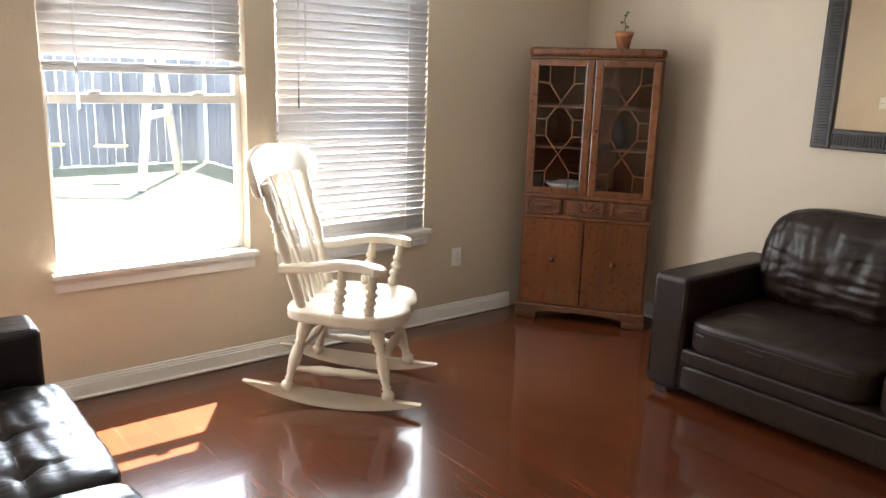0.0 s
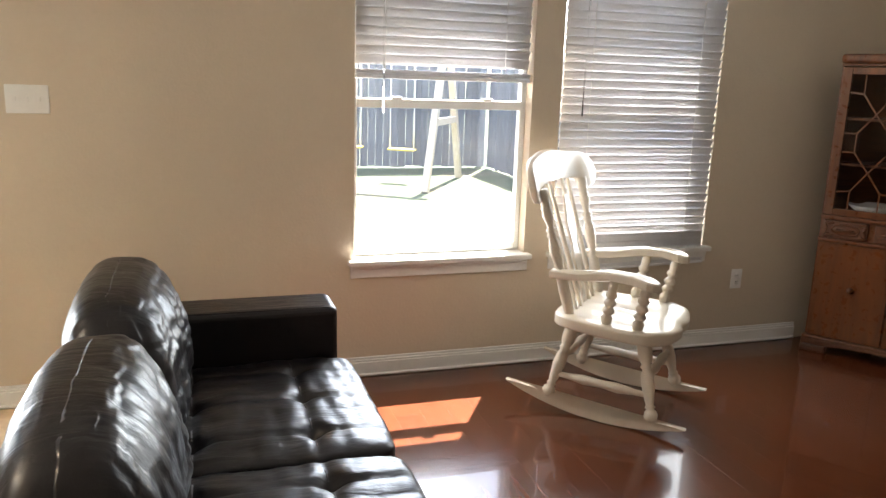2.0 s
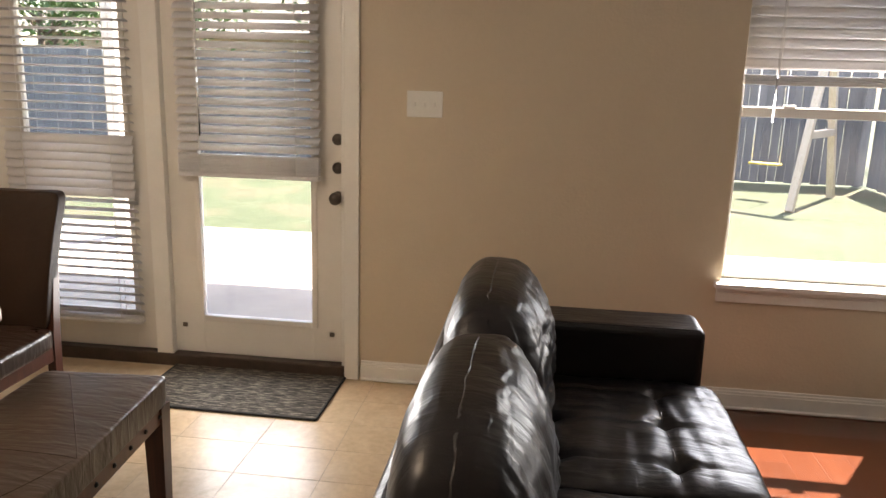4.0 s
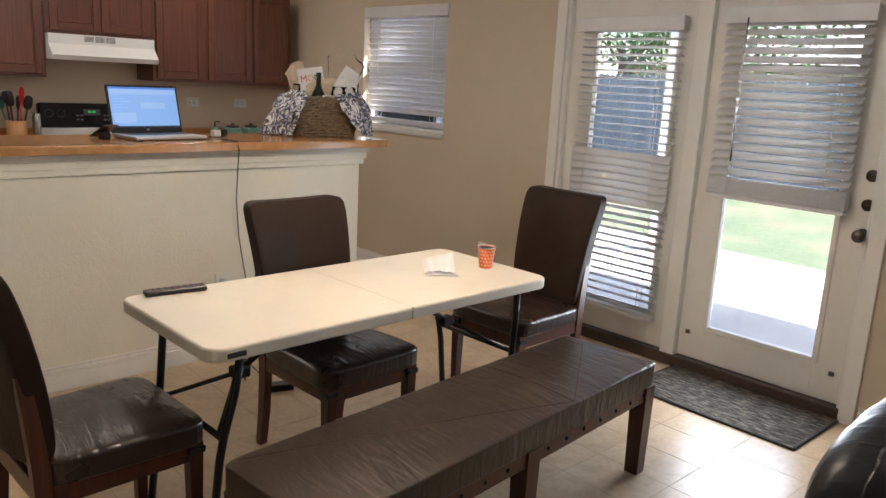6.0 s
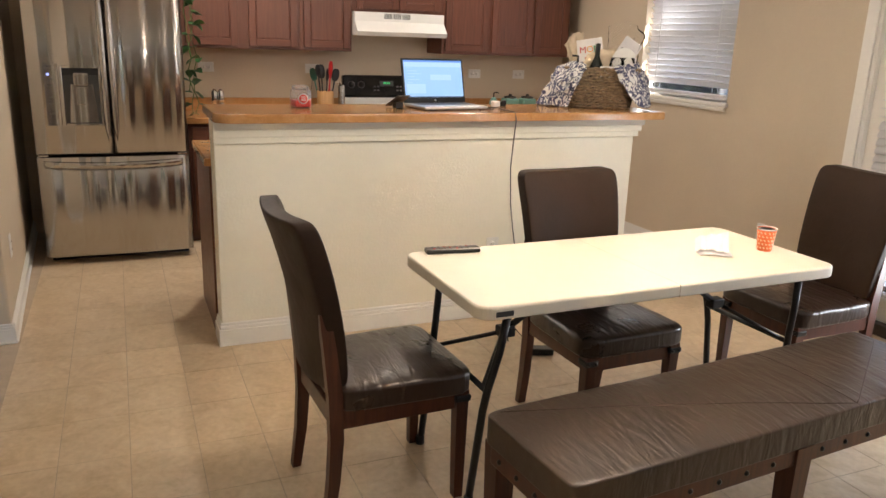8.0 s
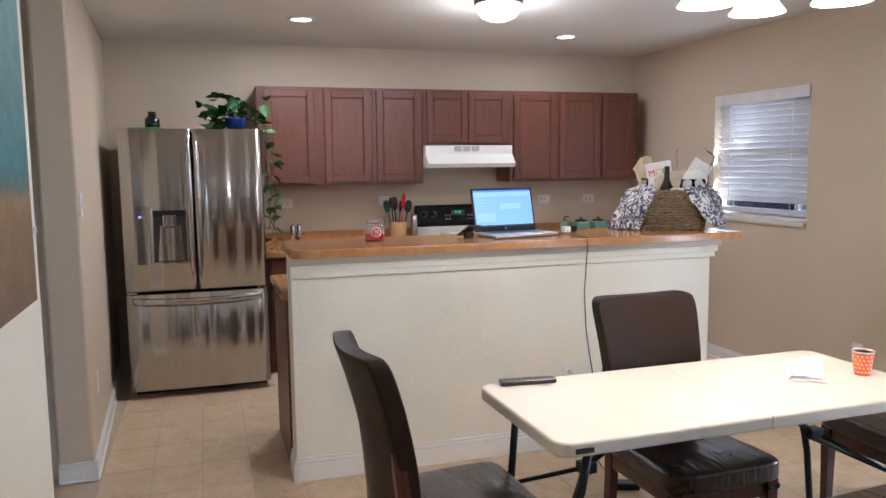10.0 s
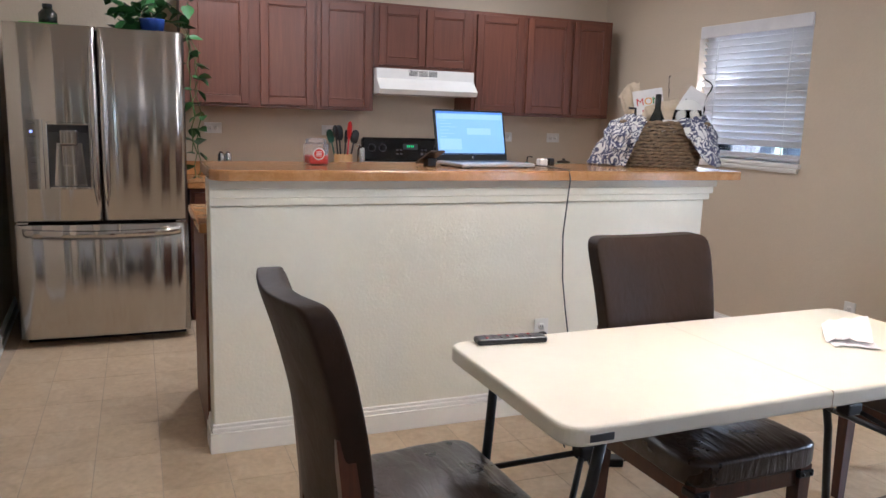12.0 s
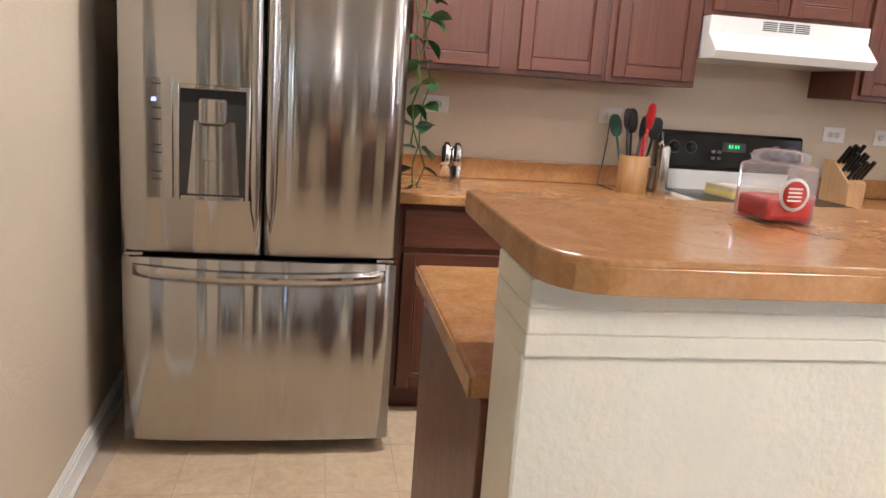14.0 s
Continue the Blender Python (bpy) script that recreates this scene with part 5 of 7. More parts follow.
for row in range(5):
    for k in range(14):
        a = (k + 0.5 * (row % 2)) * math.tau / 14
        z = 0.014 + row * 0.015
        rr = 0.0275 + 0.0095 * (z / 0.088) + 0.0003
        part("dot", bx(bmesh.new(), -0.0004, 0.0006, -0.0026, 0.0026, -0.004, 0.004, mtx=pose(0, 0, 0, 0, 0, math.degrees(a)) @ pose(rr, 0, z, 45, -6, 0)), CUP_LIGHT, cw)


def folded_paper(name, mtx, w, d, material, label, fold=0.35):
    bm = bmesh.new()
    n = 6
    rows = []
    for i in range(n + 1):
        u = i / n
        h = fold * (0.016 * abs(math.sin(u * 9.0)) + 0.030 * u) + 0.004
        rows.append([bm.verts.new((w * (u - 0.5), d * (v - 0.5) + 0.01 * math.sin(u * 5), h + fold * 0.05 * v * u + 0.006 * fold * math.sin(v * 9 + u * 4) + dz)) for v in (0, 0.5, 1) for dz in (0, 0.0012)])
    for a, b in zip(rows, rows[1:]):
        for j in (0, 2):
            bm.faces.new((a[j], a[j + 2], b[j + 2], b[j])), bm.faces.new((a[j + 1], b[j + 1], b[j + 3], a[j + 3]))
        bm.faces.new((a[0], b[0], b[1], a[1])), bm.faces.new((a[4], a[5], b[5], b[4]))
    for rw in (rows[0], rows[-1]):
        bm.faces.new((rw[0], rw[1], rw[3], rw[2])), bm.faces.new((rw[2], rw[3], rw[5], rw[4]))
    ob = tagged(part(name, bm, material), label, "paper")
    ob.matrix_world = mtx
    return ob


folded_paper("folded_paper", pose(-2.03, 1.965, 0.752, 0, 0, 52) @ pose(0, 0, 0, 15, 0, 0), 0.12, 0.11, PAPER, "crumpled white paper leaflet on the table", 0.55)
folded_paper("leaflet", pose(-1.99, 1.945, 0.738, 0, 0, 60), 0.12, 0.08, PAPER, "folded white leaflet under the crumpled paper", 0.15)

# door mat
o = thing("door_mat", "dark striped woven mat inside the patio door", "mat", pose(-1.425, 3.425, 0, 0, 0, -0.5))
part("mat_body", B(-0.44, 0.44, -0.25, 0.25, 0, 0.010, r=0.004), MAT, o)
bm = bmesh.new()
for y in (-0.25, 0.25):
    bx(bm, -0.442, 0.442, y - 0.006, y + 0.006, 0, 0.012, r=0.003, seg=1)
for x in (-0.44, 0.44):
    bx(bm, x - 0.006, x + 0.006, -0.25, 0.25, 0, 0.012, r=0.003, seg=1)
part("border", bm, BLACK_MATT, o)

# canvas and thermostat on the pale wall
o = thing("wall_painting", "abstract teal and brown canvas on the pale wall", "painting", pose(-2.487, -0.678, 1.122))
part("canvas", B(0, 1.1, 0.0, 0.035, 0, 0.95, r=0.003), CANVAS, o)
wall_plate(pose(-2.645, -0.679, 1.335, 0, 0, 180), 0.075, 0.118, "switch", "white light switch on the pale wall", "switch", 1)
wall_plate(KS @ pose(-0.10, 0.001, 1.36, 0, 0, 180), 0.075, 0.118, "switch", "white light switch on the kitchen wall", "switch", 1)
wall_plate(KS @ pose(-0.36, 0.001, 0.40, 0, 0, 180), 0.075, 0.118, "outlet", "white outlet low on the kitchen wall", "outlet")


# ---- kitchen: the bar and its wall ----
PX, PS, PN, PT = -3.44, 0.253, 2.60, 0.15
p = thing("half_wall", "off-white half wall carrying the breakfast bar", "half wall", kind="structure")
part("wall", B(PX - PT, PX, PS, PN, 0, 1.004, r=0.006), WALL_WHITE, p)
for a, e, z0, z1 in ((0.018, 0.018, 1.004, 1.034), (0.0215, 0.036, 1.034, 1.068), (0.025, 0.053, 1.068, 1.1045)):
    part("cornice", B(PX - PT, PX + a, PS - 0.002, PN + e, z0, z1, r=0.003), WALL_WHITE, p)
bm = bmesh.new()
for t, z0, z1, r in ((0.016, 0.0, 0.085, 0.002), (0.011, 0.085, 0.105, 0.004), (0.007, 0.105, 0.12, 0.003)):
    bx(bm, PX - PT, PX + t, PS - t, PN + t, z0, z1, r=r, seg=1)
part("baseboard", bm, TRIM, p)
R = 0.085
bar = [(-3.88, PS + 0.0), (-3.88, 2.73), (PX + 0.095, 2.73)]
bar += [(PX + 0.095 - R + R * math.cos(-a), PS + R + R * math.sin(-a)) for a in [k * math.pi / 14 for k in range(8)]]
bt = thing("bar_top", "golden mottled laminate bar top with a rounded corner", "countertop")
part("worktop", prism(bmesh.new(), bar, 1.105, 1.147, 0.006, None, 3), COUNTER, bt)
part("edge_strip", prism(bmesh.new(), [(x + (0.0012 if x > -3.6 else 0), y - (0.0012 if y < 1 and x > -3.87 else 0)) for x, y in bar], 1.106, 1.1385, 0.001), COUNTER, bt)
wall_plate(pose(PX + 0.001, 1.72, 0.40, 0, 0, 90), 0.075, 0.118, "outlet", "white outlet on the half wall with a plug", "outlet")

pc = thing("base_cabinet", "cherry base cabinet behind the half wall", "cabinet")
part("body", B(-4.235, PX - PT - 0.002, PS + 0.005, PN, 0.09, 0.872, r=0.002), CHERRY, pc)
part("toe_kick", B(-4.17, PX - PT - 0.005, PS + 0.02, PN, 0, 0.089), BLACK_MATT, pc)
part("end_panel", B(-4.24, PX - PT - 0.002, PS - 0.010, PS + 0.004, 0.0, 0.872, r=0.003), CHERRY, pc)
cl = thing("counter_low", "golden laminate counter behind the bar", "countertop")
part("worktop", B(-4.268, PX - PT - 0.002, PS - 0.026, PN, 0.874, 0.914, r=0.006), COUNTER, cl)
part("edge_strip", B(-4.272, PX - PT - 0.004, PS - 0.030, PS - 0.0255, 0.876, 0.909, r=0.001), COUNTER, cl)


# ---- kitchen: cabinets along the west wall ----
def shaker_door(parent, x, y0, y1, z0, z1, name="door"):
    """A framed door in the plane x, facing +x, with a raised panel."""
    d = part(name, B(x, x + 0.019, y0, y0 + 0.052, z0, z1, r=0.003), CHERRY, parent)
    part("stile", B(x, x + 0.019, y1 - 0.052, y1, z0, z1, r=0.003), CHERRY, d)
    for a, b in ((z0, z0 + 0.052), (z1 - 0.052, z1)):
        part("rail", B(x, x + 0.018, y0 + 0.0525, y1 - 0.0525, a, b, r=0.003), CHERRY_H, d)
    part("panel", B(x + 0.001, x + 0.010, y0 + 0.05, y1 - 0.05, z0 + 0.05, z1 - 0.05), CHERRY, d)
    for ya, yb, za, zb in ((y0 + 0.053, y0 + 0.062, z0 + 0.053, z1 - 0.053), (y1 - 0.062, y1 - 0.053, z0 + 0.053, z1 - 0.053), (y0 + 0.0625, y1 - 0.0625, z0 + 0.053, z0 + 0.062), (y0 + 0.0625, y1 - 0.0625, z1 - 0.062, z1 - 0.053)):
        part("bead", B(x + 0.008, x + 0.0145, ya, yb, za, zb, r=0.003, seg=1), CHERRY, d)
    return d


UX = -5.722
for y0, y1, z0, z1, doors, lab in ((0.28, 1.162, 1.388, 2.135, ((0.335, 0.705), (0.782, 1.140)), "cherry wall cabinet with two panelled doors"),
                                   (1.163, 1.566, 1.388, 2.135, ((1.190, 1.548),), "cherry wall cabinet with one panelled door"),
                                   (1.567, 2.322, 1.692, 2.135, ((1.602, 1.944), (1.952, 2.294)), "short cherry cabinet over the range hood"),
                                   (2.323, 2.75, 1.388, 2.135, ((2.35, 2.732),), "cherry wall cabinet beside the range hood"),
                                   (2.751, 3.52, 1.388, 2.135, ((2.769, 3.148), (3.172, 3.49)), "cherry wall cabinet in the corner")):
    u = thing("wall_cabinet", lab, "cabinet", group="wall cabinets")
    part("body", B(W + 0.002, UX - 0.001, y0, y1, z0, z1, r=0.002), CHERRY, u)
    for a, b in doors:
        shaker_door(u, UX, a, b, z0 + 0.022, z1 - 0.022)

FX = -5.47
for y0, y1, n, lab in ((0.30, 0.93, 1, "cherry base cabinet with a drawer beside the refrigerator"), (0.931, 1.555, 1, "cherry base cabinet with a drawer beside the range"), (2.325, 2.98, 1, "cherry base cabinet with a drawer"), (2.981, 3.66, 1, "cherry base cabinet in the corner")):
    u = thing("base_cabinet", lab, "cabinet", group="base cabinets")
    part("body", B(W + 0.002, FX - 0.001, y0, y1, 0.09, 0.872, r=0.002), CHERRY, u)
    part("toe_kick", B(W + 0.002, FX - 0.06, y0, y1, 0, 0.089), CHERRY_H, u)
    part("drawer_front", B(FX, FX + 0.019, y0 + 0.025, y1 - 0.025, 0.70, 0.845, r=0.005), CHERRY_H, u)
    shaker_door(u, FX, y0 + 0.025, y1 - 0.025, 0.115, 0.675)
for y0, y1 in ((0.285, 1.556), (2.324, 3.665)):
    t = thing("counter", "golden laminate counter with a backsplash", "countertop")
    part("worktop", B(W + 0.001, -5.41, y0, y1, 0.874, 0.914, r=0.008), COUNTER, t)
    part("backsplash", B(W + 0.001, W + 0.021, y0, y1, 0.914, 1.008, r=0.005), COUNTER, t)

# range and hood
r = thing("range", "white freestanding electric range with a black control panel", "stove")
part("body", B(W + 0.01, -5.43, 1.562, 2.318, 0.0, 0.905, r=0.006), ENAMEL, r)
part("cooktop", B(W + 0.10, -5.42, 1.560, 2.320, 0.905, 0.925, r=0.006), ENAMEL, r)
part("glass_top", B(W + 0.13, -5.45, 1.585, 2.295, 0.9255, 0.929, r=0.001), BLACK, r)
part("oven_door", B(-5.43, -5.40, 1.575, 2.305, 0.22, 0.80, r=0.008), ENAMEL, r)
part("oven_handle", rod(bmesh.new(), (-5.37, 1.62, 0.77), (-5.37, 2.26, 0.77), 0.012), ENAMEL, r)
bg = part("backguard", B(W + 0.012, W + 0.075, 1.562, 2.318, 0.90, 1.015, r=0.006), ENAMEL, r)
cp = part("control_panel", bx(bmesh.new(), -0.03, 0.03, 1.568, 2.312, 0, 0.185, r=0.018, seg=3, mtx=pose(W + 0.052, 0, 1.012, 0, -8, 0)), BLACK_GLASS, r, "black control panel with knobs and a clock")


def on_panel(y, z):
    return pose(W + 0.052, 0, 1.012, 0, -8, 0) @ pose(0.0305, y, z, 0, 90, 0)


for y in (1.64, 1.725, 2.165, 2.245):
    k = part("knob", lathe(bmesh.new(), [(0.026, 0), (0.026, 0.003), (0.019, 0.006), (0.017, 0.022), (0.0, 0.024)], 20, on_panel(y, 0.105)), BLACK, cp)
    part("knob_ring", lathe(bmesh.new(), [(0.0262, 0.0), (0.030, 0.0), (0.030, 0.0012), (0.0262, 0.0012)], 24, on_panel(y, 0.105)), STITCH, k)
part("clock_window", bx(bmesh.new(), -0.022, 0.022, -0.06, 0.06, 0, 0.0012, mtx=on_panel(1.945, 0.115)), GREY_PLASTIC, cp)
for i, y in enumerate((1.922, 1.936, 1.954, 1.968)):
    part("clock_digit", bx(bmesh.new(), -0.008, 0.008, -0.004, 0.004, 0.0013, 0.002, mtx=on_panel(y, 0.118)), LED_GREEN, cp)
for i in range(4):
    for j in range(2):
        part("key", bx(bmesh.new(), -0.007, 0.007, -0.010, 0.010, 0, 0.001, mtx=on_panel(1.84 + i * 0.03 + (0.14 if i > 1 else 0), 0.06 + 0.03 * j)), STITCH, cp)
h = thing("range_hood", "white under-cabinet range hood with a vent grille", "range hood")
prof = [(W + 0.002, 1.512), (-5.60, 1.512), (-5.58, 1.544), (-5.66, 1.62), (-5.66, 1.689), (W + 0.002, 1.689)]
part("body", prism(bmesh.new(), prof, 0, 0.742, 0.004, Matrix(((1, 0, 0, 0), (0, 0, 1, 1.572), (0, 1, 0, 0), (0, 0, 0, 1)))), ENAMEL, h)
for k in range(3):
    for i in range(5):
        part("vent_slot", B(-5.661, -5.6585, 1.81 + k * 0.075, 1.875 + k * 0.075, 1.643 + i * 0.008, 1.647 + i * 0.008), GREY_PLASTIC, h)

# refrigerator
FXF, F0, F1 = -5.13, -0.638, 0.268
f = thing("refrigerator", "stainless steel french-door refrigerator with a dispenser", "refrigerator")
part("cabinet", B(-5.93, FXF - 0.085, F0 + 0.006, F1 - 0.006, 0.03, 1.775, r=0.006), BLACK_MATT, f)


def steel_door(name, y0, y1, z0, z1, bow_c, bow_w):
    """A door front, gently bowed across the whole width."""
    bm = bmesh.new()
    n = 14
    front, back = [], []
    for i in range(n + 1):
        y = y0 + (y1 - y0) * i / n
        u = (y - bow_c) / bow_w
        e = min(i, n - i) / n * (y1 - y0)
        edge = 0.010 * max(0, 1 - e / 0.012) ** 2
        x = FXF + 0.022 * (1 - u * u) - edge
        front.append([bm.verts.new((x - 0.010, y, z0)), bm.verts.new((x, y, z0 + 0.008)), bm.verts.new((x, y, z1 - 0.008)), bm.verts.new((x - 0.010, y, z1))])
        back.append([bm.verts.new((FXF - 0.08, y, z0)), bm.verts.new((FXF - 0.08, y, z1))])
    for i in range(n):
        for k in range(3):
            bm.faces.new((front[i][k], front[i + 1][k], front[i + 1][k + 1], front[i][k + 1])).smooth = True
        bm.faces.new((back[i][0], back[i][1], back[i + 1][1], back[i + 1][0]))
        bm.faces.new((back[i][0], back[i + 1][0], front[i + 1][0], front[i][0])), bm.faces.new((back[i][1], front[i][3], front[i + 1][3], back[i + 1][1]))
    for i in (0, n):
        bm.faces.new((back[i][0], *front[i], back[i][1]))
    return part(name, bm, STEEL, f)


CY = (F0 + F1) / 2
SPLIT = -0.187
left = steel_door("left_door", F0, SPLIT - 0.003, 0.722, 1.79, CY, 0.55)
right = steel_door("right_door", SPLIT + 0.003, F1, 0.722, 1.79, CY, 0.55)
drawer = steel_door("freezer_drawer", F0, F1, 0.05, 0.708, CY, 0.55)
part("kick_grille", B(FXF - 0.22, FXF - 0.13, F0 + 0.02, F1 - 0.02, 0.0, 0.048), BLACK, f)
for sg, parent in ((-1, left), (1, right)):
    bm = bmesh.new()
    rows = []
    for i in range(13):
        u = i / 6 - 1
        w = 0.019 * max(0.0, 1 - u ** 6) ** 0.5 + 0.001
        y, z, x = SPLIT + sg * 0.026, 1.27 + u * 0.47, FXF + 0.021 + 0.014 * (1 - u ** 4)
        rows.append([bm.verts.new((x + dx, y + dy, z)) for dx, dy in ((-0.012, -w), (-0.001, -w * 0.8), (0.003, 0), (-0.001, w * 0.8), (-0.012, w))])
    for a, b in zip(rows, rows[1:]):
        for i in range(5):
            bm.faces.new((a[i], a[(i + 1) % 5], b[(i + 1) % 5], b[i])).smooth = True
    bm.faces.new(rows[0][::-1]), bm.faces.new(rows[-1])
    part("handle", bm, STEEL, parent)
bm = bmesh.new()
rows = []
for i in range(17):
    u = i / 8 - 1
    y = CY + u * 0.415
    x = FXF + 0.022 * (1 - (u * 0.415 / 0.55) ** 2) + 0.020 * (1 - abs(u) ** 6) + 0.002
    z = 0.664 - 0.014 * (1 - u * u)
    rows.append([bm.verts.new((x + dx, y, z + dz)) for dx, dz in ((-0.016, -0.021), (0.005, -0.019), (0.008, 0.017), (-0.016, 0.021))])
for a, b in zip(rows, rows[1:]):
    for i in range(4):
        bm.faces.new((a[i], a[(i + 1) % 4], b[(i + 1) % 4], b[i])).smooth = True
bm.faces.new(rows[0][::-1]), bm.faces.new(rows[-1])
part("handle", bm, STEEL, drawer)
# dispenser
DX = FXF + 0.019
dp = part("dispenser_frame", B(DX - 0.004, DX + 0.012, -0.462, -0.448, 0.905, 1.272, r=0.003), STEEL, left)
for a in ((-0.244, -0.230, 0.905, 1.272), (-0.4475, -0.2445, 1.258, 1.272), (-0.4475, -0.2445, 0.905, 0.92)):
    part("dispenser_trim", B(DX - 0.004, DX + 0.012, a[0], a[1], a[2], a[3], r=0.003), STEEL, dp)
# no hollow: flat dark plates paint the recess's shade, blackest at the top
part("dispenser_recess", B(DX + 0.001, DX + 0.006, -0.4475, -0.2445, 0.921, 1.215), SATIN, dp)
part("dispenser_roof", B(DX + 0.001, DX + 0.006, -0.4475, -0.2445, 1.2155, 1.257), BLACK, dp)
part("dispenser_back", prism(bmesh.new(), [(-0.425, 0.925), (-0.262, 0.925), (-0.278, 1.16), (-0.405, 1.16)], 0, 0.003, 0.0, Matrix(((0, 0, 1, DX + 0.0065), (1, 0, 0, 0), (0, 1, 0, 0), (0, 0, 0, 1)))), STEEL, dp)
part("dispenser_head", B(DX + 0.004, DX + 0.040, -0.388, -0.300, 1.150, 1.232, r=0.010, seg=3), STEEL, dp)
part("dispenser_paddle", B(DX + 0.010, DX + 0.020, -0.378, -0.310, 1.035, 1.149, r=0.004), STEEL, dp)
part("control_strip", B(DX - 0.002, DX + 0.003, -0.552, -0.472, 0.905, 1.285, r=0.001), STEEL, dp, "touch control strip")
part("indicator", B(DX + 0.0032, DX + 0.0045, -0.535, -0.52, 1.212, 1.225), LED_BLUE, dp)
for i, z in enumerate((1.265, 1.19, 1.155, 1.075, 1.05, 0.99, 0.965)):
    part("key_mark", B(DX + 0.0032, DX + 0.0038, -0.535, -0.505, z, z + 0.004), GREY_PLASTIC, dp)
for y in (F0 + 0.04, F1 - 0.04):
    part("hinge_cover", B(FXF - 0.09, FXF + 0.006, y - 0.03, y + 0.03, 0.709, 0.7205, r=0.003), STEEL, f)

# on the refrigerator
o = thing("snack_tray", "bright green tray holding a dark bottle", "tray", pose(-5.30, -0.47, 1.775))
part("tray", B(-0.09, 0.09, -0.10, 0.10, 0, 0.028, r=0.008), GREEN_TRAY, o)
o = thing("bottle", "small dark bottle standing in the green tray", "bottle", pose(-5.28, -0.43, 1.803))
part("body", lathe(bmesh.new(), [(0.042, 0), (0.048, 0.01), (0.048, 0.055), (0.03, 0.075), (0.022, 0.085)], 18), BOTTLE, o)
part("cap", lathe(bmesh.new(), [(0.026, 0.084), (0.026, 0.105), (0.0, 0.107)], 16), BLACK, o)

# trailing pothos
rnd = random.Random(11)
pl = thing("trailing_plant", "pothos in a blue pot trailing down beside the refrigerator", "plant", pose(-5.36, 0.11, 1.775))
part("pot", lathe(bmesh.new(), [(0.055, 0), (0.075, 0.09), (0.078, 0.10), (0.07, 0.10), (0.066, 0.085), (0.0, 0.085)], 22), BLUE_POT, pl)
part("soil", lathe(bmesh.new(), [(0.065, 0.086), (0.03, 0.094), (0, 0.095)], 14), SOIL, pl)
leaf_bm = bmesh.new()
outline = [(0, 0), (0.022, 0.012), (0.034, 0.038), (0.026, 0.066), (0, 0.098), (-0.026, 0.066), (-0.034, 0.038), (-0.022, 0.012)]
up = [leaf_bm.verts.new((x, y, 0.010 * abs(x) / 0.034 - 1.6 * y * y)) for x, y in outline]
mid = [leaf_bm.verts.new((0, y, -1.6 * y * y - 0.004)) for y in (0.012, 0.038, 0.066)]
for q in ((up[0], up[1], mid[0]), (up[0], mid[0], up[7]), (up[1], up[2], mid[1], mid[0]), (up[7], mid[0], mid[1], up[6]), (up[2], up[3], mid[2], mid[1]), (up[6], mid[1], mid[2], up[5]), (up[3], up[4], mid[2]), (up[5], mid[2], up[4])):
    leaf_bm.faces.new(q).smooth = True
lm = bpy.data.meshes.new("leaf")
leaf_bm.to_mesh(lm)
leaf_bm.free()
lm.materials.append(LEAF)


def leaf_at(p, size):
    ob = new("leaf", lm)
    ob.parent = pl
    ob.matrix_basis = pose(*p, rnd.uniform(-50, 20), rnd.uniform(-35, 35), rnd.uniform(0, 360)) @ Matrix.Scale(size, 4)


for i in range(70):
    a, h = rnd.uniform(0, math.tau), rnd.uniform(0.05, 0.25)
    q = 0.04 + 0.20 * rnd.random()
    leaf_at((q * math.cos(a) * 0.7, q * math.sin(a) - 0.02, h), rnd.uniform(0.7, 1.15))
for k in range(3):
    vine = [(0.03, 0.06, 0.09), (0.05, 0.13 + 0.02 * k, 0.09), (0.06 - 0.03 * k, 0.185 + 0.012 * k, 0.0)]
    z = 0.0
    for i in range(9 + 2 * k):
        z -= 0.075
        vine.append((0.06 - 0.03 * k + rnd.uniform(-0.02, 0.02), 0.20 + 0.02 * k + rnd.uniform(-0.018, 0.028), z))
    vine = [v for v in vine if v[2] > -0.855]
    part("vine", pipe(bmesh.new(), vine, 0.003, 5), STEM, pl)
    for v in vine[2:]:
        leaf_at((v[0] + rnd.uniform(0.0, 0.03), v[1] + rnd.uniform(-0.01, 0.02), v[2]), rnd.uniform(0.6, 1.0))

# on the back counter
for dx in (0.0, 0.048):
    o = thing("pepper_grinder", "slim steel grinder standing on the counter", "grinder", pose(-5.84, 0.53 + dx, 0.914, 0, 0, 0), "grinders")
    part("body", lathe(bmesh.new(), [(0.022, 0), (0.024, 0.01), (0.023, 0.07), (0.021, 0.072)], 18), CLEAR if dx == 0 else STEEL, o)
    part("cap", lathe(bmesh.new(), [(0.022, 0.071), (0.024, 0.09), (0.024, 0.15), (0.012, 0.172), (0, 0.174)], 18), CHROME, o)
u = thing("utensil_crock", "bamboo crock full of kitchen utensils", "utensil holder", pose(-5.82, 1.38, 0.914))
part("crock", lathe(bmesh.new(), [(0.065, 0), (0.066, 0.005), (0.066, 0.165), (0.058, 0.165), (0.058, 0.01), (0, 0.01)], 26), BAMBOO, u)
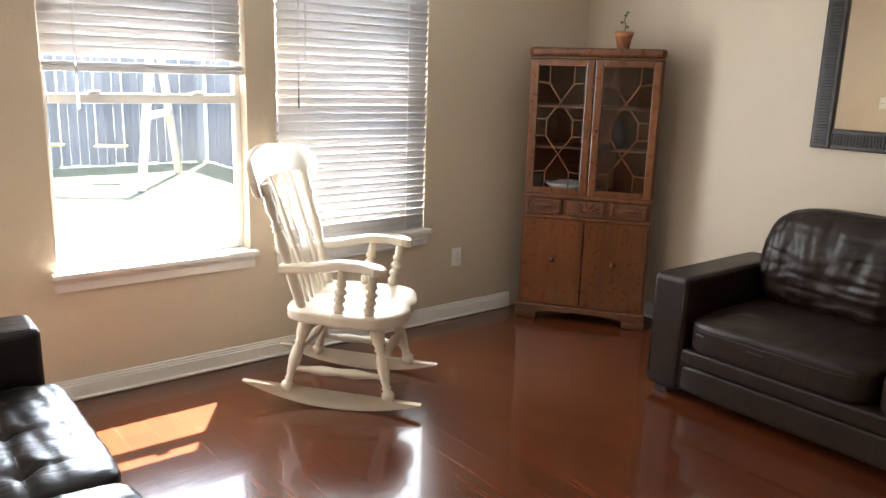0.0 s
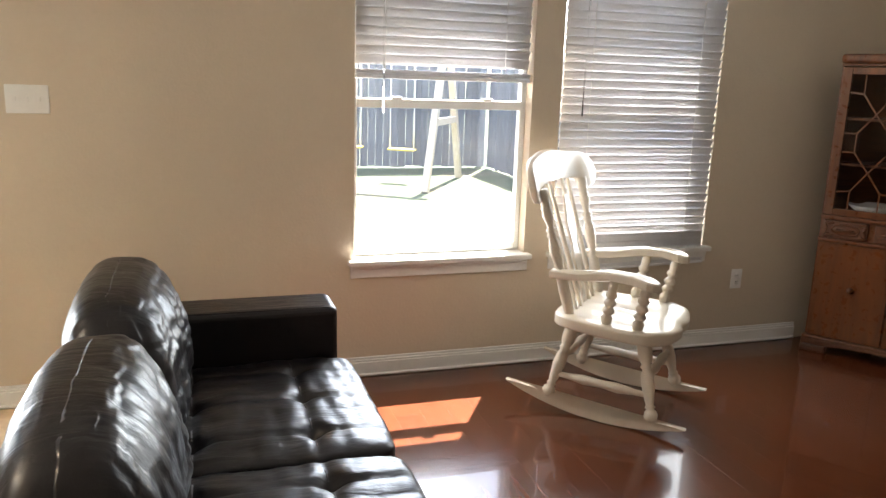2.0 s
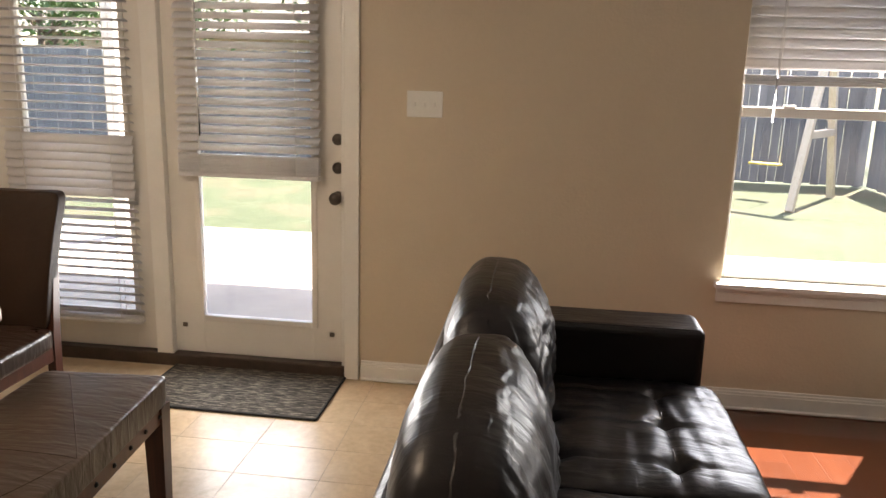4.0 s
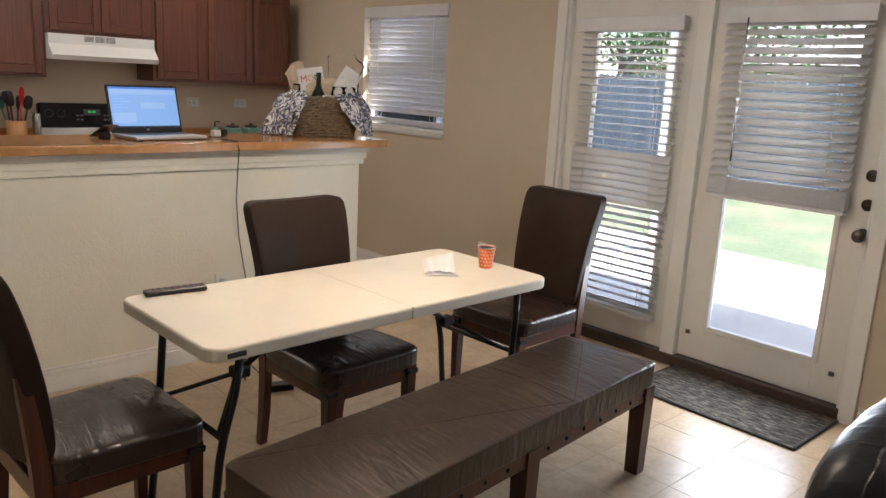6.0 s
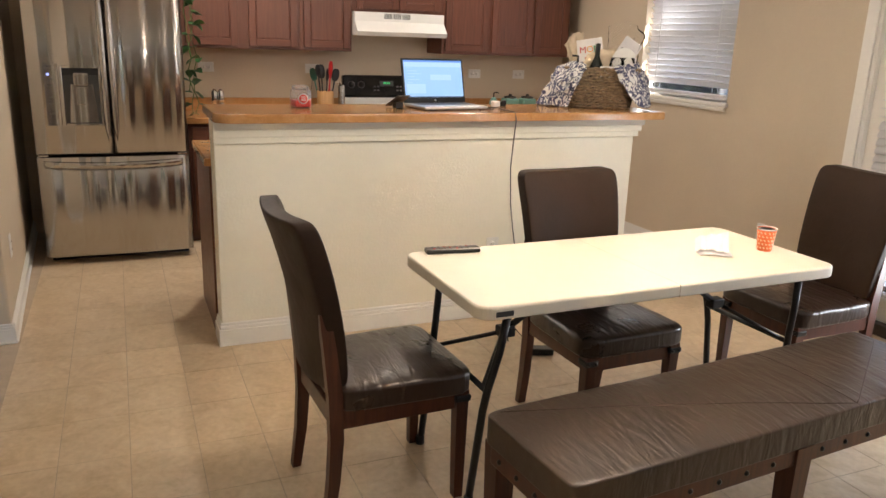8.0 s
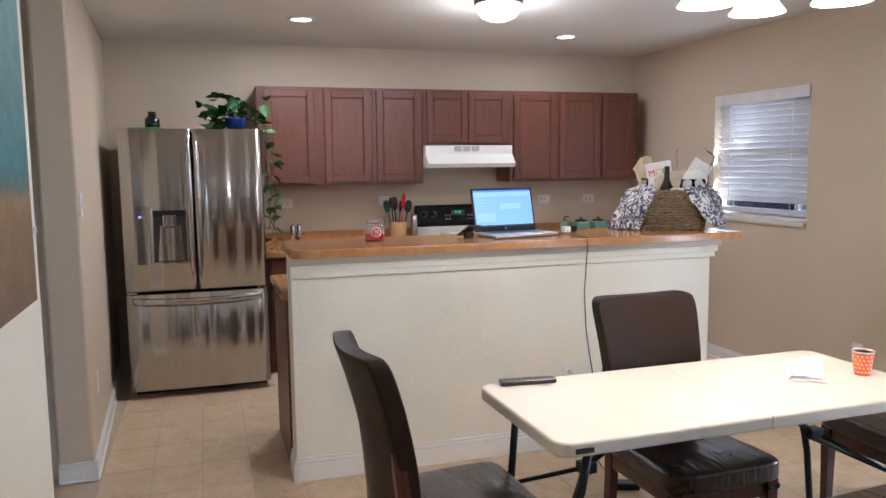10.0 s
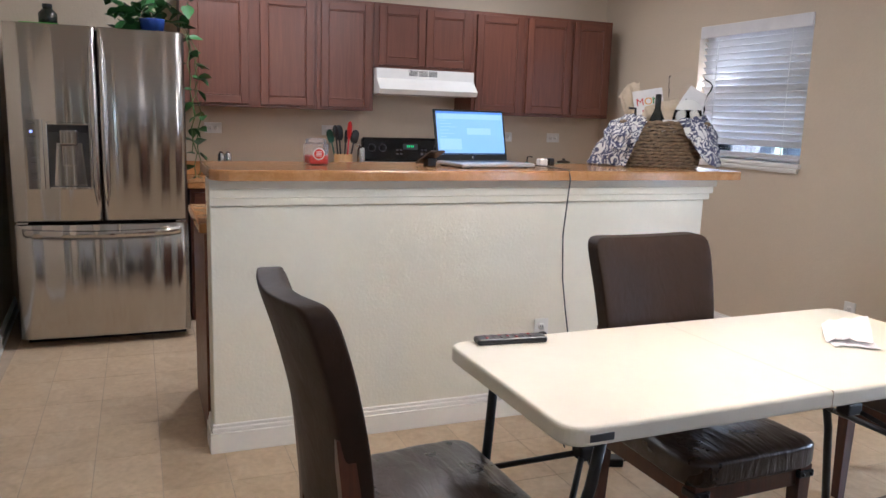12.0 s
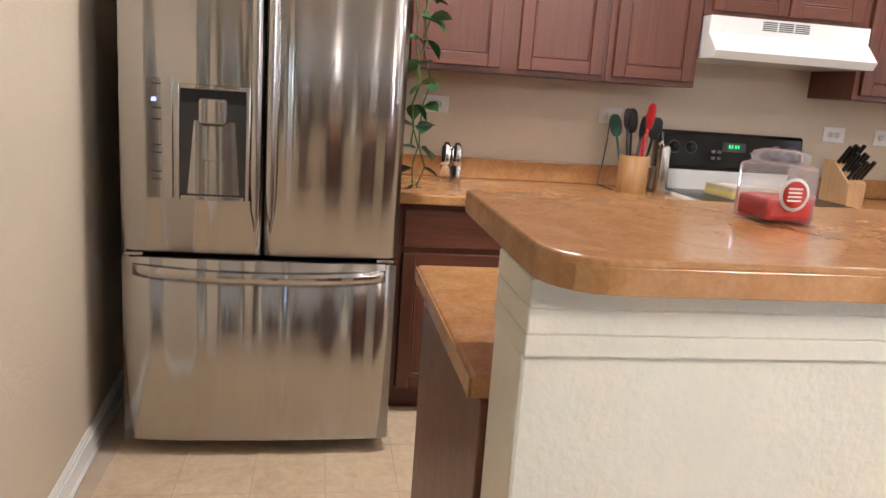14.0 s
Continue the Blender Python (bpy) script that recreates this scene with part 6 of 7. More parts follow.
for i, (x, y, lx, ly, mt, w, hgt) in enumerate(((-0.02, -0.03, -0.03, -0.045, GREEN_P, 0.055, 0.10), (0.0, -0.01, 0.0, -0.02, BLACK, 0.06, 0.11), (0.02, 0.015, 0.03, 0.012, RED, 0.05, 0.12), (0.0, 0.03, 0.0, 0.045, BLACK, 0.06, 0.10), (-0.02, 0.02, -0.02, 0.03, RED, 0.04, 0.09), (0.02, -0.03, 0.02, -0.035, BLACK, 0.05, 0.09), (0.0, 0.0, 0.02, 0.01, BLACK, 0.03, 0.10))):
    a, b = Vector((x, y, 0.02)), Vector((x + lx, y + ly, 0.25 + 0.02 * (i % 3)))
    hd = part("utensil", rod(bmesh.new(), a, b, 0.006), mt, u)
    m2 = along(b - (b - a).normalized() * 0.01, b + (b - a))
    part("utensil_head", puff(bmesh.new(), (0.016, w, hgt), (0, 0, hgt / 2), 5, 2.6, None, m2), mt, hd)
o = thing("steel_shaker", "brushed steel canister beside the range", "canister", pose(-5.78, 1.50, 0.914))
part("body", lathe(bmesh.new(), [(0.028, 0), (0.030, 0.008), (0.028, 0.20), (0.022, 0.215), (0.0, 0.218)], 20), STEEL, o)
part("spout", pipe(bmesh.new(), [(0, 0, 0.20), (0.01, -0.02, 0.235), (0.03, -0.04, 0.225)], 0.006, 8), CHROME, o)
o = thing("cereal_box", "flat printed carton lying on the range", "box", pose(-5.72, 1.88, 0.929, 0, 0, 6))
part("carton", B(-0.10, 0.10, -0.14, 0.14, 0, 0.05, r=0.002), KRAFT, o)
part("printed_band", B(-0.101, 0.101, -0.1405, 0.02, 0.008, 0.03), Mat("yellow_print", (0.75, 0.62, 0.18), 0.5).speckle(0.05).m, o)
part("printed_label", B(-0.06, 0.06, -0.10, 0.10, 0.0501, 0.051), PAPER, o)
k = thing("knife_block", "beech knife block full of black-handled knives", "knife block", pose(-5.80, 2.42, 0.914, 0, 0, 12))
part("block", prism(bmesh.new(), [(-0.085, 0), (0.075, 0), (0.075, 0.10), (-0.03, 0.20), (-0.085, 0.20)], -0.055, 0.055, 0.004, pose(0, 0, 0, 90, 0, 0)), BEECH, k)
for i in range(3):
    for j in range(4):
        x0, z0 = -0.02 + i * 0.034, 0.185 - i * 0.034
        y = -0.038 + j * 0.025
        part("knife", bx(bmesh.new(), -0.008, 0.008, -0.008, 0.008, 0, 0.10 + 0.012 * ((i + j) % 2), r=0.003, mtx=along((x0, y, z0), (x0 + 0.12, y, z0 + 0.17))), BLACK, k)
o = thing("soap_bottle", "teal pump bottle on the counter", "bottle", pose(-5.80, 2.86, 0.914))
part("body", lathe(bmesh.new(), [(0.034, 0), (0.038, 0.01), (0.036, 0.09), (0.02, 0.115), (0.014, 0.12)], 20), TEAL, o)
part("pump", pipe(bmesh.new(), [(0, 0, 0.118), (0, 0, 0.158), (0.0, 0.018, 0.164), (0.0, 0.045, 0.158)], 0.006, 8), BRONZE, o)
for y in (3.02, 3.19):
    o = thing("canister", "square teal canister with a bronze lid", "canister", pose(-5.80, y, 0.914), "canisters")
    part("body", B(-0.062, 0.062, -0.062, 0.062, 0, 0.115, r=0.016, seg=3), TEAL, o)
    part("lid", lathe(bmesh.new(), [(0.052, 0.114), (0.054, 0.128), (0.02, 0.134), (0.012, 0.14), (0.012, 0.15), (0, 0.152)], 22), BRONZE, o)
for y, z in ((0.50, 1.24), (1.33, 1.24), (2.50, 1.22), (2.78, 1.22), (3.22, 1.22)):
    wall_plate(pose(W + 0.001, y, z, 0, 0, 90) @ pose(0, 0, 0, 0, 90, 0), 0.075, 0.118, "outlet", "white outlet above the kitchen counter", "outlet")
part_cord = tagged(part("cable", pipe(bmesh.new(), [(W + 0.012, 1.33, 1.22), (W + 0.03, 1.32, 1.12), (-5.95, 1.28, 1.0), (-5.93, 1.26, 0.93), (-5.90, 1.29, 0.918), (-5.86, 1.31, 0.918)], 0.003, 6), BLACK), "thin black cord hanging from the outlet", "cord")

# on the bar
BZ = 1.147
cd = thing("jar_candle", "red candle in a square glass jar with a round label", "candle", pose(-3.68, 0.715, BZ, 0, 0, 4) @ Matrix.Scale(0.87, 4))
part("wax", B(-0.046, 0.046, -0.046, 0.046, 0.006, 0.046, r=0.008), WAX, cd)
bm = bmesh.new()
bx(bm, -0.051, 0.051, -0.051, 0.051, 0, 0.105, r=0.010, seg=3)
part("jar", bm, JAR, cd, "clear glass jar")
part("lid", lathe(bmesh.new(), [(0.047, 0.104), (0.050, 0.108), (0.050, 0.124), (0.03, 0.130), (0, 0.131)], 24), JAR, cd)
lb = part("label", lathe(bmesh.new(), [(0.030, 0), (0.030, 0.0012), (0, 0.0014)], 28, pose(0.0515, 0.0, 0.055, 0, 90, 0)), PAPER, cd)
part("label_ring", lathe(bmesh.new(), [(0.024, 0.0014), (0.024, 0.002), (0, 0.002)], 28, pose(0.0515, 0.0, 0.055, 0, 90, 0)), WAX, lb)
for i in range(4):
    part("label_line", B(0.0536, 0.0542, -0.014, 0.014, 0.043 + i * 0.007, 0.046 + i * 0.007), PAPER, lb)

lt = thing("laptop", "open silver laptop with a lit screen", "laptop", pose(-3.62, 1.49, BZ, 0, 0, 97) @ Matrix.Diagonal((1.10, 1.0, 1.03, 1.0)))
part("base", B(-0.175, 0.175, -0.12, 0.12, 0.004, 0.020, r=0.005), ALU, lt)
part("keyboard", B(-0.15, 0.15, -0.02, 0.10, 0.0202, 0.0212), GREY_PLASTIC, lt)
part("touchpad", B(-0.05, 0.05, -0.11, -0.035, 0.0202, 0.0208), ALU, lt)
for x in (-0.15, 0.15):
    for y in (-0.1, 0.1):
        part("foot", B(x - 0.012, x + 0.012, y - 0.012, y + 0.012, 0, 0.0042), BLACK, lt)
LID = pose(0, 0.118, 0.018, -14, 0, 0)
lid = part("screen_frame", B(-0.175, 0.175, -0.004, 0.005, 0, 0.235, r=0.003, mtx=LID), BLACK, lt)
part("display", B(-0.165, 0.165, -0.0055, -0.0042, 0.028, 0.225, mtx=LID), SCREEN, lid, "lit blue-white display")
part("title_bar", B(-0.165, 0.165, -0.0062, -0.0056, 0.216, 0.225, mtx=LID), SCREEN_BAR, lid)
part("task_bar", B(-0.165, 0.165, -0.0062, -0.0056, 0.028, 0.034, mtx=LID), SCREEN_DARK, lid)
for x0, x1, z0, z1 in ((-0.16, 0.16, 0.19, 0.213), (-0.02, 0.10, 0.12, 0.15), (-0.155, -0.05, 0.05, 0.10)):
    part("page_block", B(x0, x1, -0.0062, -0.0056, z0, z1, mtx=LID), SCREEN_PALE, lid)
for i in range(9):
    part("text_line", B(-0.15, -0.15 + 0.03 + 0.05 * ((i * 7) % 5) / 4, -0.0066, -0.0063, 0.182 - i * 0.015, 0.185 - i * 0.015, mtx=LID), SCREEN_PALE, lid)
part("badge", lathe(bmesh.new(), [(0.006, 0), (0.006, 0.0006), (0, 0.0006)], 14, LID @ pose(0, -0.0042, 0.014, 90, 0, 0)), CHROME, lid)
o = thing("phone", "smartphone leaning on a small stand", "phone", pose(-3.62, 1.215, BZ, 0, 0, 100))
part("body", bx(bmesh.new(), -0.037, 0.037, -0.075, 0.075, -0.004, 0.004, r=0.003, mtx=pose(0, 0, 0.040, -24, 0, 0)), BRONZE, o)
part("glass", bx(bmesh.new(), -0.034, 0.034, -0.071, 0.071, 0.0042, 0.005, mtx=pose(0, 0, 0.040, -24, 0, 0)), BLACK, o)
part("stand", prism(bmesh.new(), [(-0.02, -0.02), (0.02, -0.02), (0.02, 0.02), (-0.02, 0.02)], 0.0, 0.036, 0.004), BLACK, o)
o = thing("charger", "small white and black power adapters", "charger", pose(-3.72, 1.84, BZ))
part("adapter", B(-0.02, 0.02, -0.025, 0.02, 0, 0.032, r=0.006), WHITE, o)
part("plug", B(-0.015, 0.015, 0.03, 0.06, 0, 0.036, r=0.006), BLACK, o)
cord = [(-3.62, 1.72, 1.153), (-3.58, 1.79, 1.152), (-3.5, 1.77, 1.152), (-3.42, 1.77, 1.152), (-3.352, 1.77, 1.151), (-3.334, 1.77, 1.117), (-3.36, 1.775, 1.0), (-3.395, 1.785, 0.85), (-3.41, 1.805, 0.65), (-3.412, 1.83, 0.5), (-3.416, 1.855, 0.38), (-3.41, 1.86, 0.25), (-3.37, 1.84, 0.1), (-3.26, 1.74, 0.006), (-3.04, 1.64, 0.006)]
tagged(part("cable", pipe(bmesh.new(), cord, 0.0032, 6), GREY_PLASTIC), "thin dark laptop cord hanging over the half wall", "cord")
o = thing("power_strip", "black power brick on the floor under the table", "power brick", pose(-2.86, 1.72, 0.0, 0, 0, 70))
part("brick", B(-0.07, 0.07, -0.03, 0.03, 0, 0.034, r=0.006), BLACK, o)
part("cord", pipe(bmesh.new(), [(0.07, 0, 0.015), (0.15, 0.04, 0.006), (0.30, 0.02, 0.006), (0.36, 0.12, 0.006), (0.22, 0.25, 0.006)], 0.0035, 6), BLACK, o)
o = thing("wall_plug", "black plug in the half-wall outlet", "plug", pose(PX + 0.0105, 1.72, 0.385))
part("body", B(0, 0.028, -0.015, 0.015, -0.018, 0.014, r=0.005), BLACK, o)
part("cord", pipe(bmesh.new(), [(0.03, 0.0, 0.0), (0.045, 0.01, -0.01), (0.05, 0.03, -0.10), (0.04, 0.045, -0.24), (0.10, 0.06, -0.375), (0.35, 0.02, -0.378)], 0.003, 6), BLACK, o)

# gift basket
BK = pose(-3.70, 2.52, BZ, 0, 0, 58) @ Matrix.Scale(1.16, 4)
b = thing("gift_basket", "woven seagrass basket filled with bottles and gifts", "basket", BK)
rows = 14
for i in range(rows):
    f0 = i / (rows - 1)
    hw, hd, z = 0.146 + 0.034 * f0, 0.105 + 0.022 * f0, 0.008 + i * 0.0142
    pts = []
    for a in range(97):
        t = a * math.tau / 96
        cx, sx = math.cos(t), math.sin(t)
        k = (abs(cx) ** 6 + abs(sx) ** 6) ** (-1 / 6) * (1 + 0.022 * math.sin(a * math.pi / 2 + math.pi * (i % 2)))
        pts.append((hw * cx * k, hd * sx * k, z + 0.0028 * math.sin(a * math.pi / 2 + i * 1.9)))
    part("woven_band", pipe(bmesh.new(), pts, 0.0085, 5), STRAW, b)
part("basket_floor", B(-0.145, 0.145, -0.10, 0.10, 0.002, 0.012), STRAW, b)


def drape(tops, bottoms, seed, swell=0.03, fold=0.012, count=4.0, thick=0.004, n=26):
    """A cloth that hangs from a line of points down to another, in soft folds."""
    def at(line, f):
        k = min(int(f * (len(line) - 1)), len(line) - 2)
        return Vector(line[k]).lerp(Vector(line[k + 1]), f * (len(line) - 1) - k)

    bm = bmesh.new()
    sheets = []
    for off in (0.0, thick):
        grid = []
        for i in range(n + 1):
            f = i / n
            way = at(bottoms, min(1, f + 0.05)) - at(bottoms, max(0, f - 0.05))
            out = Vector((way.y, -way.x, 0)).normalized()
            row = []
            for j in range(n + 1):
                v = j / n
                p = at(tops, f).lerp(at(bottoms, f), v)
                d = swell * math.sin(min(1, v * 1.15) * math.pi * 0.85) + fold * (0.25 + v) * math.sin(f * count * math.tau + seed + 1.2 * v)
                d += 0.016 * noise.noise(Vector((f * 5 + seed, v * 4, 0))) + 0.006 * noise.noise(Vector((f * 15, v * 13 + seed, 0)))
                p = p + out * (d - off)
                p.z = max(p.z + 0.012 * noise.noise(Vector((f * 6, seed, v * 3))), 0.003 + (thick - off))
                row.append(bm.verts.new(p))
            grid.append(row)
        sheets.append(grid)
    for g, flip in ((sheets[0], 0), (sheets[1], 1)):
        for i in range(n):
            for j in range(n):
                q = (g[i][j], g[i + 1][j], g[i + 1][j + 1], g[i][j + 1])
                bm.faces.new(q[::-1] if flip else q).smooth = True
    a, b = sheets
    for i in range(n):
        bm.faces.new((a[i][0], b[i][0], b[i + 1][0], a[i + 1][0])), bm.faces.new((a[i][n], a[i + 1][n], b[i + 1][n], b[i][n]))
        bm.faces.new((a[0][i], a[0][i + 1], b[0][i + 1], b[0][i])), bm.faces.new((a[n][i], b[n][i], b[n][i + 1], a[n][i + 1]))
    return bm


o = thing("scarf", "blue and white printed scarf draped over the basket's end", "scarf", BK)
part("drape", drape([(-0.185, 0.10, 0.20), (-0.17, -0.02, 0.215), (-0.15, -0.11, 0.21), (-0.075, -0.125, 0.20)], [(-0.25, 0.12, 0.004), (-0.315, -0.02, 0.004), (-0.265, -0.135, 0.004), (-0.155, -0.165, 0.004)], 1.0), CLOTH, o)
part("drape", drape([(-0.17, 0.04, 0.215), (-0.14, -0.08, 0.225), (-0.08, -0.11, 0.215)], [(-0.235, -0.03, 0.11), (-0.20, -0.155, 0.07), (-0.115, -0.165, 0.11)], 2.4, 0.05, 0.010, 3.0), CLOTH, o)
o = thing("tea_towel", "blue and white printed cloth draped over the basket's edge", "cloth", BK)
part("drape", drape([(0.05, -0.125, 0.205), (0.13, -0.115, 0.225), (0.175, -0.03, 0.23), (0.185, 0.09, 0.20)], [(0.125, -0.155, 0.09), (0.185, -0.165, 0.02), (0.235, -0.03, 0.006), (0.225, 0.11, 0.05)], 5.0, 0.03, 0.010, 3.0), CLOTH, o)
o = thing("cellophane_wrap", "clear crumpled cellophane standing behind the gifts", "wrapping", BK)
part("film", drape([(0.02, 0.085, 0.40), (0.09, 0.08, 0.435), (0.16, 0.07, 0.41), (0.20, 0.04, 0.36)], [(0.02, 0.09, 0.16), (0.09, 0.10, 0.16), (0.14, 0.09, 0.16), (0.165, 0.05, 0.18)], 4.0, 0.02, 0.016, 2.0, 0.0015, 16), CELLO, o)
part("film", drape([(-0.20, 0.06, 0.30), (-0.16, 0.07, 0.36), (-0.11, 0.08, 0.37)], [(-0.155, 0.06, 0.16), (-0.13, 0.07, 0.16), (-0.09, 0.08, 0.16)], 7.0, 0.02, 0.014, 2.0, 0.0015, 14), KRAFT, o, "beige wrapping paper")


def in_basket(name, label, category, x, y, z, rx=0, ry=0, rz=0):
    return thing(name, label, category, BK @ pose(x, y, z, rx, ry, rz))


o = in_basket("wine_bottle", "dark wine bottle standing in the gift basket", "bottle", -0.03, -0.03, 0.014)
part("glass", lathe(bmesh.new(), [(0.034, 0), (0.036, 0.01), (0.036, 0.185), (0.018, 0.225), (0.013, 0.24), (0.013, 0.30), (0.0, 0.302)], 20), BOTTLE, o)
o = in_basket("gift_card", "cream card with coloured lettering in the basket", "card", -0.05, 0.02, 0.185, -8, -10, 0)
part("card", B(-0.065, 0.065, -0.0015, 0.0015, 0, 0.155), PAPER, o)
for txt, x, col in (("M", -0.036, (0.6, 0.03, 0.03)), ("O", 0.0, (0.75, 0.35, 0.05)), ("M", 0.034, (0.03, 0.3, 0.08))):
    cu = bpy.data.curves.new("letter", "FONT")
    cu.body, cu.size, cu.extrude, cu.align_x = txt, 0.045, 0.0006, "CENTER"
    ob = new("letter", cu)
    ob.parent = o
    ob.matrix_basis = pose(x, -0.0012, 0.088, 90, 0, 0)
    cu.materials.append(Mat("letter_ink", col, 0.6).m)
part("printed_line", B(-0.03, 0.05, -0.0026, -0.0016, 0.055, 0.066), RED, o)
o = in_basket("tag_card", "white card with a dark picture in the basket", "card", 0.08, 0.03, 0.215, -6, 32, 0)
part("card", B(-0.05, 0.05, -0.0015, 0.0015, 0, 0.14), PAPER, o)
part("picture", B(-0.034, 0.034, -0.0024, -0.0016, 0.03, 0.08), GREY_PLASTIC, o)
o = in_basket("lotion_bottle", "white pump bottle in the gift basket", "bottle", -0.125, -0.04, 0.10)
part("body", lathe(bmesh.new(), [(0.026, 0), (0.028, 0.01), (0.028, 0.10), (0.012, 0.12)], 18), WHITE, o)
part("pump", pipe(bmesh.new(), [(0, 0, 0.118), (0, 0, 0.15), (-0.03, 0, 0.152)], 0.006, 8), BLACK, o)
for x, y in ((0.07, -0.05), (0.125, -0.03)):
    o = in_basket("wine_glass", "clear stemless glass in the gift basket", "glass", x, y, 0.165)
    part("bowl", lathe(bmesh.new(), [(0.022, 0), (0.036, 0.02), (0.038, 0.05), (0.031, 0.085), (0.0295, 0.085), (0.036, 0.05), (0.034, 0.021), (0, 0.004)], 20), CELLO, o)
o = in_basket("white_plate", "white round dish standing in the basket", "plate", 0.105, 0.0, 0.235, 78, 0, 8)
part("disc", lathe(bmesh.new(), [(0.03, 0), (0.062, 0.010), (0.060, 0.012), (0.0, 0.004)], 26), ENAMEL, o)
o = in_basket("tissue_paper", "crumpled cream tissue paper in the basket", "tissue", 0.0, 0.05, 0.16)
part("tissue", puff(bmesh.new(), (0.26, 0.12, 0.15), (0, 0, 0.05), 12, 2.4, lambda u, q: q * (1 + 0.35 * noise.noise(q * 22) + 0.15 * noise.noise(q * 60))), KRAFT, o)
o = in_basket("label_jar", "pale labelled jar at the front of the basket", "jar", 0.025, -0.075, 0.15)
part("jar", lathe(bmesh.new(), [(0.036, 0), (0.037, 0.05), (0.034, 0.055), (0, 0.056)], 20), PAPER, o)


# ---- ceiling lights ----
ch = thing("chandelier", "bronze chandelier with five lit bell glass shades", "chandelier", pose(-1.79, 1.60, CEIL))
part("canopy", lathe(bmesh.new(), [(0.065, -0.0005), (0.06, -0.02), (0.02, -0.03), (0.0, -0.03)], 20), BRONZE, ch)
part("stem", rod(bmesh.new(), (0, 0, -0.03), (0, 0, -0.30), 0.008), BRONZE, ch)
part("hub", lathe(bmesh.new(), [(0.0, -0.42), (0.015, -0.41), (0.03, -0.37), (0.02, -0.33), (0.03, -0.31), (0.01, -0.29)], 18), BRONZE, ch)
for k in range(5):
    a = radians(87 + 72 * k)
    ux, uy = math.cos(a), math.sin(a)
    arm = part("arm", pipe(bmesh.new(), [(ux * r0, uy * r0, z) for r0, z in ((0.02, -0.37), (0.08, -0.41), (0.15, -0.38), (0.20, -0.33), (0.22, -0.345))], 0.006, 8), BRONZE, ch)
    part("shade", lathe(bmesh.new(), [(0.025, -0.345), (0.04, -0.36), (0.055, -0.40), (0.07, -0.435), (0.09, -0.46), (0.087, -0.46), (0.066, -0.433), (0.05, -0.398), (0.03, -0.36)], 26, Matrix.Translation((ux * 0.22, uy * 0.22, 0))), SHADE, arm, "lit frosted bell glass")
    bulb(-1.79 + ux * 0.22, 1.60 + uy * 0.22, CEIL - 0.475, 0.80, 0.045)
dm = thing("dome_light", "lit flush dome light on the kitchen ceiling", "ceiling light", pose(-4.10, 1.58, CEIL))
part("ring", lathe(bmesh.new(), [(0.145, -0.0005), (0.145, -0.018), (0.13, -0.024)], 28), BRONZE, dm)
part("dome", lathe(bmesh.new(), [(0.135, -0.02), (0.128, -0.06), (0.10, -0.095), (0.05, -0.115), (0.0, -0.12)], 28), SHADE_DOME, dm, "lit frosted dome")
bulb(-4.10, 1.58, CEIL - 0.19, 1.4, 0.09)
for x, y, watts in ((-4.93, 0.53, 1.9), (-5.15, 2.54, 0.8)):
    o = thing("recessed_light", "lit recessed can light in the ceiling", "ceiling light", pose(x, y, CEIL), "recessed lights")
    part("trim_ring", lathe(bmesh.new(), [(0.066, -0.0005), (0.095, -0.001), (0.095, -0.006), (0.068, -0.010), (0.066, -0.001)], 26), WHITE, o)
    part("lamp_face", lathe(bmesh.new(), [(0.065, -0.002), (0.065, -0.004), (0.0, -0.005)], 22), CAN, o)
    can_light(x, y, CEIL - 0.014, watts, 0.12)


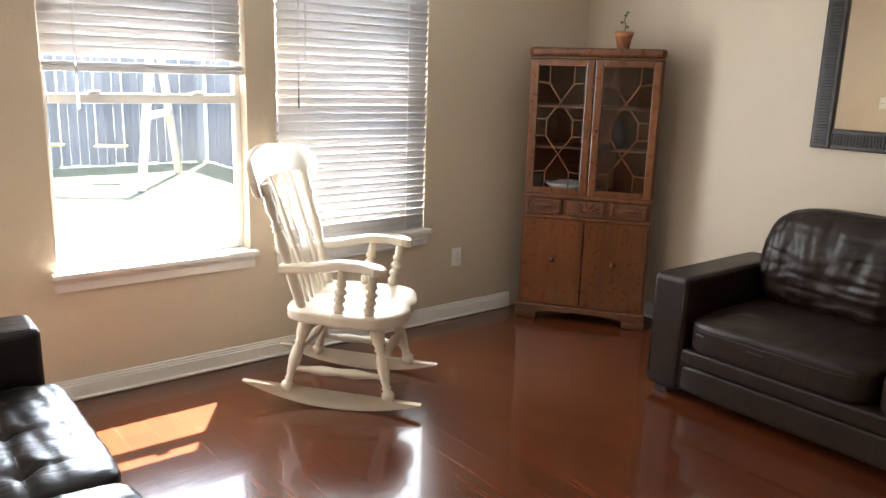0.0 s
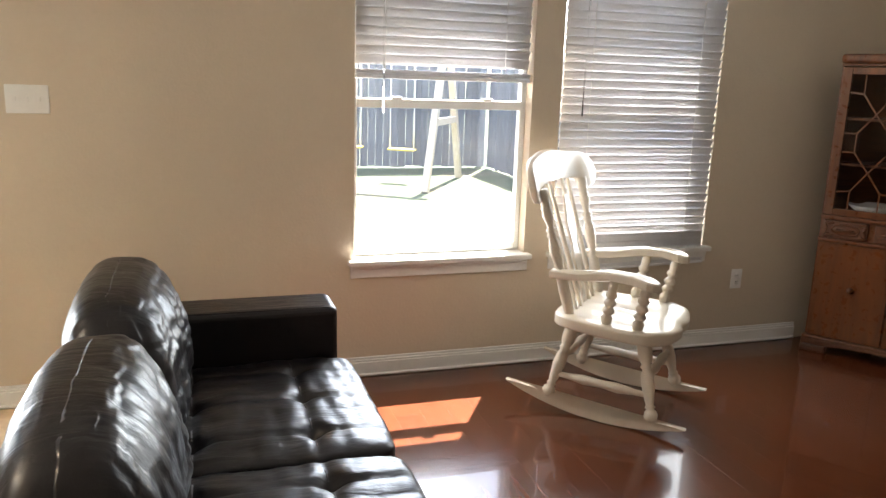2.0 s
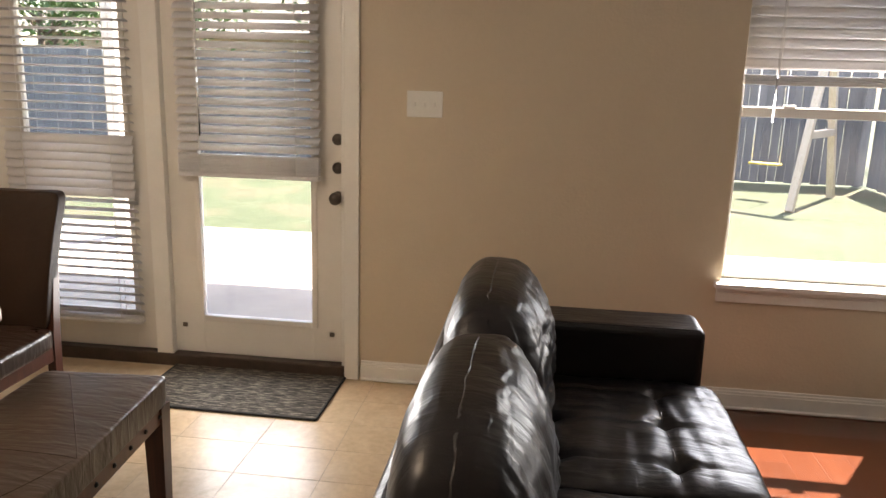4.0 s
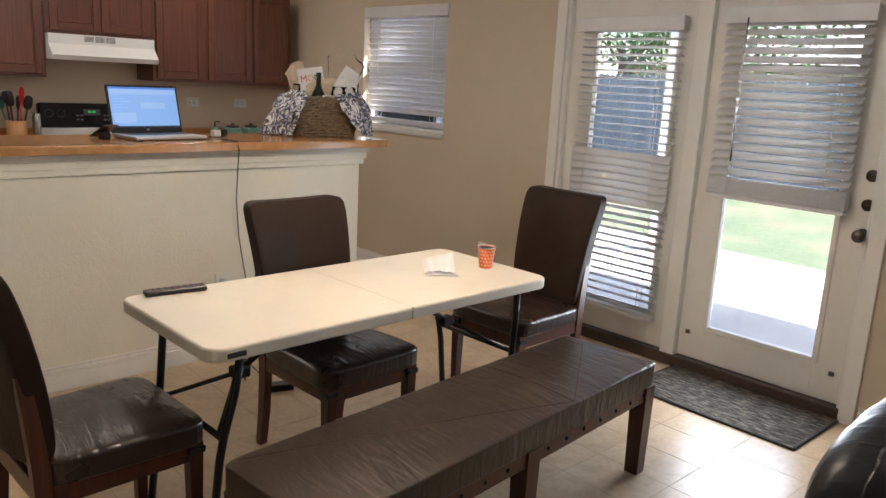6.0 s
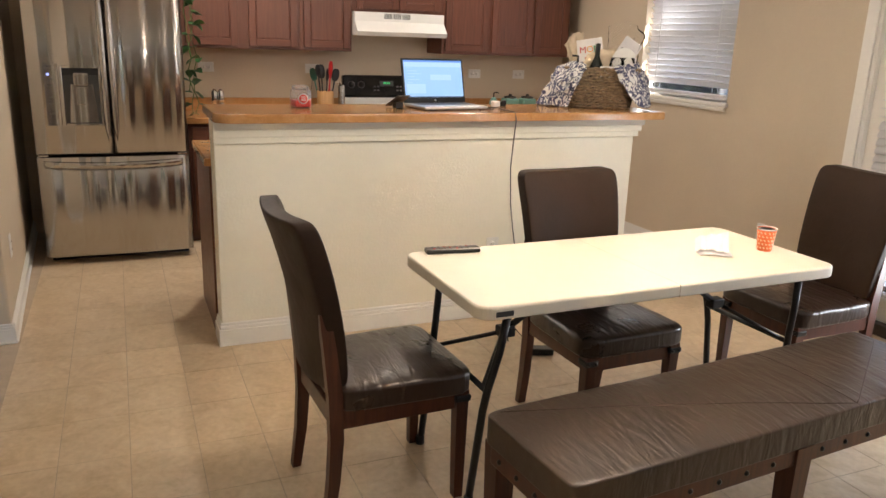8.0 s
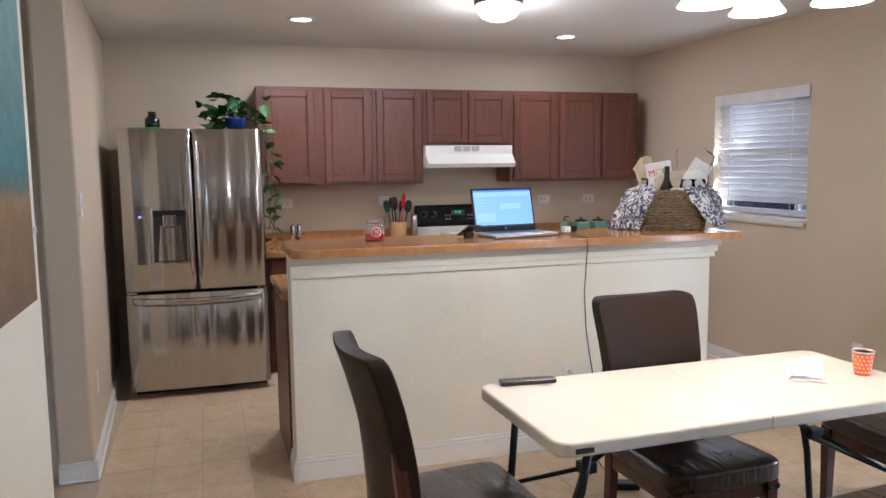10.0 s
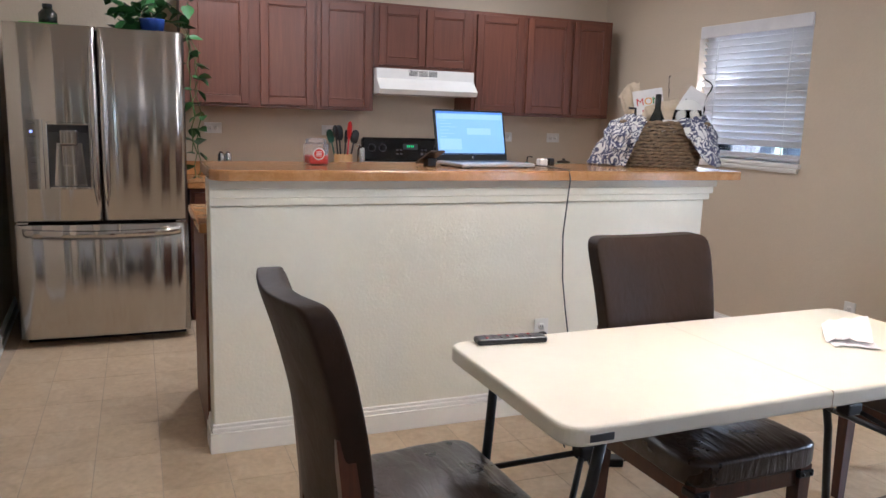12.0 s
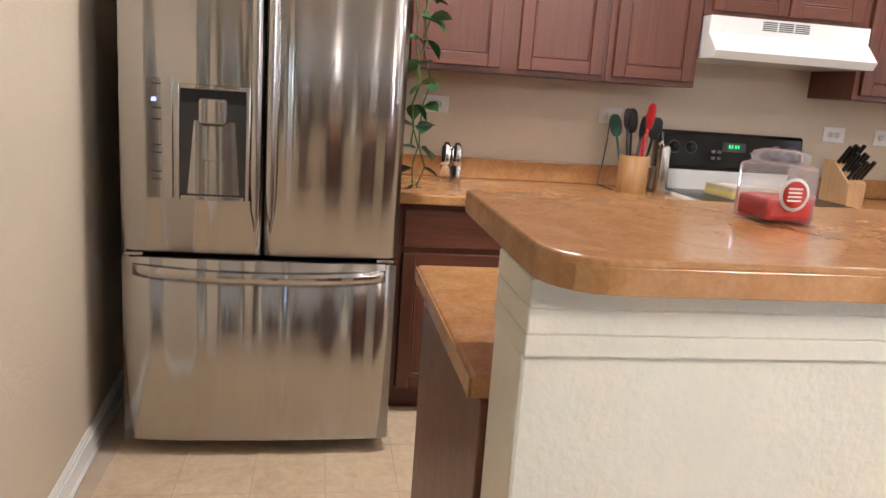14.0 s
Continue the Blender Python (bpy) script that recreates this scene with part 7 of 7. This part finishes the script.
# ---- floor pieces, last ----
FX0 = -0.16  # the seam between tiles and planks
def piece(name, sx, sy, sz, bevel, material):
    bm = bmesh.new()
    lo = [bm.verts.new((x * sx / 2, y * sy / 2, -sz)) for x, y in ((-1, -1), (1, -1), (1, 1), (-1, 1))]
    mi = [bm.verts.new((x * sx / 2, y * sy / 2, -bevel)) for x, y in ((-1, -1), (1, -1), (1, 1), (-1, 1))]
    hi = [bm.verts.new((x * (sx / 2 - bevel), y * (sy / 2 - bevel), 0)) for x, y in ((-1, -1), (1, -1), (1, 1), (-1, 1))]
    bm.faces.new(hi)
    for a, b in ((lo, mi), (mi, hi)):
        for i in range(4):
            bm.faces.new((a[i], a[(i + 1) % 4], b[(i + 1) % 4], b[i]))
    me = bpy.data.meshes.new(name)
    bm.to_mesh(me)
    bm.free()
    me.materials.append(material)
    return me


fl = thing("floor_living", "glossy red-brown cherry laminate plank floor", "floor", kind="structure")
PW, PL = 0.127, 1.21
rnd = random.Random(5)
nx = int((E - FX0) / PW) + 1
cache = {}
for i in range(nx):
    x = FX0 + PW * (i + 0.5)
    y = -1.75 - rnd.uniform(0, PL)
    while y < N:
        y0, y1 = max(y, -1.75), min(y + PL, N)
        n = round(y1 - y0, 3)
        if n > 0.02:
            me = cache.setdefault(n, None) or piece("plank", PW - 0.0003, n - 0.0003, 0.002, 0.0003, PLANK)
            cache[n] = me
            ob = new("plank", me)
            ob.parent = fl
            ob.matrix_basis = Matrix.Translation((x, (y0 + y1) / 2, 0))
        y += PL
ft = thing("floor_tiles", "beige mottled vinyl tile floor", "floor", kind="structure")
TX, TY = 0.335, 0.24
me = piece("tile", TX - 0.0034, TY - 0.0034, 0.002, 0.0004, TILE)
rest = bmesh.new()
count = 0
for i in range(18):
    for j in range(19):
        x, y = FX0 - TX * (i + 0.5), N - TY * (j + 0.5) - 0.02
        if y - TY / 2 < -0.9 or x - TX / 2 < -6.2:
            continue
        if count < 298:
            ob = new("tile", me)
            ob.parent = ft
            ob.matrix_basis = Matrix.Translation((x, y, 0))
            count += 1
        else:
            bx(rest, x - TX / 2 + 0.0012, x + TX / 2 - 0.0012, y - TY / 2 + 0.0012, y + TY / 2 - 0.0012, -0.003, 0.0)
for i in range(14):
    for j in range(6):
        x, y = FX0 - TX * (i + 0.5), N - TY * (j + 19.5) - 0.02
        bx(rest, x - TX / 2 + 0.0012, x + TX / 2 - 0.0012, y - TY / 2 + 0.0012, y + TY / 2 - 0.0012, -0.003, 0.0)
tagged(part("tile_field", rest, TILE, ft), kind="stuff")
tagged(part("trim", B(FX0 - 0.02, FX0 + 0.02, -0.9, N, 0.001, 0.006, r=0.002), WALNUT_DARK), "dark strip where planks meet tiles", "trim", kind="structure")
